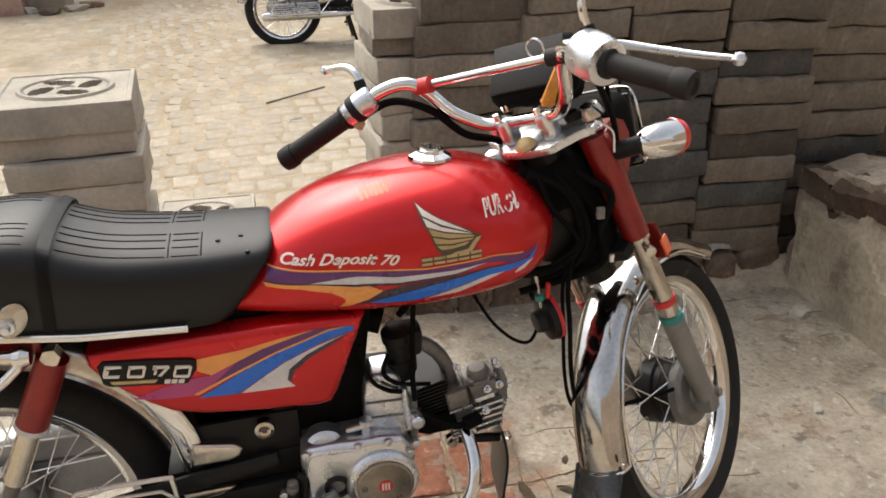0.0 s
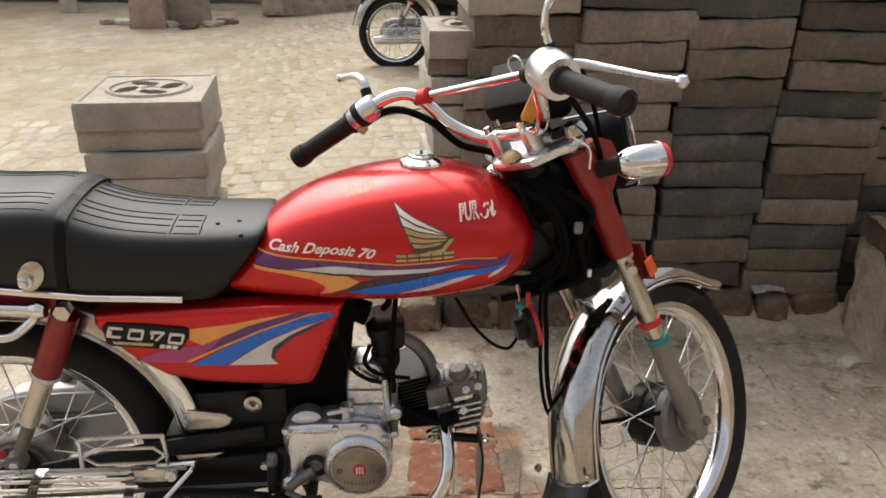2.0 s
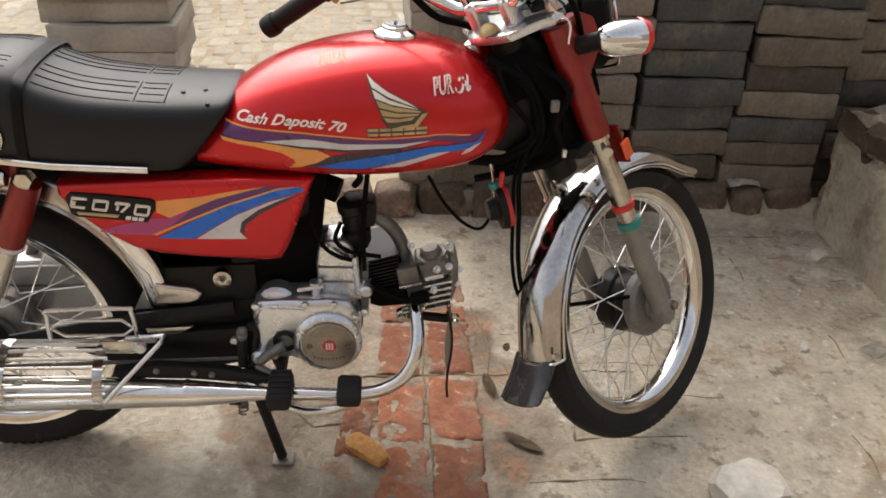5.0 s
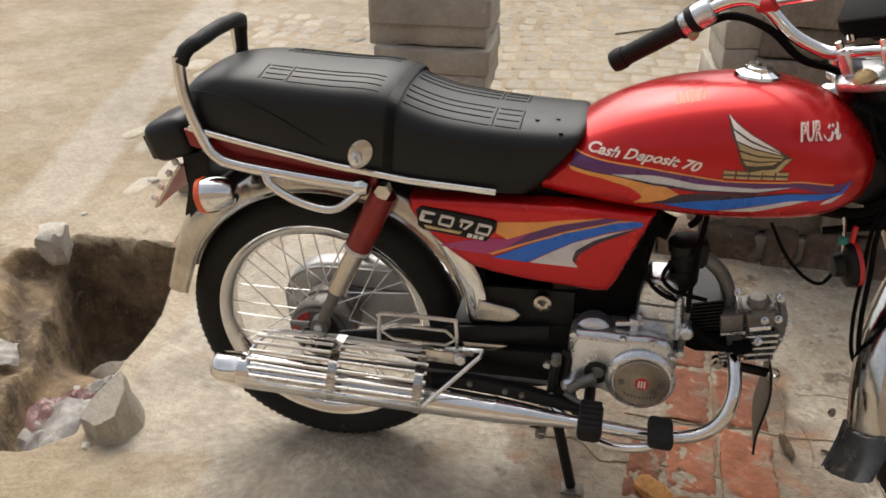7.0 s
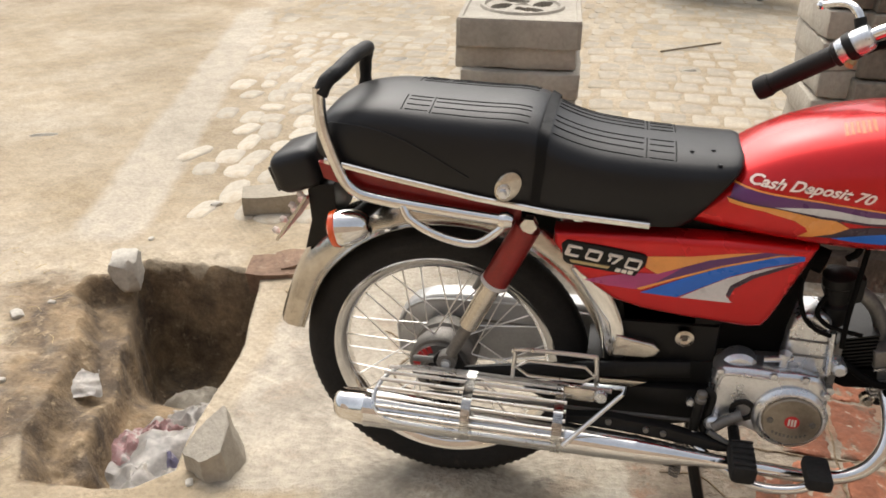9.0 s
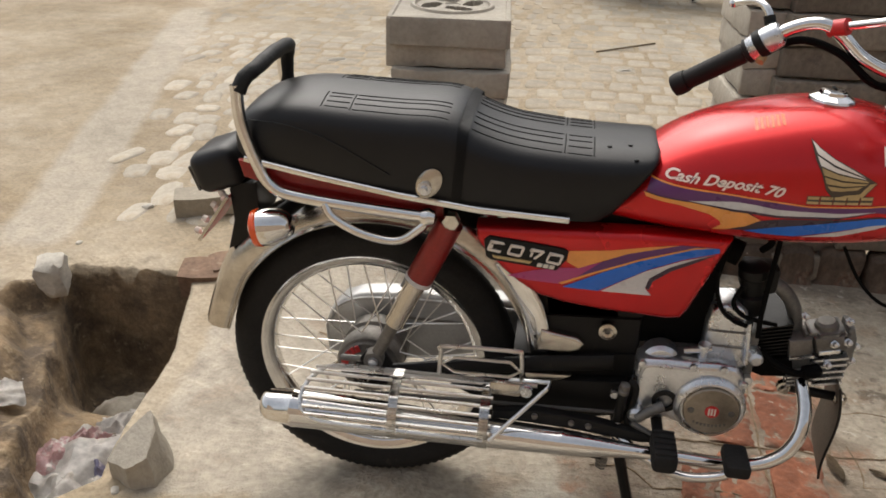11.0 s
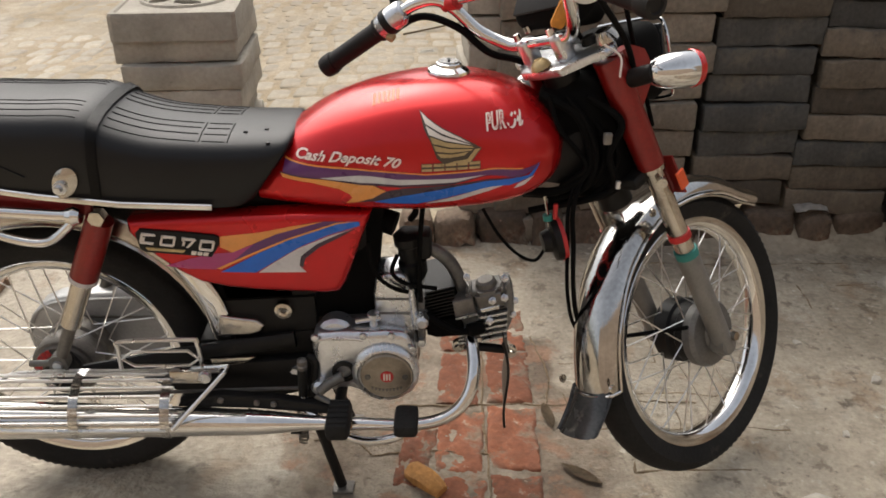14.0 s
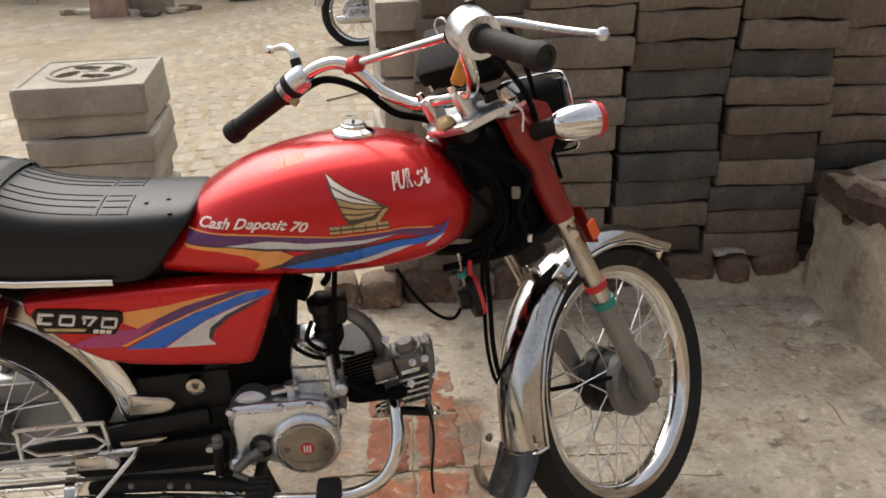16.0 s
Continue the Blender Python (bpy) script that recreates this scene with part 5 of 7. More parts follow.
    cyl = part("cylinder", plate([(0.660, 0.345), (0.661, 0.420), (0.722, 0.438), (0.738, 0.40), (0.742, 0.352), (0.730, 0.340)], -0.046, 0.05, 0.008, 2), M["cable"], eng, "black finned cylinder")
    for k in range(9):
        part("fin", tilted(0.668, 0.722, 0.436 - 0.0072 * k, 0.0028, -0.060, 0.06, 0.28), M["black"], cyl)
    part("skirt", plate([(0.670, 0.372), (0.735, 0.380), (0.742, 0.350), (0.730, 0.338), (0.690, 0.334), (0.672, 0.340)], -0.055, 0.05, 0.006), M["cable"], cyl)
    head = part("cylinder_head", plate([(0.722, 0.333), (0.724, 0.390), (0.718, 0.421), (0.757, 0.431), (0.806, 0.443), (0.816, 0.41), (0.817, 0.353), (0.772, 0.336)], -0.046, -0.004, 0.006, 2), M["alu_head"], eng, "finned aluminium cylinder head, dusty")
    part("inlet_flange", plate([(0.718, 0.421), (0.755, 0.431), (0.762, 0.398), (0.724, 0.388)], -0.068, -0.010, 0.005, 3), M["alu_dark"], head, "square cast flange")
    part("flange_lip", tilted(0.724, 0.764, 0.389, 0.005, -0.070, -0.02), M["alu"], head)
    part("rocker_cover", plate([(0.758, 0.430), (0.806, 0.442), (0.815, 0.412), (0.767, 0.400)], -0.066, -0.010, 0.006, 3), M["alu_dark"], head, "cast rocker cover")
    part("name_strip", plate([(0.769, 0.407), (0.803, 0.4165), (0.8045, 0.4085), (0.770, 0.399)], -0.0695, -0.064, 0.0012, 1), M["chrome"], head, "bright cast strip")
    for k in range(5):
        part("fin", tilted(0.764 + 0.002 * k, 0.8185, 0.3905 - 0.0122 * k, 0.0042, -0.072, -0.006), M["alu"], head)
    for k in range(3):
        part("fin", tilted(0.730, 0.766, 0.349 - 0.0082 * k, 0.0036, -0.068, -0.006), M["alu"], head)
    part("valve_base", moved(box((0.056, 0.046, 0.010), (0, 0, 0), 0.003, 2), Matrix.Translation((0.780, -0.034, 0.437)) @ pose(0, 0, 0, 0, -13)), M["alu_head"], head)
    part("tappet_cap", lathe([(0.0235, 0.0), (0.0235, 0.006), (0.0195, 0.008), (0.0185, 0.016), (0.014, 0.020), (0, 0.021)], 28, Matrix.Translation((0.782, -0.040, 0.436)) @ pose(0, 0, 0, 3, -13)), M["alu_dark"], head, "round cast tappet cap")
    part("cap_collar", lathe([(0.018, -0.001), (0.0285, 0.0), (0.0285, 0.006), (0.018, 0.007)], 6, Matrix.Translation((0.782, -0.040, 0.436)) @ pose(0, 0, 0, 3, -13), close=True), M["alu_head"], head)
    part("end_cover", plate([(0.812, 0.452), (0.822, 0.452), (0.830, 0.430), (0.832, 0.385), (0.822, 0.352), (0.814, 0.352)], -0.056, -0.012, 0.004, 2), M["alu_head"], head)
    for k in range(4):
        part("top_rib", moved(box((0.005, 0.040, 0.008), (0, 0, 0), 0.0015, 1), Matrix.Translation((0.745 + 0.007 * (k % 2) + 0.064 * (k // 2), -0.040, 0.430 + 0.005 * k)) @ pose(0, 0, 0, 0, -13)), M["alu_dark"], head)
    for x, z, yy in ((0.812, 0.459, -0.045), (0.812, 0.428, -0.062), (0.829, 0.386, -0.050), (0.790, 0.424, -0.066), (0.786, 0.384, -0.072), (0.744, 0.452, -0.030), (0.832, 0.412, -0.045)):
        part("head_nut", lathe([(0, 0.013), (0.0045, 0.012), (0.0050, 0.005), (0.0075, 0.004), (0.0075, 0), (0, 0)], 6, Matrix.Translation((x, yy, z)) @ pose(0, 0, 0, 62, 24)), M["alu"], head)
    part("plug_cap", sweep(spline([(0.772, -0.074, 0.372), (0.756, -0.084, 0.374), (0.735, -0.086, 0.370), (0.705, -0.078, 0.378), (0.672, -0.072, 0.398)], 5), lambda t: 0.0125 if t < 0.40 else 0.0065, 12), M["cable"], head, "black spark plug cap and lead")
    part("exhaust_flange", lathe([(0.013, 0), (0.022, 0.002), (0.022, 0.010), (0.013, 0.012)], 24, Matrix.Translation((0.752, -0.058, 0.336)) @ pose(0, 0, 0, -40), close=True), M["alu_dark"], head)
    # carburettor and inlet
    carb = part("carburettor", lathe([(0, -0.045), (0.016, -0.044), (0.024, -0.03), (0.026, -0.004), (0.020, 0.0), (0.022, 0.03), (0.026, 0.034), (0.026, 0.05), (0.014, 0.056), (0, 0.056)], 24, Matrix.Translation((0.646, -0.045, 0.500)) @ pose(0, 0, 0, 4, -8)), M["black"], bike, "black carburettor")
    part("carburettor_body", box((0.06, 0.05, 0.050), (0.652, -0.038, 0.528), 0.010), M["black"], carb)
    part("inlet_pipe", sweep(spline([(0.662, -0.034, 0.520), (0.688, -0.032, 0.508), (0.710, -0.030, 0.488), (0.726, -0.028, 0.460), (0.735, -0.024, 0.424)], 6), 0.0125, 14), M["alu_head"], carb, "curved inlet pipe")
    part("inlet_hose", sweep(spline([(0.618, -0.03, 0.560), (0.58, -0.02, 0.570), (0.54, 0.0, 0.575)], 5), 0.022, 14), M["cable"], carb)
    for pts, r in (([(0.574, -0.090, 0.555), (0.578, -0.094, 0.520), (0.592, -0.092, 0.485), (0.615, -0.086, 0.462), (0.640, -0.080, 0.450)], 0.004),
                   ([(0.622, -0.07, 0.520), (0.612, -0.076, 0.490), (0.630, -0.08, 0.470), (0.655, -0.078, 0.462), (0.69, -0.07, 0.452)], 0.004),
                   ([(0.668, -0.06, 0.62), (0.662, -0.075, 0.55), (0.660, -0.078, 0.48), (0.662, -0.08, 0.43)], 0.0045),
                   ([(0.65, -0.05, 0.62), (0.655, -0.06, 0.60), (0.645, -0.05, 0.58)], 0.006)):
        part("hose", sweep(spline(pts, 6), r, 8), M["cable"], bike)
    # kick lever, pegs, pedal, stands
    kick = part("kick_lever", sweep(spline([(0.446, -0.128, 0.256), (0.447, -0.131, 0.290), (0.449, -0.132, 0.322)], 5), 0.0088, 12), M["black"], bike, "folded black kick start lever with dull metal nuts")
    part("nut", lathe([(0, 0), (0.0095, 0.001), (0.0100, 0.008), (0.0080, 0.010), (0.0095, 0.013), (0.0085, 0.020), (0.004, 0.023), (0, 0.023)], 14, along((0.449, -0.132, 0.320), (0.450, -0.133, 0.345))), M["alu_dark"], kick, "dull metal nut")
    part("side_nut", lathe([(0, 0), (0.007, 0), (0.007, 0.012), (0, 0.013)], 6, along((0.434, -0.118, 0.312), (0.434, -0.15, 0.310))), M["alu"], kick)
    part("ball", lathe([(0, -0.008), (0.006, -0.006), (0.0085, 0), (0.006, 0.006), (0, 0.008)], 16, Matrix.Translation((0.446, -0.131, 0.253))), M["alu"], kick, "bright ball end")
    part("crank", sweep(spline([(0.456, -0.112, 0.335), (0.470, -0.114, 0.322), (0.466, -0.120, 0.285), (0.462, -0.124, 0.258), (0.480, -0.126, 0.250)], 6), 0.0070, 12), M["black"], kick)
    part("knuckle", lathe([(0, 0), (0.014, 0), (0.0155, 0.006), (0.0155, 0.020), (0.011, 0.026), (0, 0.027)], 20, along((0.476, -0.108, 0.276), (0.476, -0.14, 0.272))), M["alu"], kick, "cast knuckle")
    part("arm", sweep([(0.478, -0.134, 0.272), (0.497, -0.134, 0.290), (0.520, -0.130, 0.302)], 0.0095, 12), M["alu_head"], kick)
    part("lower_arm", sweep([(0.470, -0.134, 0.262), (0.500, -0.138, 0.246), (0.530, -0.140, 0.240)], 0.006, 10), M["alu_head"], kick)
    bar = part("peg_bar", rod((0.515, -0.235, 0.258), (0.515, 0.235, 0.258), 0.010, 12), M["black"], bike)
    for s in (-1, 1):
        peg = part("foot_peg", box((0.042, 0.078, 0.036), (0.520, s * 0.205, 0.264), 0.010, 2), M["rubber"], bike, "ribbed black rubber foot peg")
        for k in range(5):
            part("rib", box((0.036, 0.005, 0.005), (0.520, s * (0.176 + 0.0145 * k), 0.283), 0.0015, 1), M["rubber"], peg)
    ped = part("brake_pedal", sweep(spline([(0.44, -0.13, 0.235), (0.50, -0.165, 0.212), (0.56, -0.19, 0.204), (0.62, -0.20, 0.222), (0.645, -0.20, 0.250)], 6), 0.0085, 12), M["chrome"], bike, "chrome brake pedal")
    part("pad", box((0.042, 0.065, 0.026), (0.638, -0.205, 0.262), 0.008, 2), M["rubber"], ped, "black rubber pad")
    st = part("main_stand", sweep([(0.445, -0.07, 0.245), (0.462, -0.085, 0.15), (0.500, -0.100, 0.012)], 0.0105, 10), M["black"], bike, "black tubular stand")
    part("stand_leg", sweep([(0.445, 0.07, 0.245), (0.462, 0.085, 0.15), (0.500, 0.100, 0.012)], 0.0105, 10), M["black"], st)
    part("cross_tube", rod((0.452, -0.078, 0.205), (0.452, 0.078, 0.205), 0.009, 10), M["black"], st)
    for s in (-1, 1):
        part("foot", box((0.042, 0.035, 0.006), (0.503, s * 0.103, 0.007), 0.002), M["alu_dark"], st)
    part("tang", sweep([(0.452, -0.09, 0.175), (0.425, -0.10, 0.150), (0.41, -0.10, 0.152)], 0.008, 8), M["black"], st)
    coil = [(0.432 + 0.009 * math.cos(k * 0.9), -0.095 + 0.009 * math.sin(k * 0.9), 0.190 - 0.0010 * k) for k in range(70)]
    part("spring", sweep(coil, 0.0022, 5), M["alu_dark"], st)
    # bar under the engine and the leather flap on it
    for x, z in ((0.730, 0.321), (0.828, 0.309)):
        part("bar_nut", lathe([(0, 0.02), (0.007, 0.02), (0.008, 0.012), (0.012, 0.011), (0.012, 0), (0, 0)], 10, Matrix.Translation((x, -0.052, z)) @ pose(0, 0, 0, 90)), M["chrome_old"], bike)
    part("lower_bar", rod((0.728, -0.055, 0.321), (0.830, -0.055, 0.309), 0.0085, 12), M["black"], bike)
    secs = []
    for k in range(13):
        t = k / 12
        x, z = 0.812 + 0.016 * t + 0.007 * math.sin(t * 5.2), 0.352 - 0.190 * t
        near, far_ = -0.094 + 0.006 * t * t, 0.016 - 0.014 * t
        secs.append([(x - 0.0012, near, z - 0.012 * t * t), (x + 0.0012, near, z - 0.012 * t * t), (x + 0.0025, far_, z + 0.016 * t), (x + 0.0000, far_, z + 0.016 * t)])
    flap = part("leather_flap", loft(secs), M["flap"], bike, "worn dark flap hanging under the engine")
    part("flap_edge", sweep([Vector(q[0]) for q in secs], 0.0024, 8), M["grip"], flap, "dark bound edge")
    b = bmesh.new()
    for k in range(4):
        z = 0.232 - 0.011 * k
        b.faces.new([b.verts.new((0.8215 + 0.0004 * k + dx, yy, zz)) for dx, yy, zz in ((0.0, -0.022 - 0.006 * k, z), (-0.001, -0.058, z + 0.003), (-0.001, -0.056, z - 0.005), (0.0, -0.026 - 0.006 * k, z - 0.005))])
    part("flap_print", b, M["alu_dark"], flap, "faded pale printed wing shape")

    # ---- steering
    for s in (-1, 1):
        leg = part("fork_leg", rod(L(0.032, s * 0.079, -0.262), L(0.032, s * 0.079, -0.033), 0.0190, 24, r2=0.0205), M["grey_paint"], bike, "grey fork leg")
        part("axle_lug", lathe([(0, -0.016), (0.021, -0.014), (0.021, 0.014), (0, 0.016)], 20, S @ Matrix.Translation((0.032, s * 0.079, -0.247)) @ side), M["grey_paint"], leg)
        part("stanchion", rod(L(0.032, s * 0.079, -0.035), L(0.032, s * 0.079, 0.16), 0.0180, 24), M["chrome_old"], leg, "dull chrome stanchion")
        part("red_band", rod(L(0.032, s * 0.079, 0.004), L(0.032, s * 0.079, 0.016), 0.0205, 24), M["red_tape"], leg)
        part("teal_band", rod(L(0.032, s * 0.079, -0.036), L(0.032, s * 0.079, -0.022), 0.0212, 24), M["teal"], leg)
        part("clamp_ring", rod(L(0.032, s * 0.079, 0.150), L(0.032, s * 0.079, 0.160), 0.0225, 24), M["chrome_old"], leg)
        part("clamp_bolt", lathe([(0, 0), (0.009, 0), (0.009, 0.012), (0, 0.014)], 12, along(L(0.02, s * 0.100, 0.135), L(-0.01, s * 0.125, 0.135))), M["chrome_old"], leg)
        shroud = part("fork_shroud", sweep([L(0.032, s * 0.079, u) for u in (0.158, 0.20, 0.28, 0.34, 0.362)], lambda t: 0.0235 + 0.002 * t, 24), M["red_dark"], bike, "dark red fork shroud")
        ear = [(0.0, 0.255), (0.05, 0.285), (0.068, 0.315), (0.066, 0.340), (0.04, 0.362), (0.0, 0.365)]
        b = bmesh.new()
        f = b.faces.new([b.verts.new(S @ Vector((0.032 + ff, s * 0.098, u))) for ff, u in ear])
        r = bmesh.ops.extrude_face_region(b, geom=[f])
        dv = (S.to_3x3() @ Vector((0, -s * 0.022, 0)))
        bmesh.ops.translate(b, verts=[v for v in r["geom"] if isinstance(v, bmesh.types.BMVert)], vec=dv)
        part("headlamp_ear", b, M["red_dark"], shroud)
        refl = part("reflector_bracket", moved(box((0.004, 0.030, 0.075), (0.058, s * 0.092, 0.122), 0.001, 1), S), M["red_dark"], leg)
        part("reflector", moved(box((0.022, 0.006, 0.034), (0.058, s * 0.108, 0.112), 0.002, 1), S), M["orange_lens"], refl, "orange side reflector")
        part("indicator_stalk", rod(L(0.040, s * 0.098, 0.318), L(0.042, s * 0.150, 0.324), 0.015, 16), M["black"], bike)
        blinker(bike, L(0.034, s * 0.145, 0.327), L(0.116, s * 0.172, 0.288), M["red_lens"], "red lens ring")
    part("lower_bridge", moved(box((0.06, 0.16, 0.024), (0.010, 0, 0.150), 0.008, 2), S), M["black"], bike)
    # top bridge
    b = bmesh.new()
    out = [(-0.045, 0.0), (-0.040, 0.045), (-0.005, 0.080), (0.005, 0.102), (0.030, 0.108), (0.052, 0.090), (0.045, 0.060), (0.050, 0.0)]
    out = out + [(f, -l) for f, l in out[-2:0:-1]]
    f = b.faces.new([b.verts.new((f, l, 0.372)) for f, l in out])
    r = bmesh.ops.extrude_face_region(b, geom=[f])
    bmesh.ops.translate(b, verts=[v for v in r["geom"] if isinstance(v, bmesh.types.BMVert)], vec=(0, 0, 0.016))
    bmesh.ops.bevel(b, geom=b.edges[:], offset=0.005, segments=2, affect="EDGES", profile=0.5)
    bridge = part("top_bridge", moved(b, S), M["alu"], bike, "silver top bridge")
    for s in (-1, 1):
        part("fork_cap", lathe([(0, 0.020), (0.014, 0.018), (0.018, 0.010), (0.020, 0)], 20, S @ Matrix.Translation((0.036, s * 0.090, 0.391))), M["chrome_old"], bridge)
        riser = part("bar_clamp", moved(box((0.030, 0.026, 0.048), (-0.008, s * 0.038, 0.410), 0.009, 3), S), M["alu"], bridge, "silver handlebar clamp")
        for ff in (-0.020, 0.008):
            part("bolt", lathe([(0, 0.012), (0.006, 0.011), (0.007, 0), (0, 0)], 10, S @ Matrix.Translation((ff, s * 0.038, 0.437))), M["chrome"], riser)
    part("centre_nut", lathe([(0, 0.014), (0.008, 0.014), (0.013, 0.010), (0.016, 0.006), (0.018, 0)], 20, S @ Matrix.Translation((-0.034, -0.002, 0.391))), M["d_gold"], bridge, "brass steering nut")
    # handlebar
    half = [(-0.008, 0.0, 0.424), (-0.008, 0.045, 0.424), (-0.014, 0.075, 0.432), (-0.030, 0.108, 0.470), (-0.040, 0.130, 0.520), (-0.055, 0.150, 0.546), (-0.080, 0.185, 0.552), (-0.108, 0.228, 0.540), (-0.145, 0.295, 0.524), (-0.160, 0.322, 0.519)]
    left = spline(half, 6)
    rightp = [Vector((p.x, -p.y, p.z)) for p in left[::-1]]
    bars = part("handlebar", sweep([S @ p for p in [q for q in rightp[:-1] if q.y > -0.236] + left], 0.0108, 14), M["chrome"], bike, "chrome high-rise handlebar with a cross brace")
    part("cross_brace", rod(L(-0.040, -0.130, 0.530), L(-0.040, 0.130, 0.530), 0.0068, 14), M["chrome"], bars)
    part("brace_tape", rod(L(-0.040, 0.112, 0.530), L(-0.042, 0.142, 0.530), 0.0135, 14), M["red_tape"], bars, "red tape at the end of the brace")
    part("brace_end", rod(L(-0.040, -0.112, 0.530), L(-0.042, -0.142, 0.530), 0.013, 14), M["tape"], bars)
    for s in (-1, 1):
        a, c = L(-0.113, s * 0.238, 0.538), (L(-0.182, 0.362, 0.512) if s > 0 else L(-0.166, -0.333, 0.518) + Vector((0.034, 0.0, -0.002)))
        n = (c - a).length
        gp = [(0.012, 0), (0.021, 0.001), (0.021, 0.008), (0.0165, 0.011)] + [(0.0165 + 0.0008 * (k % 2), 0.014 + (n - 0.04) * k / 24) for k in range(25)] + [(0.0185, n - 0.026), (0.0200, n - 0.020), (0.0200, n - 0.008), (0.0185, n - 0.001), (0.012, n), (0.010, n - 0.003), (0, n - 0.003)]
        if s < 0:
            gp = [(r * 0.92, h) for r, h in gp]
        part("grip", lathe(gp, 28, along(a, c)), M["grip"], bars, "black rubber grip")
        a2, c2 = L(-0.085, s * 0.193, 0.551), L(-0.116, s * 0.243, 0.537)
        n2 = (c2 - a2).length
        sw = part("switch_housing", lathe([(0.012, 0), (0.019, 0.002), (0.0215, 0.008), (0.0225, n2 * 0.45), (0.021, n2 * 0.47), (0.0225, n2 * 0.5), (0.0215, n2 - 0.006), (0.018, n2), (0.012, n2)] if s > 0 else [(0.012, 0), (0.026, 0.002), (0.031, 0.010), (0.032, n2 * 0.7), (0.029, n2 - 0.002), (0.012, n2)], 28, along(a2, c2)), M["alu"], bars, "silver switch housing")
        if s > 0:
            part("switch_ring", lathe([(0.0228, 0), (0.0235, 0.002), (0.0235, 0.012), (0.0228, 0.014)], 24, along(L(-0.100, 0.217, 0.545), c2), close=True), M["black"], sw)
            part("horn_button", lathe([(0, 0.012), (0.007, 0.011), (0.008, 0), (0, 0)], 14, S @ Matrix.Translation((-0.112, 0.222, 0.522)) @ pose(0, 0, 0, 0, -110)), M["d_gold"], sw, "brass horn button")
    lv = part("brake_lever", sweep(spline([L(-0.078, -0.208, 0.545), L(-0.052, -0.228, 0.532), L(-0.048, -0.27, 0.514), L(-0.052, -0.325, 0.496), L(-0.060, -0.372, 0.486)], 6), lambda t: 0.0075 - 0.0034 * t, 12, flat=0.6), M["alu"], bars, "polished brake lever with a ball end")
    part("ball", lathe([(0, -0.009), (0.006, -0.007), (0.009, 0), (0.006, 0.007), (0, 0.009)], 16, Matrix.Translation(L(-0.061, -0.377, 0.485))), M["alu"], lv)
    lv = part("clutch_lever", sweep(spline([L(-0.082, 0.215, 0.556), L(-0.070, 0.222, 0.585), L(-0.062, 0.245, 0.600), L(-0.060, 0.29, 0.603)], 6), lambda t: 0.0075 - 0.002 * t, 12), M["chrome"], bars, "chrome lever with a ball end")
    part("ball", lathe([(0, -0.008), (0.006, -0.006), (0.0085, 0), (0.006, 0.006), (0, 0.008)], 16, Matrix.Translation(L(-0.060, 0.294, 0.603))), M["chrome"], lv)
    part("perch", rod(L(-0.088, 0.213, 0.545), L(-0.076, 0.217, 0.578), 0.0095, 12), M["black"], lv)
    lv = part("mirror_stub", sweep(spline([L(-0.075, -0.208, 0.560), L(-0.066, -0.206, 0.595), L(-0.052, -0.210, 0.618), L(-0.036, -0.222, 0.630)], 6), 0.0058, 10), M["chrome"], bars, "chrome stub with a ball end")
    part("ball", lathe([(0, -0.008), (0.006, -0.006), (0.0085, 0), (0.006, 0.006), (0, 0.008)], 16, Matrix.Translation(L(-0.034, -0.225, 0.632))), M["chrome"], lv)
    part("perch", rod(L(-0.082, -0.212, 0.548), L(-0.074, -0.208, 0.576), 0.010, 12), M["black"], lv)
    # headlamp
    hl = S @ Matrix.Translation((0.104, 0, 0.312)) @ pose(0, 0, 0, 0, 20)
    b = box((0.13, 0.165, 0.135), (0, 0, 0), 0.030, 4)
    for v in b.verts:
        k = 0.78 + 0.22 * min(1.0, max(0.0, (v.co.x + 0.065) / 0.10))
        v.co.y *= k
        v.co.z *= k
    lamp = part("headlamp", moved(b, hl), M["cable"], bike, "black boxy headlamp shell with a thin bright rim")
    rr = spline([(0.066, 0.063, 0.0675), (0.066, 0.0, 0.069), (0.066, -0.063, 0.0675), (0.066, -0.080, 0.050), (0.066, -0.083, 0.0), (0.066, -0.080, -0.050), (0.066, -0.063, -0.0675), (0.066, 0.063, -0.0675), (0.066, 0.080, -0.050), (0.066, 0.083, 0.0), (0.066, 0.080, 0.050), (0.066, 0.063, 0.0675)], 5)[:-1]
    part("rim", moved(sweep(rr, 0.0032, 8, closed=True), hl), M["chrome"], lamp, "thin bright rim")
    part("glass", moved(box((0.012, 0.145, 0.115), (0.066, 0, 0), 0.005, 2), hl), M["glass_dark"], lamp)
    # instrument pod
    im = S @ Matrix.Translation((0.062, -0.014, 0.460)) @ pose(0, 0, 0, 0, -38)
    b = box((0.108, 0.165, 0.090), (0, 0, 0), 0.030, 5)
    for v in b.verts:
        if v.co.z < 0:
            v.co.x *= 0.72
            v.co.y *= 0.78
    pod = part("instrument_pod", moved(b, im), M["cable"], bike, "black instrument pod")
    part("dial_glass", moved(box((0.080, 0.132, 0.006), (0, 0, 0.0435), 0.0025, 2), im), M["grip"], pod, "dark dial glass")
    # key with ring and orange fob
    key = part("key_ring", sweep([L(-0.020 + 0.003 * math.sin(a), -0.082 + 0.014 * math.cos(a), 0.540 + 0.014 * math.sin(a)) for a in [k * 2 * math.pi / 20 for k in range(20)]], 0.0016, 6, closed=True), M["chrome"], bike, "steel key ring")
    fob_low = L(-0.034, -0.066, 0.445) + Vector((-0.014, 0, 0.004))
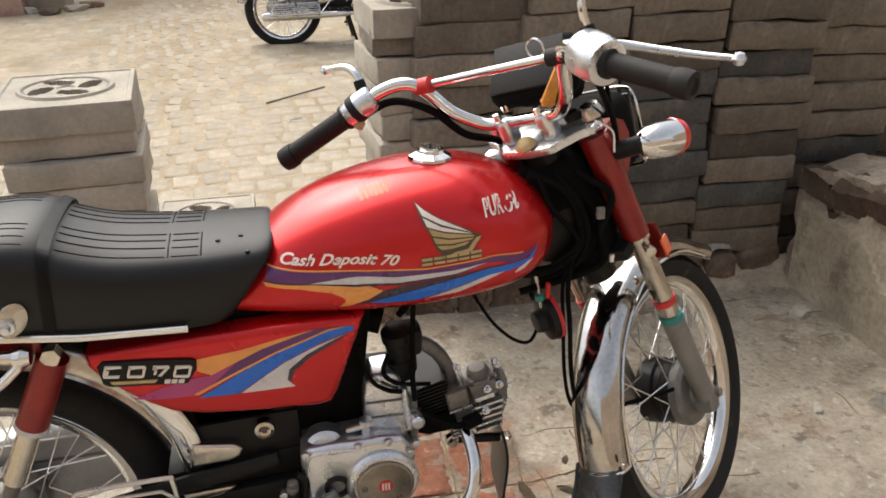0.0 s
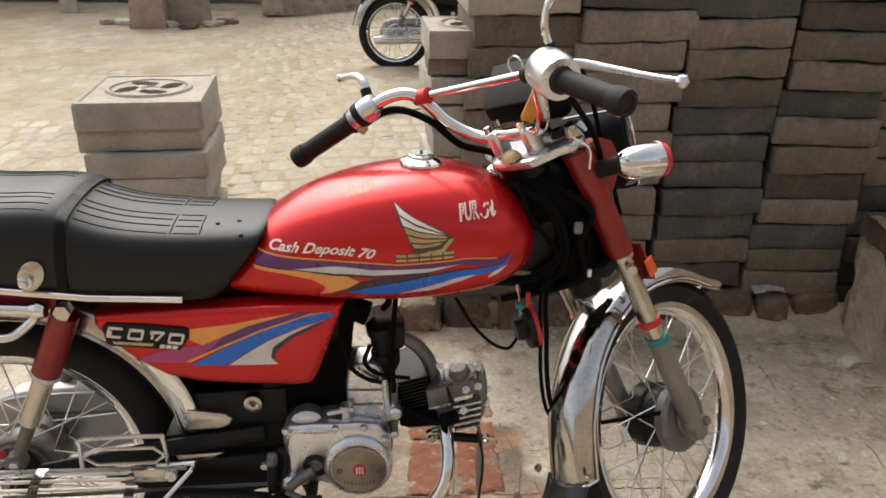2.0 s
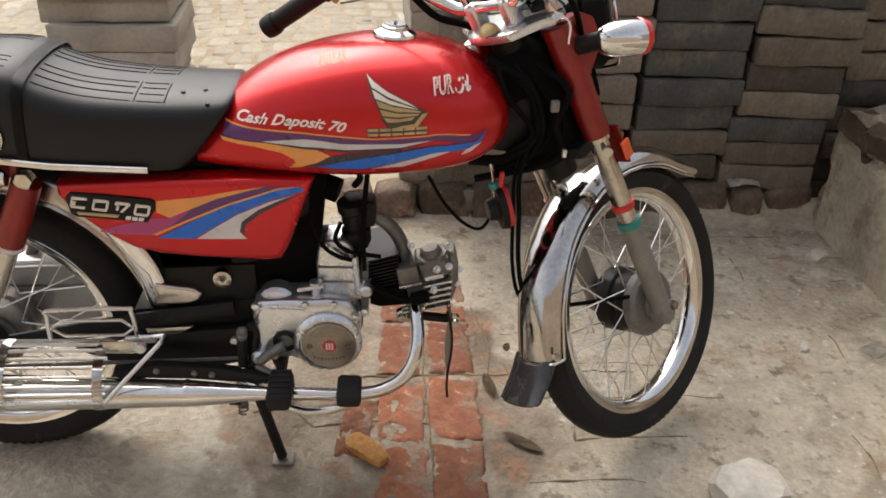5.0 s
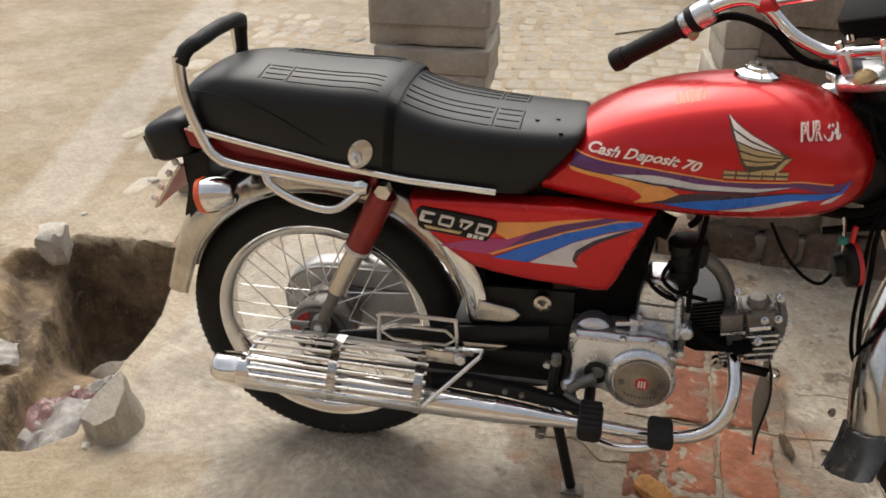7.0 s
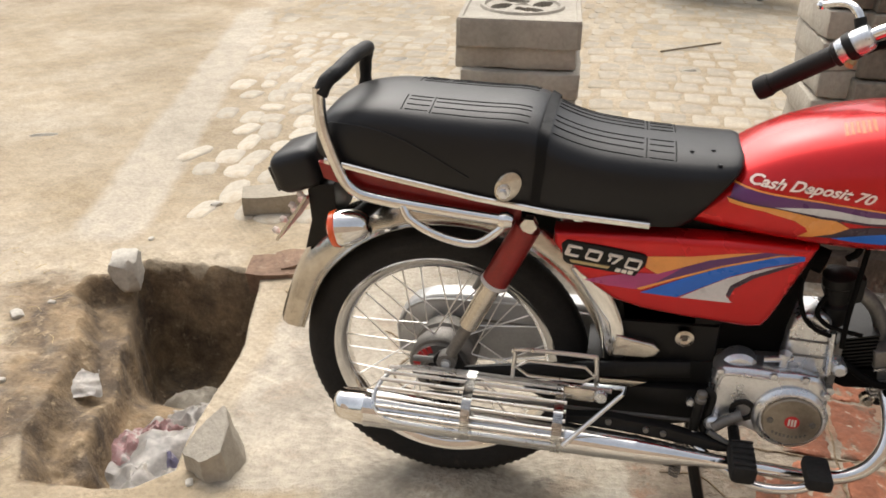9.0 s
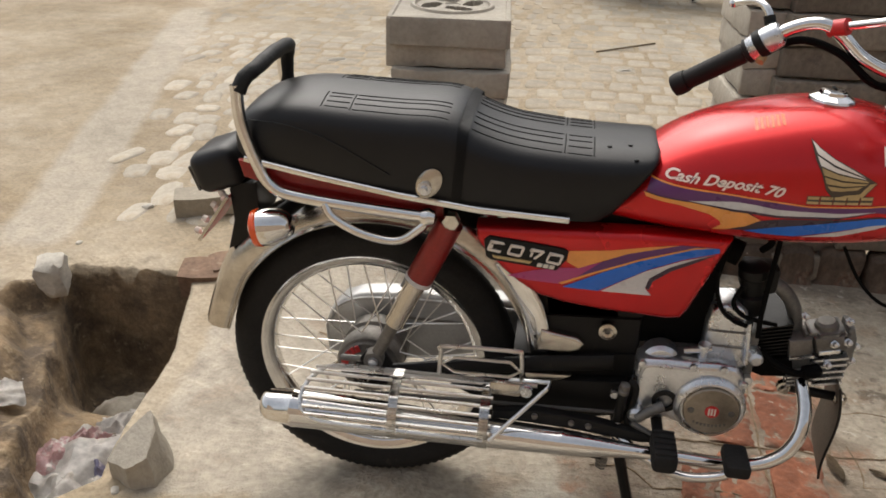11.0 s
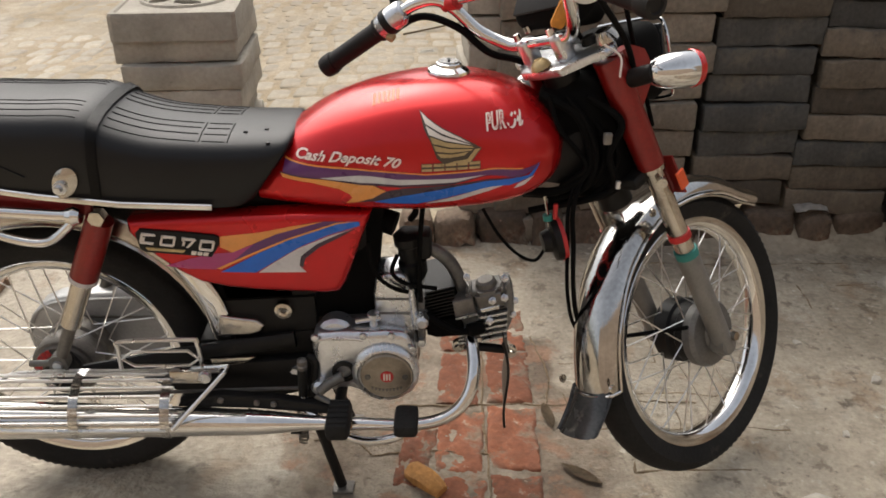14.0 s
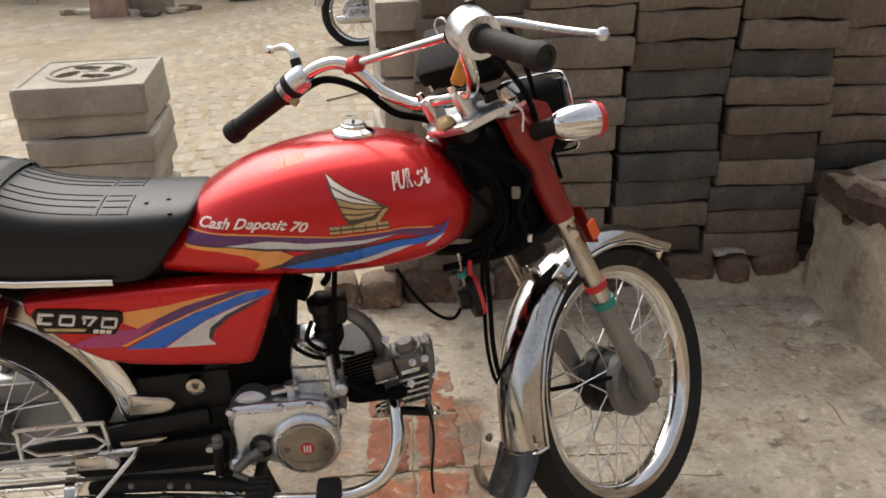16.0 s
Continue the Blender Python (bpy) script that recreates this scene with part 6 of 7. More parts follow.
    km = pose(*(fob_low + Vector((0.022, 0, 0.036))), 0, 17, 12)
    b = plate([(-0.005, 0.034), (0.005, 0.034), (0.0115, -0.028), (0.008, -0.034), (-0.008, -0.034), (-0.0115, -0.028)], -0.0025, 0.0025, 0.0008, 1)
    part("key_fob", moved(b, km), M["fob"], key, "orange leather key fob")
    part("lock", lathe([(0, 0.012), (0.010, 0.012), (0.014, 0.006), (0.015, 0)], 20, S @ Matrix.Translation((0.030, -0.060, 0.393))), M["black"], bridge)
    part("white_tag", sweep([v + Vector((-0.035, -0.05, 0.0)) for v in spline([L(0.055, -0.100, 0.385), L(0.060, -0.118, 0.360), L(0.040, -0.120, 0.335)], 5)], 0.0016, 6), M["d_cream"], bike, "white string tied at the bridge")

    # horn and strap under the tank
    hm = Matrix.Translation((0.900, -0.055, 0.545)) @ pose(0, 0, 0, 0, 78, 10)
    horn = part("horn", lathe([(0, -0.028), (0.018, -0.026), (0.022, -0.012), (0.038, -0.008), (0.040, 0.004), (0, 0.006)], 32, hm), M["black"], bike, "black horn with a red rim")
    part("rim", lathe([(0.036, 0.004), (0.0415, 0.003), (0.0415, 0.010), (0.036, 0.011)], 32, hm, close=True), M["red_tape"], horn, "red rim")
    part("bracket", sweep([(0.872, -0.05, 0.64), (0.880, -0.055, 0.60), (0.888, -0.055, 0.555)], 0.006, 8, flat=0.5), M["chrome_old"], horn)
    part("teal_ring", rod((0.881, -0.056, 0.592), (0.883, -0.056, 0.582), 0.0085, 10), M["teal"], horn)
    part("red_strap", box((0.008, 0.010, 0.030), (0.894, -0.060, 0.600), 0.003), M["red_tape"], horn)
    part("horn_wire", sweep(spline([(0.885, -0.05, 0.53), (0.865, -0.06, 0.505), (0.835, -0.06, 0.515), (0.80, -0.055, 0.55), (0.77, -0.05, 0.60)], 6), 0.0030, 8), M["cable"], horn)
    # loom and control cables
    for pts, r in (([L(-0.112, 0.235, 0.525), L(-0.075, 0.175, 0.530), L(-0.050, 0.130, 0.490), L(-0.035, 0.100, 0.430), L(0.0, 0.060, 0.380), Vector((0.93, 0.02, 0.74))], 0.0065),
                   ([L(-0.080, -0.200, 0.535), L(-0.010, -0.150, 0.470), L(0.050, -0.110, 0.360), L(0.060, -0.060, 0.240), Vector((0.98, -0.02, 0.66))], 0.005),
                   ([L(-0.03, -0.170, 0.545), L(0.060, -0.130, 0.480), L(0.100, -0.075, 0.330), L(0.090, -0.060, 0.200)], 0.004),
                   ([L(0.07, 0.0, 0.400), L(0.060, -0.040, 0.280), Vector((0.925, -0.075, 0.640)), Vector((0.925, -0.090, 0.545)), Vector((0.931, -0.092, 0.460)), Vector((0.945, -0.088, 0.395)), Vector((0.975, -0.070, 0.345)), L(0.02, -0.050, -0.20)], 0.0043),
                   ([L(0.06, 0.02, 0.400), L(0.050, -0.030, 0.270), Vector((0.918, -0.070, 0.640)), Vector((0.916, -0.084, 0.540)), Vector((0.922, -0.086, 0.450)), Vector((0.940, -0.080, 0.380)), Vector((0.980, -0.060, 0.335))], 0.0034),
                   ([Vector((0.86, -0.04, 0.80)), Vector((0.92, -0.06, 0.77)), Vector((0.945, -0.065, 0.69)), Vector((0.90, -0.06, 0.640)), Vector((0.82, -0.04, 0.63))], 0.008),
                   ([Vector((0.88, -0.03, 0.79)), Vector((0.955, -0.05, 0.75)), Vector((0.965, -0.06, 0.68)), Vector((0.92, -0.05, 0.630)), Vector((0.84, -0.03, 0.62))], 0.007),
                   ([Vector((0.90, -0.02, 0.81)), Vector((0.985, -0.045, 0.72)), Vector((0.985, -0.05, 0.66)), Vector((0.94, -0.05, 0.615)), Vector((0.88, -0.03, 0.62))], 0.006)):
        part("cable", sweep(spline(pts, 7), r, 8), M["cable"], bike)
    # rounded black mass added in place of dark wiring and the shaded gap
    b = moved(box((0.13, 0.13, 0.23), (0, 0, 0), 0.056, 5), Matrix.Translation((0.950, 0.010, 0.712)) @ pose(0, 0, 0, 0, -25))
    for v in b.verts:
        v.co += 0.010 * noise.noise_vector(v.co * 16)
    part("wiring_cover", b, M["cable"], bike, "added black mass filling the dark gap round the wiring")
    for k, o in enumerate((-0.022, 0.006, 0.040)):
        q = 0.03 * k
        pts = [Vector((0.895 + o, -0.05, 0.800)), Vector((0.925 + 1.6 * o, -0.068, 0.752 + 0.2 * q)), Vector((0.950 + o * 0.6, -0.072, 0.690 + 0.3 * q)), Vector((0.930 + 1.3 * o, -0.062, 0.650 - 0.2 * q)), Vector((0.890 - o, -0.045, 0.630 - 0.6 * q))]
        part("cable", sweep(spline(pts, 6), 0.0042 + 0.0010 * (k % 3), 8), M["cable"], bike)
    part("connector", box((0.014, 0.010, 0.020), (0.966, -0.086, 0.742), 0.003), M["alu_dark"], bike)
    part("connector", box((0.008, 0.008, 0.014), (0.990, -0.088, 0.662), 0.002), M["alu"], bike)
    return bike, tank


bike, tank = motorcycle((0, 0, 0), 0, "glossy red motorcycle with chrome trim parked on its stand")

# ---- decals of the tank and the side cover
tank_bm = bmesh.new()
tank_bm.from_mesh(tank.data)
tank_tree = BVHTree.FromBMesh(tank_bm)


def on_tank(x, z, lift):
    z -= 0.016 * step(0.60 - x, 0.0, 0.15) + 0.018 * step(x - 0.765, 0.0, 0.09) * step(0.745 - z, 0.0, 0.02)
    hit, normal, _, _ = tank_tree.ray_cast(Vector((x, -1.0, z)), Vector((0, 1, 0)))
    return hit + normal * (lift if normal.y < 0 else -lift) if hit else Vector((x, -0.12, z))


def on_cover(x, z, lift):
    return Vector((x, -0.118 - lift, z))


def decal(name, outline, material, surface, parent, lift=0.0006, label="", fine=0.012):
    """A thin film with the given outline, laid on the surface."""
    b = bmesh.new()
    vs = [b.verts.new((x, 0, z)) for x, z in outline]
    for tri in tessellate_polygon([[Vector((x, z, 0)) for x, z in outline]]):
        b.faces.new([vs[i] for i in tri])
    for _ in range(5):
        long = [e for e in b.edges if e.calc_length() > fine]
        if not long:
            break
        bmesh.ops.subdivide_edges(b, edges=long, cuts=1)
        bmesh.ops.triangulate(b, faces=b.faces[:])
    for v in b.verts:
        v.co = surface(v.co.x, v.co.z, lift)
    return part(name, b, M[material], parent, label, smooth=60)


def lettering(name, text, start, end, height, material, surface, parent, shear=0.0, lift=0.0014, label="", bold=0.012):
    """Words in the built-in font along a line in x, z."""
    cu = bpy.data.curves.new(name, "FONT")
    cu.body, cu.size, cu.shear, cu.resolution_u, cu.offset = text, 1.0, shear, 3, bold
    tmp = bpy.data.objects.new(name, cu)
    scene.collection.objects.link(tmp)
    bpy.context.view_layer.update()
    me = bpy.data.meshes.new_from_object(tmp.evaluated_get(bpy.context.evaluated_depsgraph_get()))
    bpy.data.objects.remove(tmp)
    b = bmesh.new()
    b.from_mesh(me)
    bpy.data.meshes.remove(me)
    w = max(v.co.x for v in b.verts)
    d = Vector((end[0] - start[0], end[1] - start[1]))
    n = d.length
    d.normalize()
    for v in b.verts:
        u, h = v.co.x / w * n, v.co.y * height / 0.72
        v.co = surface(start[0] + d.x * u - d.y * h, start[1] + d.y * u + d.x * h, lift)
    return part(name, b, M[material], parent, label, smooth=None)


cover = [o for o in bike.children if o.name.startswith("side_cover")][0]
decal("stripe", [(0.330, 0.5800), (0.397, 0.5880), (0.455, 0.6000), (0.505, 0.6085), (0.425, 0.5850), (0.348, 0.5500), (0.328, 0.5600)], "d_orange", on_cover, cover, 0.0006, "pale orange sweep")
decal("stripe", [(0.231, 0.5240), (0.275, 0.5380), (0.320, 0.5480), (0.348, 0.5500), (0.385, 0.5660), (0.360, 0.5380), (0.318, 0.5175), (0.270, 0.5185)], "d_magenta", on_cover, cover, 0.0006, "magenta sweep")
decal("stripe", [(0.385, 0.5660), (0.425, 0.5850), (0.505, 0.6085), (0.540, 0.6090), (0.490, 0.5945), (0.444, 0.5760), (0.375, 0.5455), (0.340, 0.5275)], "d_purple", on_cover, cover, 0.0007, "violet sweep")
decal("stripe", [(0.318, 0.5195), (0.375, 0.5465), (0.444, 0.5775), (0.527, 0.6068), (0.560, 0.6090), (0.527, 0.6040), (0.444, 0.5740), (0.375, 0.5425), (0.325, 0.5175)], "d_orange", on_cover, cover, 0.0011)
decal("stripe", [(0.325, 0.5125), (0.384, 0.5115), (0.420, 0.5350), (0.458, 0.5590), (0.511, 0.5835), (0.565, 0.6010), (0.564, 0.6085), (0.545, 0.6090), (0.509, 0.5990), (0.453, 0.5785), (0.390, 0.5480)], "d_blue", on_cover, cover, 0.0009, "blue sweep")
decal("stripe", [(0.388, 0.5115), (0.470, 0.5125), (0.459, 0.5250), (0.463, 0.5410), (0.491, 0.5640), (0.528, 0.5830), (0.560, 0.5975), (0.511, 0.5815), (0.458, 0.5575), (0.420, 0.5335)], "d_white", on_cover, cover, 0.0007, "silver white sweep")
decal("stripe", [(0.459, 0.5270), (0.465, 0.5220), (0.470, 0.5390), (0.496, 0.5610), (0.531, 0.5800), (0.563, 0.5990), (0.528, 0.5850), (0.491, 0.5665), (0.463, 0.5440)], "d_dark", on_cover, cover, 0.0012)
badge = part("badge", plate([(0.191, 0.5870), (0.199, 0.5950), (0.260, 0.5905), (0.322, 0.5840), (0.329, 0.5800), (0.328, 0.5660), (0.313, 0.5430), (0.204, 0.5520), (0.195, 0.5580)], -0.123, -0.117, 0.002), M["black"], cover, "black badge with cream shapes")
for k, x0 in enumerate((0.197, 0.230, 0.263, 0.294)):
    z0 = 0.5690 - 0.0042 * k
    for pts in ([(0.006, 0.0205), (0.027, 0.0180), (0.0285, 0.0140), (0.004, 0.0150)], [(0.0, 0.0050), (0.0035, 0.0040), (0.0090, 0.0200), (0.0055, 0.0205)] if k != 2 else [(0.010, 0.0020), (0.0150, 0.0014), (0.0285, 0.0150), (0.0240, 0.0160)], [(0.0, 0.0050), (0.0010, 0.0010), (0.0215, -0.0020), (0.0235, 0.0022)] if k != 2 else [(0.006, 0.0205), (0.010, 0.0205), (0.009, 0.0130), (0.005, 0.0135)], [(0.0200, -0.0015), (0.0240, 0.0005), (0.0290, 0.0150), (0.0250, 0.0170)] if k in (1, 3) else [(0.004, 0.0055), (0.008, 0.0050), (0.0105, 0.0120), (0.0065, 0.0125)]):
        part("badge_shape", plate([(x0 + px, z0 + pz) for px, pz in pts], -0.1255, -0.122, 0.0006, 1), M["d_cream"], badge)
part("badge_shape", plate([(0.206, 0.5625), (0.272, 0.5575), (0.268, 0.5530), (0.209, 0.5575)], -0.1255, -0.122), M["d_gold"], badge)
for k in range(3):
    part("badge_shape", plate([(0.282 + 0.010 * k, 0.5555 - 0.0010 * k), (0.290 + 0.010 * k, 0.5547 - 0.0010 * k), (0.288 + 0.010 * k, 0.5487 - 0.0010 * k), (0.280 + 0.010 * k, 0.5495 - 0.0010 * k)], -0.1255, -0.122), M["d_cream"], badge)

decal("stripe", [(0.446, 0.7245), (0.499, 0.7165), (0.587, 0.7045), (0.675, 0.7005), (0.762, 0.7065), (0.829, 0.7190), (0.856, 0.7285), (0.848, 0.718), (0.820, 0.703), (0.771, 0.699), (0.720, 0.687), (0.633, 0.681), (0.571, 0.684), (0.504, 0.696), (0.473, 0.700), (0.441, 0.704)], "d_purple", on_tank, tank, 0.0006, "violet band")
decal("stripe", [(0.446, 0.7270), (0.499, 0.7190), (0.587, 0.7068), (0.675, 0.7025), (0.762, 0.7085), (0.829, 0.7210), (0.829, 0.7188), (0.762, 0.7063), (0.675, 0.7003), (0.587, 0.7043), (0.499, 0.7163), (0.446, 0.7243)], "d_orange", on_tank, tank, 0.0010)
decal("stripe", [(0.504, 0.6975), (0.570, 0.6980), (0.632, 0.6920), (0.720, 0.6945), (0.771, 0.7005), (0.720, 0.6885), (0.633, 0.6825), (0.571, 0.6855)], "d_white", on_tank, tank, 0.0010, "silver white sweep")
decal("stripe", [(0.504, 0.6965), (0.571, 0.6848), (0.633, 0.6818), (0.720, 0.6878), (0.771, 0.6998), (0.720, 0.6850), (0.633, 0.6785), (0.571, 0.6815)], "d_dark", on_tank, tank, 0.0012)
decal("stripe", [(0.437, 0.7025), (0.473, 0.6995), (0.508, 0.6955), (0.562, 0.6850), (0.589, 0.6810), (0.611, 0.6710), (0.590, 0.6575), (0.563, 0.6495), (0.545, 0.6490), (0.556, 0.6590), (0.552, 0.6660), (0.535, 0.6770), (0.491, 0.6900), (0.441, 0.6960)], "d_orange", on_tank, tank, 0.0006, "orange flame")
decal("stripe", [(0.437, 0.7040), (0.508, 0.6968), (0.562, 0.6866), (0.590, 0.6824), (0.612, 0.6712), (0.589, 0.6810), (0.562, 0.6850), (0.508, 0.6952), (0.437, 0.7022)], "d_dark", on_tank, tank, 0.0009)
decal("stripe", [(0.563, 0.6495), (0.590, 0.6575), (0.612, 0.6710), (0.640, 0.6770), (0.720, 0.6840), (0.790, 0.6950), (0.839, 0.7120), (0.790, 0.6935), (0.721, 0.6805), (0.634, 0.6620), (0.590, 0.6505)], "d_dark", on_tank, tank, 0.0006)
decal("stripe", [(0.590, 0.6505), (0.634, 0.6625), (0.721, 0.6805), (0.790, 0.6930), (0.839, 0.7100), (0.857, 0.7285), (0.846, 0.7090), (0.808, 0.6880), (0.723, 0.6650), (0.662, 0.6490), (0.617, 0.6480)], "d_blue", on_tank, tank, 0.0010, "blue sweep")
decal("stripe", [(0.671, 0.6490), (0.723, 0.6635), (0.774, 0.6790), (0.807, 0.6900), (0.775, 0.6720), (0.724, 0.6550)], "d_white", on_tank, tank, 0.0008)
decal("stripe", [(0.815, 0.6830), (0.832, 0.6920), (0.848, 0.7080), (0.838, 0.7040), (0.822, 0.6930)], "d_white", on_tank, tank, 0.0008)
lettering("lettering", "Cash Deposit 70", (0.462, 0.7300), (0.636, 0.7110), 0.0155, "d_cream", on_tank, tank, 0.42, label="cream script lettering", bold=0.028)
lettering("lettering", "PUR", (0.769, 0.7675), (0.801, 0.7700), 0.0225, "d_cream", on_tank, tank, label="cream capital letters", bold=0.042)
lettering("letter_core", "PUR", (0.7705, 0.7688), (0.7998, 0.7712), 0.0200, "d_core", on_tank, tank, lift=0.0020, label="red inner strokes", bold=-0.022)
# strokes of a flowing script that cannot be read
for pts, w in (([(0.803, 0.7755), (0.805, 0.7705), (0.810, 0.7690), (0.814, 0.7725), (0.815, 0.7790)], 0.0016), ([(0.815, 0.7790), (0.818, 0.7760), (0.820, 0.7820)], 0.0014), ([(0.8215, 0.7700), (0.8225, 0.7800), (0.8220, 0.7885)], 0.0016), ([(0.8225, 0.7700), (0.8255, 0.7715), (0.8265, 0.7760)], 0.0012), ([(0.808, 0.7830), (0.8105, 0.7870)], 0.0014), ([(0.8140, 0.7845), (0.8155, 0.7870)], 0.0014)):
    line = spline([(x, 0, z) for x, z in pts], 5)
    up_ = [(p.x - w, p.z + w * 0.8) for p in line]
    decal("script_stroke", [(p.x + w, p.z - w * 0.8) for p in line] + up_[::-1], "d_cream", on_tank, tank, 0.0012)
# plain wing of long feathers over a row of bars
wing = decal("wing", [(0.665, 0.7945), (0.678, 0.7850), (0.700, 0.7725), (0.731, 0.7595), (0.7625, 0.7435), (0.7445, 0.7200), (0.7050, 0.7170), (0.6920, 0.7290), (0.6830, 0.7520), (0.6725, 0.7700)], "d_wing", on_tank, tank, 0.0012, "plain wing shape in pale gold and cream")
for k, pts in enumerate(([(0.6665, 0.7925), (0.678, 0.7835), (0.700, 0.7710), (0.728, 0.7590), (0.745, 0.7500), (0.7000, 0.7645), (0.6745, 0.7770)], [(0.6745, 0.7745), (0.700, 0.7615), (0.740, 0.7500), (0.7480, 0.7475), (0.705, 0.7545), (0.6800, 0.7625)], [(0.6815, 0.7600), (0.706, 0.7520), (0.748, 0.7460), (0.7500, 0.7440), (0.712, 0.7450), (0.6860, 0.7500)], [(0.6870, 0.7475), (0.712, 0.7425), (0.7480, 0.7420), (0.7460, 0.7400), (0.715, 0.7365), (0.6910, 0.7385)], [(0.6925, 0.7355), (0.716, 0.7340), (0.742, 0.7380), (0.7350, 0.7325), (0.712, 0.7290), (0.6990, 0.7290)], [(0.7605, 0.7435), (0.7445, 0.7225), (0.7080, 0.7195), (0.7200, 0.7240), (0.7400, 0.7270), (0.7520, 0.7420)])):
    decal("feather", pts, "d_cream" if k < 2 else "d_gold", on_tank, wing, 0.0018)
for k, (w, gap) in enumerate(((0.0160, 0.0045), (0.0165, 0.0060), (0.0165, 0.0), (0.0160, 0.0050), (0.0165, 0.0))):
    x0, z0 = 0.6690 + 0.0186 * k, 0.7065 + 0.0011 * k
    decal("logo_bar", [(x0 - 0.0008, z0 - 0.0008), (x0 + w + 0.0008, z0), (x0 + w + 0.0008, z0 + 0.0132), (x0 - 0.0008, z0 + 0.0124)], "d_wing", on_tank, wing, 0.0014)
    decal("logo_bar", [(x0, z0), (x0 + w, z0 + 0.0008), (x0 + w, z0 + 0.0046), (x0, z0 + 0.0038)], "d_gold", on_tank, wing, 0.0020)
    decal("logo_bar", [(x0, z0 + 0.0072), (x0 + w, z0 + 0.0080), (x0 + w, z0 + 0.0124), (x0, z0 + 0.0116)], "d_gold", on_tank, wing, 0.0020)


def on_top(x, y, lift):
    hit, normal, _, _ = tank_tree.ray_cast(Vector((x, y, 2.0)), Vector((0, 0, -1)))
    return hit + normal * (lift if normal.z > 0 else -lift)


for k in range(6):
    x0 = 0.590 + 0.0075 * k
    b = bmesh.new()
    b.faces.new([b.verts.new(on_top(x, y, 0.001)) for x, y in ((x0, -0.078 + 0.002 * (k % 3)), (x0 + 0.005, -0.078), (x0 + 0.005, -0.052), (x0, -0.050))])
    part("sticker_bar", b, M["d_sticker"], tank, "worn orange sticker print" if k == 0 else "")
tank_bm.free()


# ---------------------------------------------------------------- pierced blocks
def rosette_block(w, d, h):
    """A block whose top carries a raised ring and four swirling holes."""
    b = bmesh.new()
    n, rings = 128, []
    radii = [0.004 + 0.0042 * k for k in range(31)]
    for k in range(n):
        a = 2 * math.pi * k / n
        c, s = math.cos(a), math.sin(a)
        reach = min(w / 2 / max(abs(c), 1e-6), d / 2 / max(abs(s), 1e-6))
        row = []
        for r in radii:
            z = h
            if 0.106 < r < 0.121:
                z += 0.007
            sw = a - 9.0 * (r - 0.03)
            off = abs(((sw + math.pi / 4) % (math.pi / 2)) - math.pi / 4) * r
            if 0.030 < r < 0.100 and off < 0.031 * math.sin(math.pi * (r - 0.030) / 0.070) ** 0.7:
                z -= 0.06
            elif 0.022 < r < 0.104:
                z += 0.004 + 0.002 * noise.noise(Vector((c * r * 60, s * r * 60, 0)))
            row.append(b.verts.new((c * r, s * r, z)))
        for f, z in ((0.90, h), (0.92, h + 0.004), (0.985, h + 0.003), (1.0, h - 0.004)):
            q = max(reach * f, 0.1305 + 0.001 * f)
            row.append(b.verts.new((c * q, s * q, z)))
        row.append(b.verts.new((c * reach, s * reach, 0)))
        rings.append(row)
    for k in range(n):
        a, c = rings[k], rings[(k + 1) % n]
        for i in range(len(a) - 1):
            b.faces.new((a[i], a[i + 1], c[i + 1], c[i]))
    b.faces.new([r[0] for r in rings])
    return b


block = part("pierced_block", rosette_block(0.337, 0.384, 0.072), M["slab_pale"], free_stack, "pale pierced block with a carved rosette", smooth=25)
block.matrix_basis = pose(0.0, 0.0, 9 * 0.0716)
side_block = part("pierced_block", rosette_block(0.315, 0.32, 0.072), M["slab_pale"], smooth=25)
side_block.matrix_basis = pose(0.905, 1.165, 11 * 0.0747, 0, 0, 3)
tagged(side_block, "pale pierced concrete block lying on a stack of slabs", "concrete block")
low = part("pierced_block", rosette_block(0.355, 0.35, 0.075), M["slab_pale"], smooth=25)
low.matrix_basis = pose(0.202, 1.745, 0.0, 0, 0, 0)
tagged(low, "pale pierced concrete block lying flat on the street", "concrete block")

# ---------------------------------------------------------------- second motorcycle across the street
motorcycle((0.66, 5.33, 0.0), 3, "black motorcycle with chrome exhaust parked across the street", "black", 10.0)

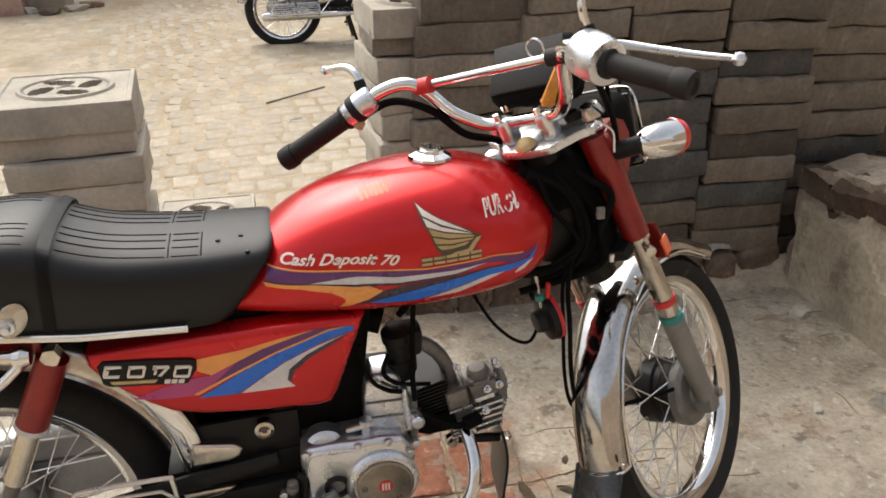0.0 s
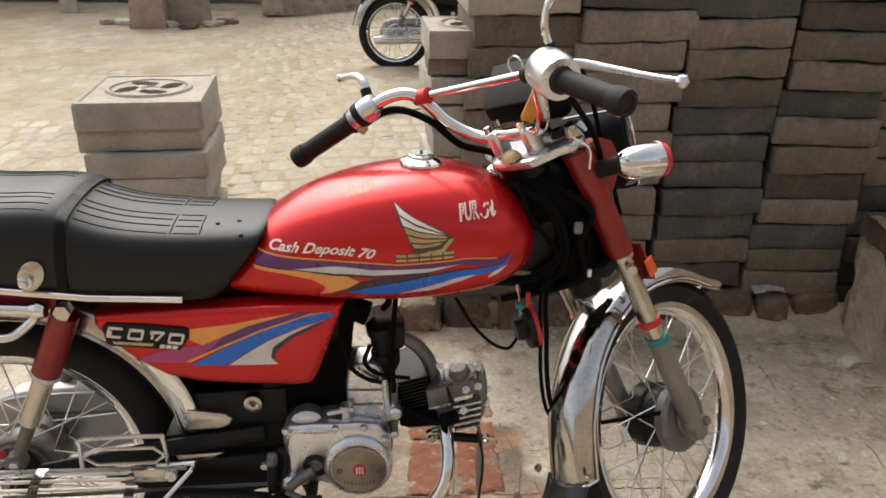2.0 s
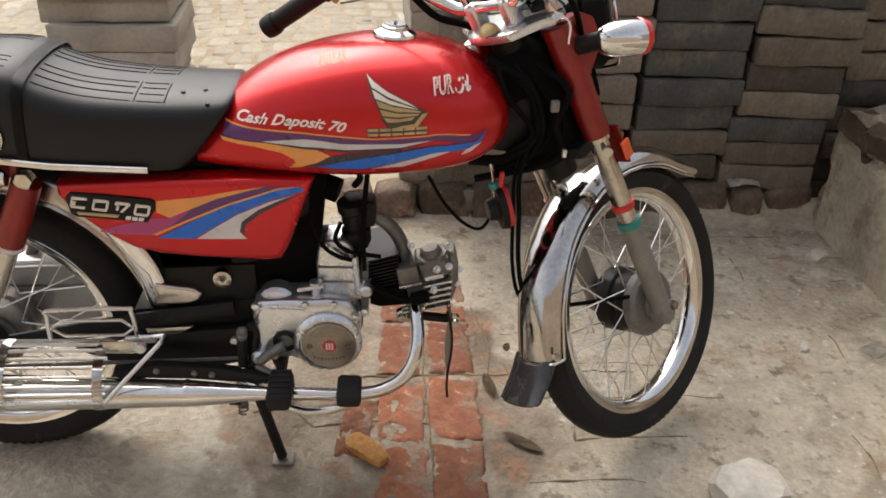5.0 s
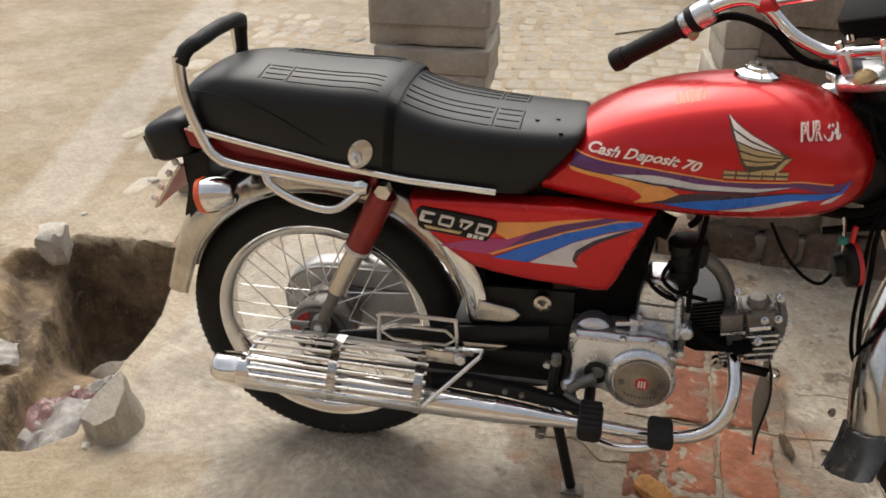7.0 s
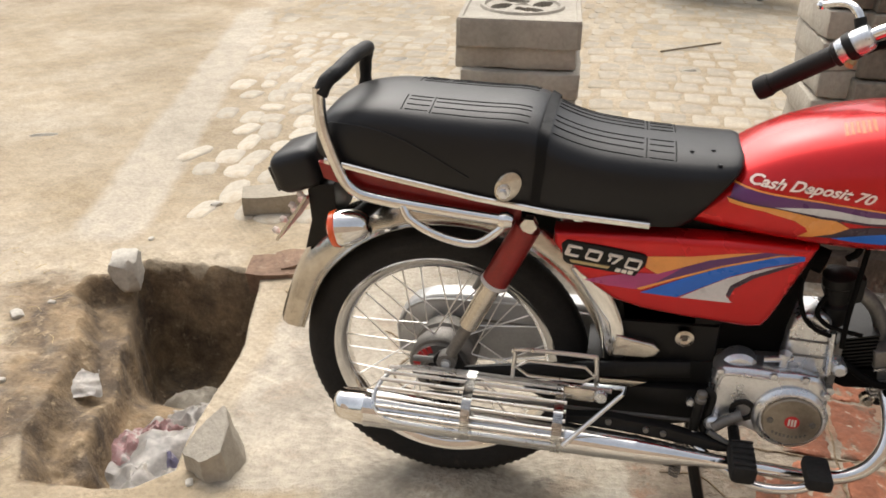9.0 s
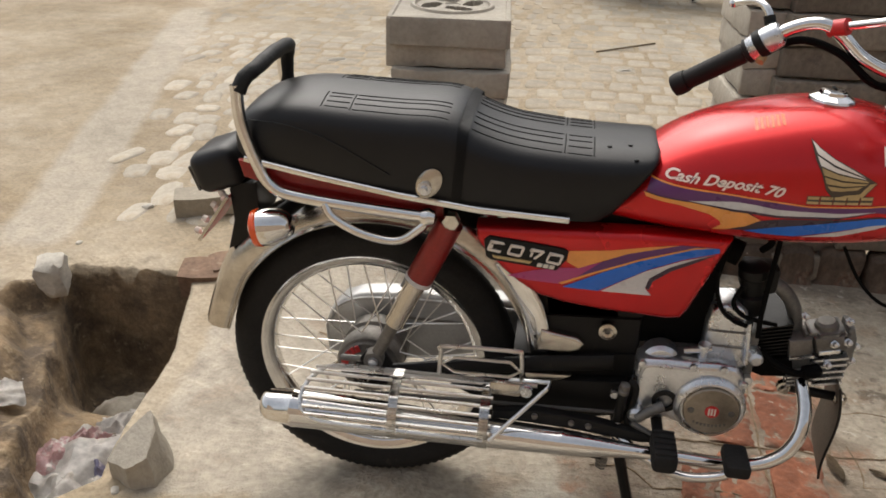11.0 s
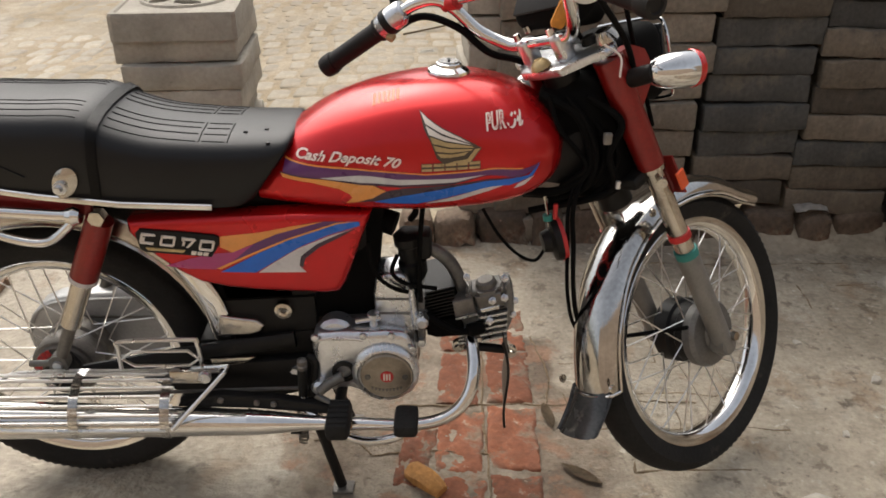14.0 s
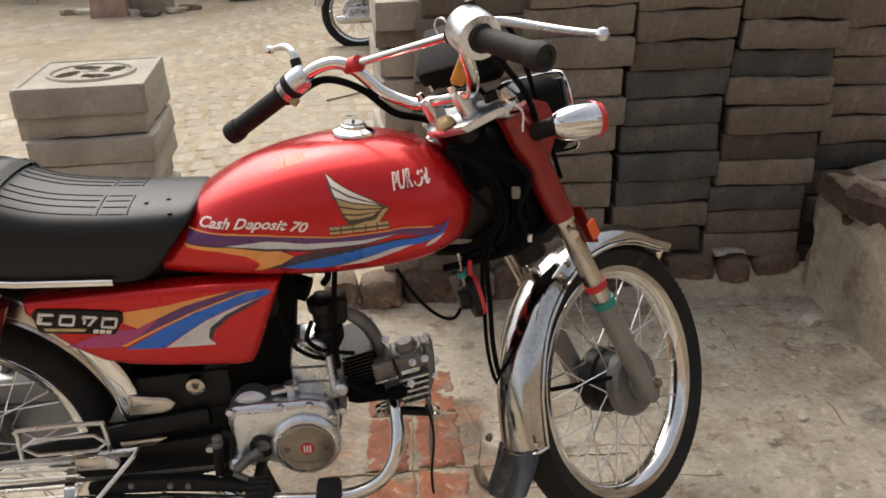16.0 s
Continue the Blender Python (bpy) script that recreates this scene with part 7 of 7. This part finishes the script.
# ---------------------------------------------------------------- bricks showing through the worn cement
patch = thing("brick_patch", "worn red bricks showing through the cement floor", "bricks", kind="structure")
for k, (x, y, w, d, turn) in enumerate(((0.852, 0.055, 0.215, 0.122, 88), (0.738, 0.045, 0.215, 0.112, 86), (0.855, 0.272, 0.21, 0.118, 89), (0.738, 0.266, 0.21, 0.11, 86), (0.645, -0.01, 0.19, 0.085, 84), (0.848, -0.162, 0.21, 0.118, 88), (0.735, -0.170, 0.21, 0.11, 85), (0.86, 0.475, 0.20, 0.11, 88), (0.74, 0.470, 0.20, 0.11, 87))):
    b = bmesh.new()
    rows_ = []
    for v in range(19):
        line = []
        for u in range(35):
            p, q = u / 34 - 0.5, v / 18 - 0.5
            rim = min(0.5 - abs(p), (0.5 - abs(q)) * d / w)
            h = 0.0075 * noise.noise(Vector((p * 5 * w / 0.2 + k * 5, q * 3 + k, 2))) + 0.0045 * noise.noise(Vector((p * 17 + k, q * 9, 2))) + 0.003 * noise.noise(Vector((p * 45 + k, q * 23, 4))) + 0.0012
            worn = 0.055 + 0.075 * noise.noise(Vector((p * 4 + k * 3, q * 4, 7))) + 0.03 * noise.noise(Vector((p * 13 + k, q * 8, 5)))
            h -= 0.011 * max(0.0, 1.0 - rim / max(0.012, worn))
            line.append(b.verts.new((p * w, q * d, min(0.0035, h) - (0.006 if rim < 0.001 else 0.0) - (0.02 if rim < 1e-6 else 0))))
        rows_.append(line)
    for v in range(18):
        for u in range(34):
            b.faces.new((rows_[v][u], rows_[v][u + 1], rows_[v + 1][u + 1], rows_[v + 1][u]))
    ob = part("brick", b, M["brick"], patch, smooth=60)
    ob.matrix_basis = pose(x, y, 0.003, 0, 0, turn)

# cracks between the cement patches
cracks = thing("floor_cracks", "thin dark cracks in the cement floor", "cracks", kind="structure")
for k, pts in enumerate(([(0.80, -0.22), (0.795, -0.02), (0.79, 0.15), (0.795, 0.34), (0.80, 0.52)], [(0.60, 0.165), (0.72, 0.16), (0.86, 0.17), (0.96, 0.165), (1.10, 0.18), (1.28, 0.175)], [(0.55, -0.005), (0.66, 0.01), (0.80, 0.0)], [(0.55, 0.0), (0.50, 0.05), (0.42, 0.04)], [(0.94, 0.17), (0.95, 0.30), (0.92, 0.44)], [(-0.3, 0.5), (-0.2, 0.42), (-0.22, 0.30), (-0.1, 0.2)])):
    path = spline([(x, y, 0) for x, y in pts], 10)
    path = [(v.x + 0.006 * noise.noise(Vector((v.x * 40, v.y * 40, k))), v.y + 0.006 * noise.noise(Vector((v.x * 40, v.y * 40, k + 9))), ground_height(v.x, v.y) + 0.0012) for v in path]
    part("crack", sweep(path, lambda t: 0.0012 + 0.0022 * abs(noise.noise(Vector((t * 9, k, 0)))), 5, flat=1.5), M["soil"], cracks, smooth=None)


# faint joints of the paving under the cement, broken off here and there
for row in range(11):
    y = -0.42 + 0.125 * row
    for col in range(6):
        x = 0.98 + 0.24 * col + (0.12 if row % 2 else 0.0)
        if x > 2.0:
            continue
        for pts in ([(x, y), (x + 0.12, y + 0.008), (x + 0.24, y)], [(x, y), (x + 0.004, y + 0.06), (x, y + 0.125)]):
            if noise.noise(Vector((pts[1][0] * 2.3, pts[1][1] * 2.3, 11))) + rng.uniform(-0.35, 0.35) < 0.16:
                continue
            path = spline([(u, v, 0) for u, v in pts], 7)
            path = [(v.x + 0.012 * noise.noise(Vector((v.x * 14, v.y * 14, 1))), v.y + 0.012 * noise.noise(Vector((v.x * 14, v.y * 14, 9))), ground_height(v.x, v.y) - 0.0004) for v in path]
            part("crack", sweep(path, lambda t: 0.0006 + 0.0030 * max(0.0, noise.noise(Vector((t * 5 + row, col, 0))) + 0.25), 5, flat=1.6), M["soil"], cracks, smooth=None)


# ---------------------------------------------------------------- loose stones, rubbish, leaves
def rock(name, label, category, at, size, material, seed, turn=0, tilt=0, group=""):
    b = bmesh.new()
    bmesh.ops.create_icosphere(b, subdivisions=3, radius=0.5)
    for v in b.verts:
        c = v.co.copy()
        f = 1 + 0.34 * noise.noise(c * 2.3 + Vector((seed * 4.1, 0, 0))) + 0.10 * noise.noise(c * 7 + Vector((seed, 3, 0)))
        c = Vector([math.copysign(min(abs(t * f), 0.40), t) for t in c])
        v.co = Vector((c.x * size[0], c.y * size[1], c.z * size[2])) * 1.2
    lo = min(v.co.z for v in b.verts)
    for v in b.verts:
        v.co.z -= lo + 0.004
    ob = part(name, b, M[material], smooth=30)
    ob.matrix_basis = pose(*at, tilt, 0, turn)
    return tagged(ob, label, category, group)


rock("stone", "white angular stone lying on the cement", "stone", (1.40, -0.215, 0.0), (0.14, 0.12, 0.06), "stone", 1, 20)
rock("stone", "small pale square stone chip on the cement", "stone", (1.96, 0.70, 0.0), (0.055, 0.045, 0.03), "stone", 2, 25, group="loose chips")
rock("stone", "small pale stone chip on the cement", "stone", (1.73, 0.26, 0.0), (0.03, 0.022, 0.015), "stone", 3, 60, group="loose chips")
rock("stone", "tiny pale stone chip on the cement", "stone", (1.60, 0.42, 0.0), (0.02, 0.018, 0.01), "stone", 4, 10, group="loose chips")
rock("brick_chip", "orange broken chip of brick on the cement", "brick chip", (0.665, -0.085, 0.0), (0.10, 0.046, 0.03), "ostone", 5, -42)
rock("stone", "white stone on the edge of the pit", "stone", (-1.19, 0.675, -0.135), (0.085, 0.10, 0.13), "stone", 6, 12)
for k in range(26):
    x, y = rng.uniform(-1.5, -0.2), rng.uniform(-0.65, 1.3)
    if pit_edge(x, y) < 0.02:
        continue
    if ground_zones(x, y)[0] < 0.5:
        continue
    s = rng.uniform(0.012, 0.04)
    rock("pebble", "small dusty pebble on the sandy ground", "pebble", (x, y, ground_height(x, y)), (s * 1.4, s, s * 0.6), rng.choice(("stone", "paver", "earth")), 30 + k, rng.uniform(0, 360), group="pebbles round the pit")
# angular block at the pit's edge, its sharp corner up
b = bmesh.new()
foot = [(-0.085, -0.02), (-0.02, -0.075), (0.045, -0.07), (0.075, 0.0), (0.05, 0.07), (-0.05, 0.06)]
secs = [[(x * 0.85, y * 0.85, -0.10) for x, y in foot], [(x, y, -0.02) for x, y in foot], [(-0.080, -0.025, 0.055), (-0.02, -0.07, 0.062), (0.035, -0.055, 0.075), (0.045, 0.01, 0.10), (0.030, 0.05, 0.125), (-0.035, 0.045, 0.085)]]
b = loft(secs)
bmesh.ops.subdivide_edges(b, edges=b.edges[:], cuts=4, use_grid_fill=True)
for v in b.verts:
    v.co += 0.006 * noise.noise_vector(v.co * 24) + 0.003 * noise.noise_vector(v.co * 60)
chunk = part("concrete_chunk", b, M["slab_pale"], smooth=25)
chunk.matrix_basis = pose(-0.520, -0.062, -0.080, 4, -4, 10) @ Matrix.Diagonal((0.82, 0.85, 1.08, 1))
tagged(chunk, "angular broken pale concrete chunk at the edge of the pit", "concrete chunk")
b = rough_block((0.20, 0.105, 0.07), 3, 0.006)
ob = part("brick", b, M["paver"], smooth=45)
ob.matrix_basis = pose(-0.95, 1.255, -0.094, 0, 0, 24)
tagged(ob, "single dusty brick lying by the pit", "brick")
# broken brick edge of the pit
for k, (x, y, t, s) in enumerate(((-0.73, 0.82, 8, 1.0), (-0.70, 0.86, 30, 0.6))):
    b = rough_block((0.20, 0.11, 0.075), 11 + k, 0.012)
    ob = part("brick", b, M["brick_old"], smooth=45)
    ob.matrix_basis = pose(x, y, ground_height(x, y + 0.0) - 0.050 if pit_edge(x, y) > 0 else fall(x, y) - 0.10, rng.uniform(-6, 6), rng.uniform(-6, 6), t) @ Matrix.Diagonal((s, 1, 1, 1))
    tagged(ob, "dusty broken brick in the pit's earthen edge", "brick", "bricks in the pit edge")


def sheet(name, label, at, size, material, seed, turn, crumple=0.03, group="rubbish in the pit"):
    """A crumpled bag or wrapper."""
    b = bmesh.new()
    n = 34
    g = []
    for j in range(n + 1):
        row = []
        for i in range(n + 1):
            u, v = i / n - 0.5, j / n - 0.5
            fold = 1 - (noise.noise(Vector((u * 2.2 + seed * 3.3, v * 2.2, seed))) ** 2 + 0.01) ** 0.5 * 1.8
            crease = 1 - abs(noise.noise(Vector((u * 6 + seed, v * 6, seed + 4)))) * 2.0
            tuck = 1 - abs(noise.noise(Vector((u * 13 + seed, v * 13, seed + 8)))) * 2.0
            h = 0.75 * crumple * (0.60 * fold + 0.15 * crease + 0.035 * tuck) - crumple * 1.7 * (u * u + v * v)
            w = 1 + 0.22 * noise.noise(Vector((u * 2, v * 2, seed + 5)))
            row.append(b.verts.new((u * size[0] * w, v * size[1] * w, h)))
        g.append(row)
    for j in range(n):
        for i in range(n):
            b.faces.new((g[j][i], g[j][i + 1], g[j + 1][i + 1], g[j + 1][i]))
    bmesh.ops.solidify(b, geom=b.faces[:], thickness=0.0015)
    ob = part(name, b, M[material], smooth=28)
    ob.matrix_basis = pose(*at, 0, 0, turn)
    return tagged(ob, label, "rubbish", group)


def pit_floor(x, y):
    return ground_height(x, y) - 0.004


for name, label, x, y, size, material, seed, turn, crumple in (
        ("plastic_bag", "crumpled pale plastic bag lying in the pit", -0.80, 0.17, (0.34, 0.30), "rubbish", 1, 20, 0.10),
        ("plastic_bag", "crumpled whitish plastic bag lying in the pit", -0.76, 0.03, (0.26, 0.26), "rubbish", 2, 60, 0.10),
        ("wrapper", "crumpled pinkish printed wrapper lying in the pit", -0.90, 0.14, (0.17, 0.20), "rubbish_red", 3, 15, 0.11),
        ("plastic_bag", "crumpled white plastic sheet lying in the pit", -0.86, 0.05, (0.24, 0.26), "rubbish", 13, 80, 0.10),
        ("wrapper", "creased pale wrapper lying in the pit", -0.78, 0.30, (0.20, 0.18), "rubbish", 14, -20, 0.11),
        ("plastic_bag", "grey plastic sheet lying in the pit", -0.84, 0.42, (0.26, 0.22), "slab_pale", 4, -25, 0.10),
        ("plastic_bag", "small whitish plastic scrap on the pit's ledge", -1.085, 0.22, (0.12, 0.14), "rubbish", 5, 35, 0.04),
        ("wrapper", "creased violet and white printed wrapper lying in the pit", -0.755, 0.135, (0.15, 0.13), "rubbish_blue", 31, 40, 0.13),
        ("wrapper", "crumpled pink and white wrapper lying in the pit", -0.845, 0.215, (0.14, 0.15), "rubbish_red", 33, 10, 0.13),
        ("plastic_bag", "thin whitish plastic bag lying in the pit", -0.70, 0.02, (0.16, 0.20), "rubbish", 35, 70, 0.12),
        ("paper_scrap", "white paper scrap lying in the pit", -0.80, 0.545, (0.13, 0.05), "stone", 6, 5, 0.012)):
    sheet(name, label, (x, y, pit_floor(x, y) - (0.014 if x < -1 else 0)), size, material, seed, turn, crumple)
sheet("plastic_bag", "crumpled bluish plastic scrap on the brick course", (1.82, 0.985, 0.12), (0.10, 0.06), "rubbish", 7, 5, 0.02, "scraps about the street")
sheet("paper_scrap", "pale paper scrap lying on the street", (-1.05, 3.4, fall(-1.05, 3.4) + 0.003), (0.12, 0.08), "stone", 8, 35, 0.015, "scraps about the street")
sheet("paper_scrap", "pale scrap lying on the sandy street", (-2.25, 1.75, fall(-2.25, 1.75) + 0.003), (0.12, 0.04), "stone", 9, 25, 0.01, "scraps about the street")
sheet("paper_scrap", "pale wrapper lying on the pavers", (0.6, 3.2, 0.004), (0.09, 0.05), "stone", 12, 15, 0.01, "scraps about the street")


def leaf(at, length, turn, seed):
    b = bmesh.new()
    n, a0, a1 = 8, [], []
    for k in range(n + 1):
        t = k / n
        w = 0.15 * length * math.sin(math.pi * min(1, t * 0.95 + 0.03)) ** 0.8
        z = 0.006 * abs(noise.noise(Vector((t * 4, seed, 0)))) + 0.002
        a0.append(b.verts.new(((t - 0.5) * length, -w, z + 0.004)))
        a1.append(b.verts.new(((t - 0.5) * length, w, z + 0.003)))
    mid = [b.verts.new(((k / n - 0.5) * length, 0, 0.003)) for k in range(n + 1)]
    for k in range(n):
        b.faces.new((a0[k], mid[k], mid[k + 1], a0[k + 1]))
        b.faces.new((mid[k], a1[k], a1[k + 1], mid[k + 1]))
    bmesh.ops.solidify(b, geom=b.faces[:], thickness=0.001)
    ob = part("dry_leaf", b, M["leaf"], smooth=50)
    ob.matrix_basis = pose(*at, 0, 0, turn)
    return tagged(ob, "dry brown curled leaf on the cement floor", "leaf", "dry leaves")


for x, y, n, t in ((0.935, 0.125, 0.085, 100), (1.03, 0.115, 0.06, -35), (0.985, -0.06, 0.095, -38), (1.28, 0.03, 0.05, 20)):
    leaf((x, y, 0.001), n, t, x * 7)
sheet("paper_scrap", "small white printed wrapper lying on the cement", (1.91, 0.26, 0.002), (0.06, 0.045), "stone", 21, 30, 0.008, "scraps about the street")
rock("stone", "tiny pale stone chip on the cement", "stone", (1.58, 0.07, 0.0), (0.022, 0.014, 0.010), "stone", 23, 70, group="loose chips")
straw = thing("straw", "scattered dry straw on the sandy ground", "straw", kind="stuff")
b = bmesh.new()
for k in range(130):
    x, y = rng.uniform(-1.7, -1.0), rng.uniform(-0.5, 0.75)
    if pit_edge(x, y) < 0.01:
        continue
    a, n = rng.uniform(0, math.pi), rng.uniform(0.02, 0.06)
    z = ground_height(x, y) + 0.004
    sweep([(x, y, z), (x + n * 0.5 * math.cos(a), y + n * 0.5 * math.sin(a), z + 0.006), (x + n * math.cos(a + 0.3), y + n * math.sin(a + 0.3), z)], 0.0008, 4, bm=b, caps=False)
part("stalks", b, M["straw"], straw, smooth=None)
twig = part("twig", sweep(spline([(0.45, 3.55, 0.008), (0.62, 3.68, 0.012), (0.80, 3.85, 0.008)], 5), 0.005, 6), M["leaf"])
tagged(twig, "thin dry twig lying on the pavers", "twig")

# ---------------------------------------------------------------- far side of the street
for name, label, at, size, material, turn in (
        ("stone_post", "squat red painted stone post across the street", (-2.02, 8.05, 0), (0.33, 0.30, 0.95), "post_red", 8),
        ("stone_post", "squat beige stone post across the street", (-1.67, 8.36, 0), (0.37, 0.30, 0.95), "paver", -6),
        ("stone_post", "low pale stump beside the street", (-3.28, 9.22, 0), (0.16, 0.13, 0.6), "stone", 10)):
    b = rough_block(size, at[0], 0.02, 4)
    for v in b.verts:
        v.co.x *= 1.12 - 0.35 * v.co.z
    ob = part(name, b, M[material], smooth=45)
    ob.matrix_basis = pose(at[0], at[1], fall(at[0], at[1]) - 0.005, 0, 0, turn)
    tagged(ob, label, "post", "posts across the street")
for k, (x, y, s) in enumerate(((-2.32, 8.2, 0.22), (-1.58, 7.95, 0.26), (-1.36, 8.1, 0.22), (-1.25, 8.3, 0.24), (-2.52, 8.2, 0.16), (-1.80, 8.05, 0.16))):
    rock("stone", "broken flat stone lying by the posts", "stone", (x, y, fall(x, y) - 0.004), (s, s * 0.7, 0.07), rng.choice(("paver", "brick_dusty", "stone")), 60 + k, rng.uniform(0, 180), group="broken stones by the posts")
b = rough_block((1.9, 0.6, 0.49), 3, 0.02, 5)
ob = part("house_step", b, M["plaster"], smooth=45)
ob.matrix_basis = pose(0.0, 9.15, -0.07, 0, 0, 2)
tagged(ob, "sandy plastered step before the far house", "step", kind="structure")
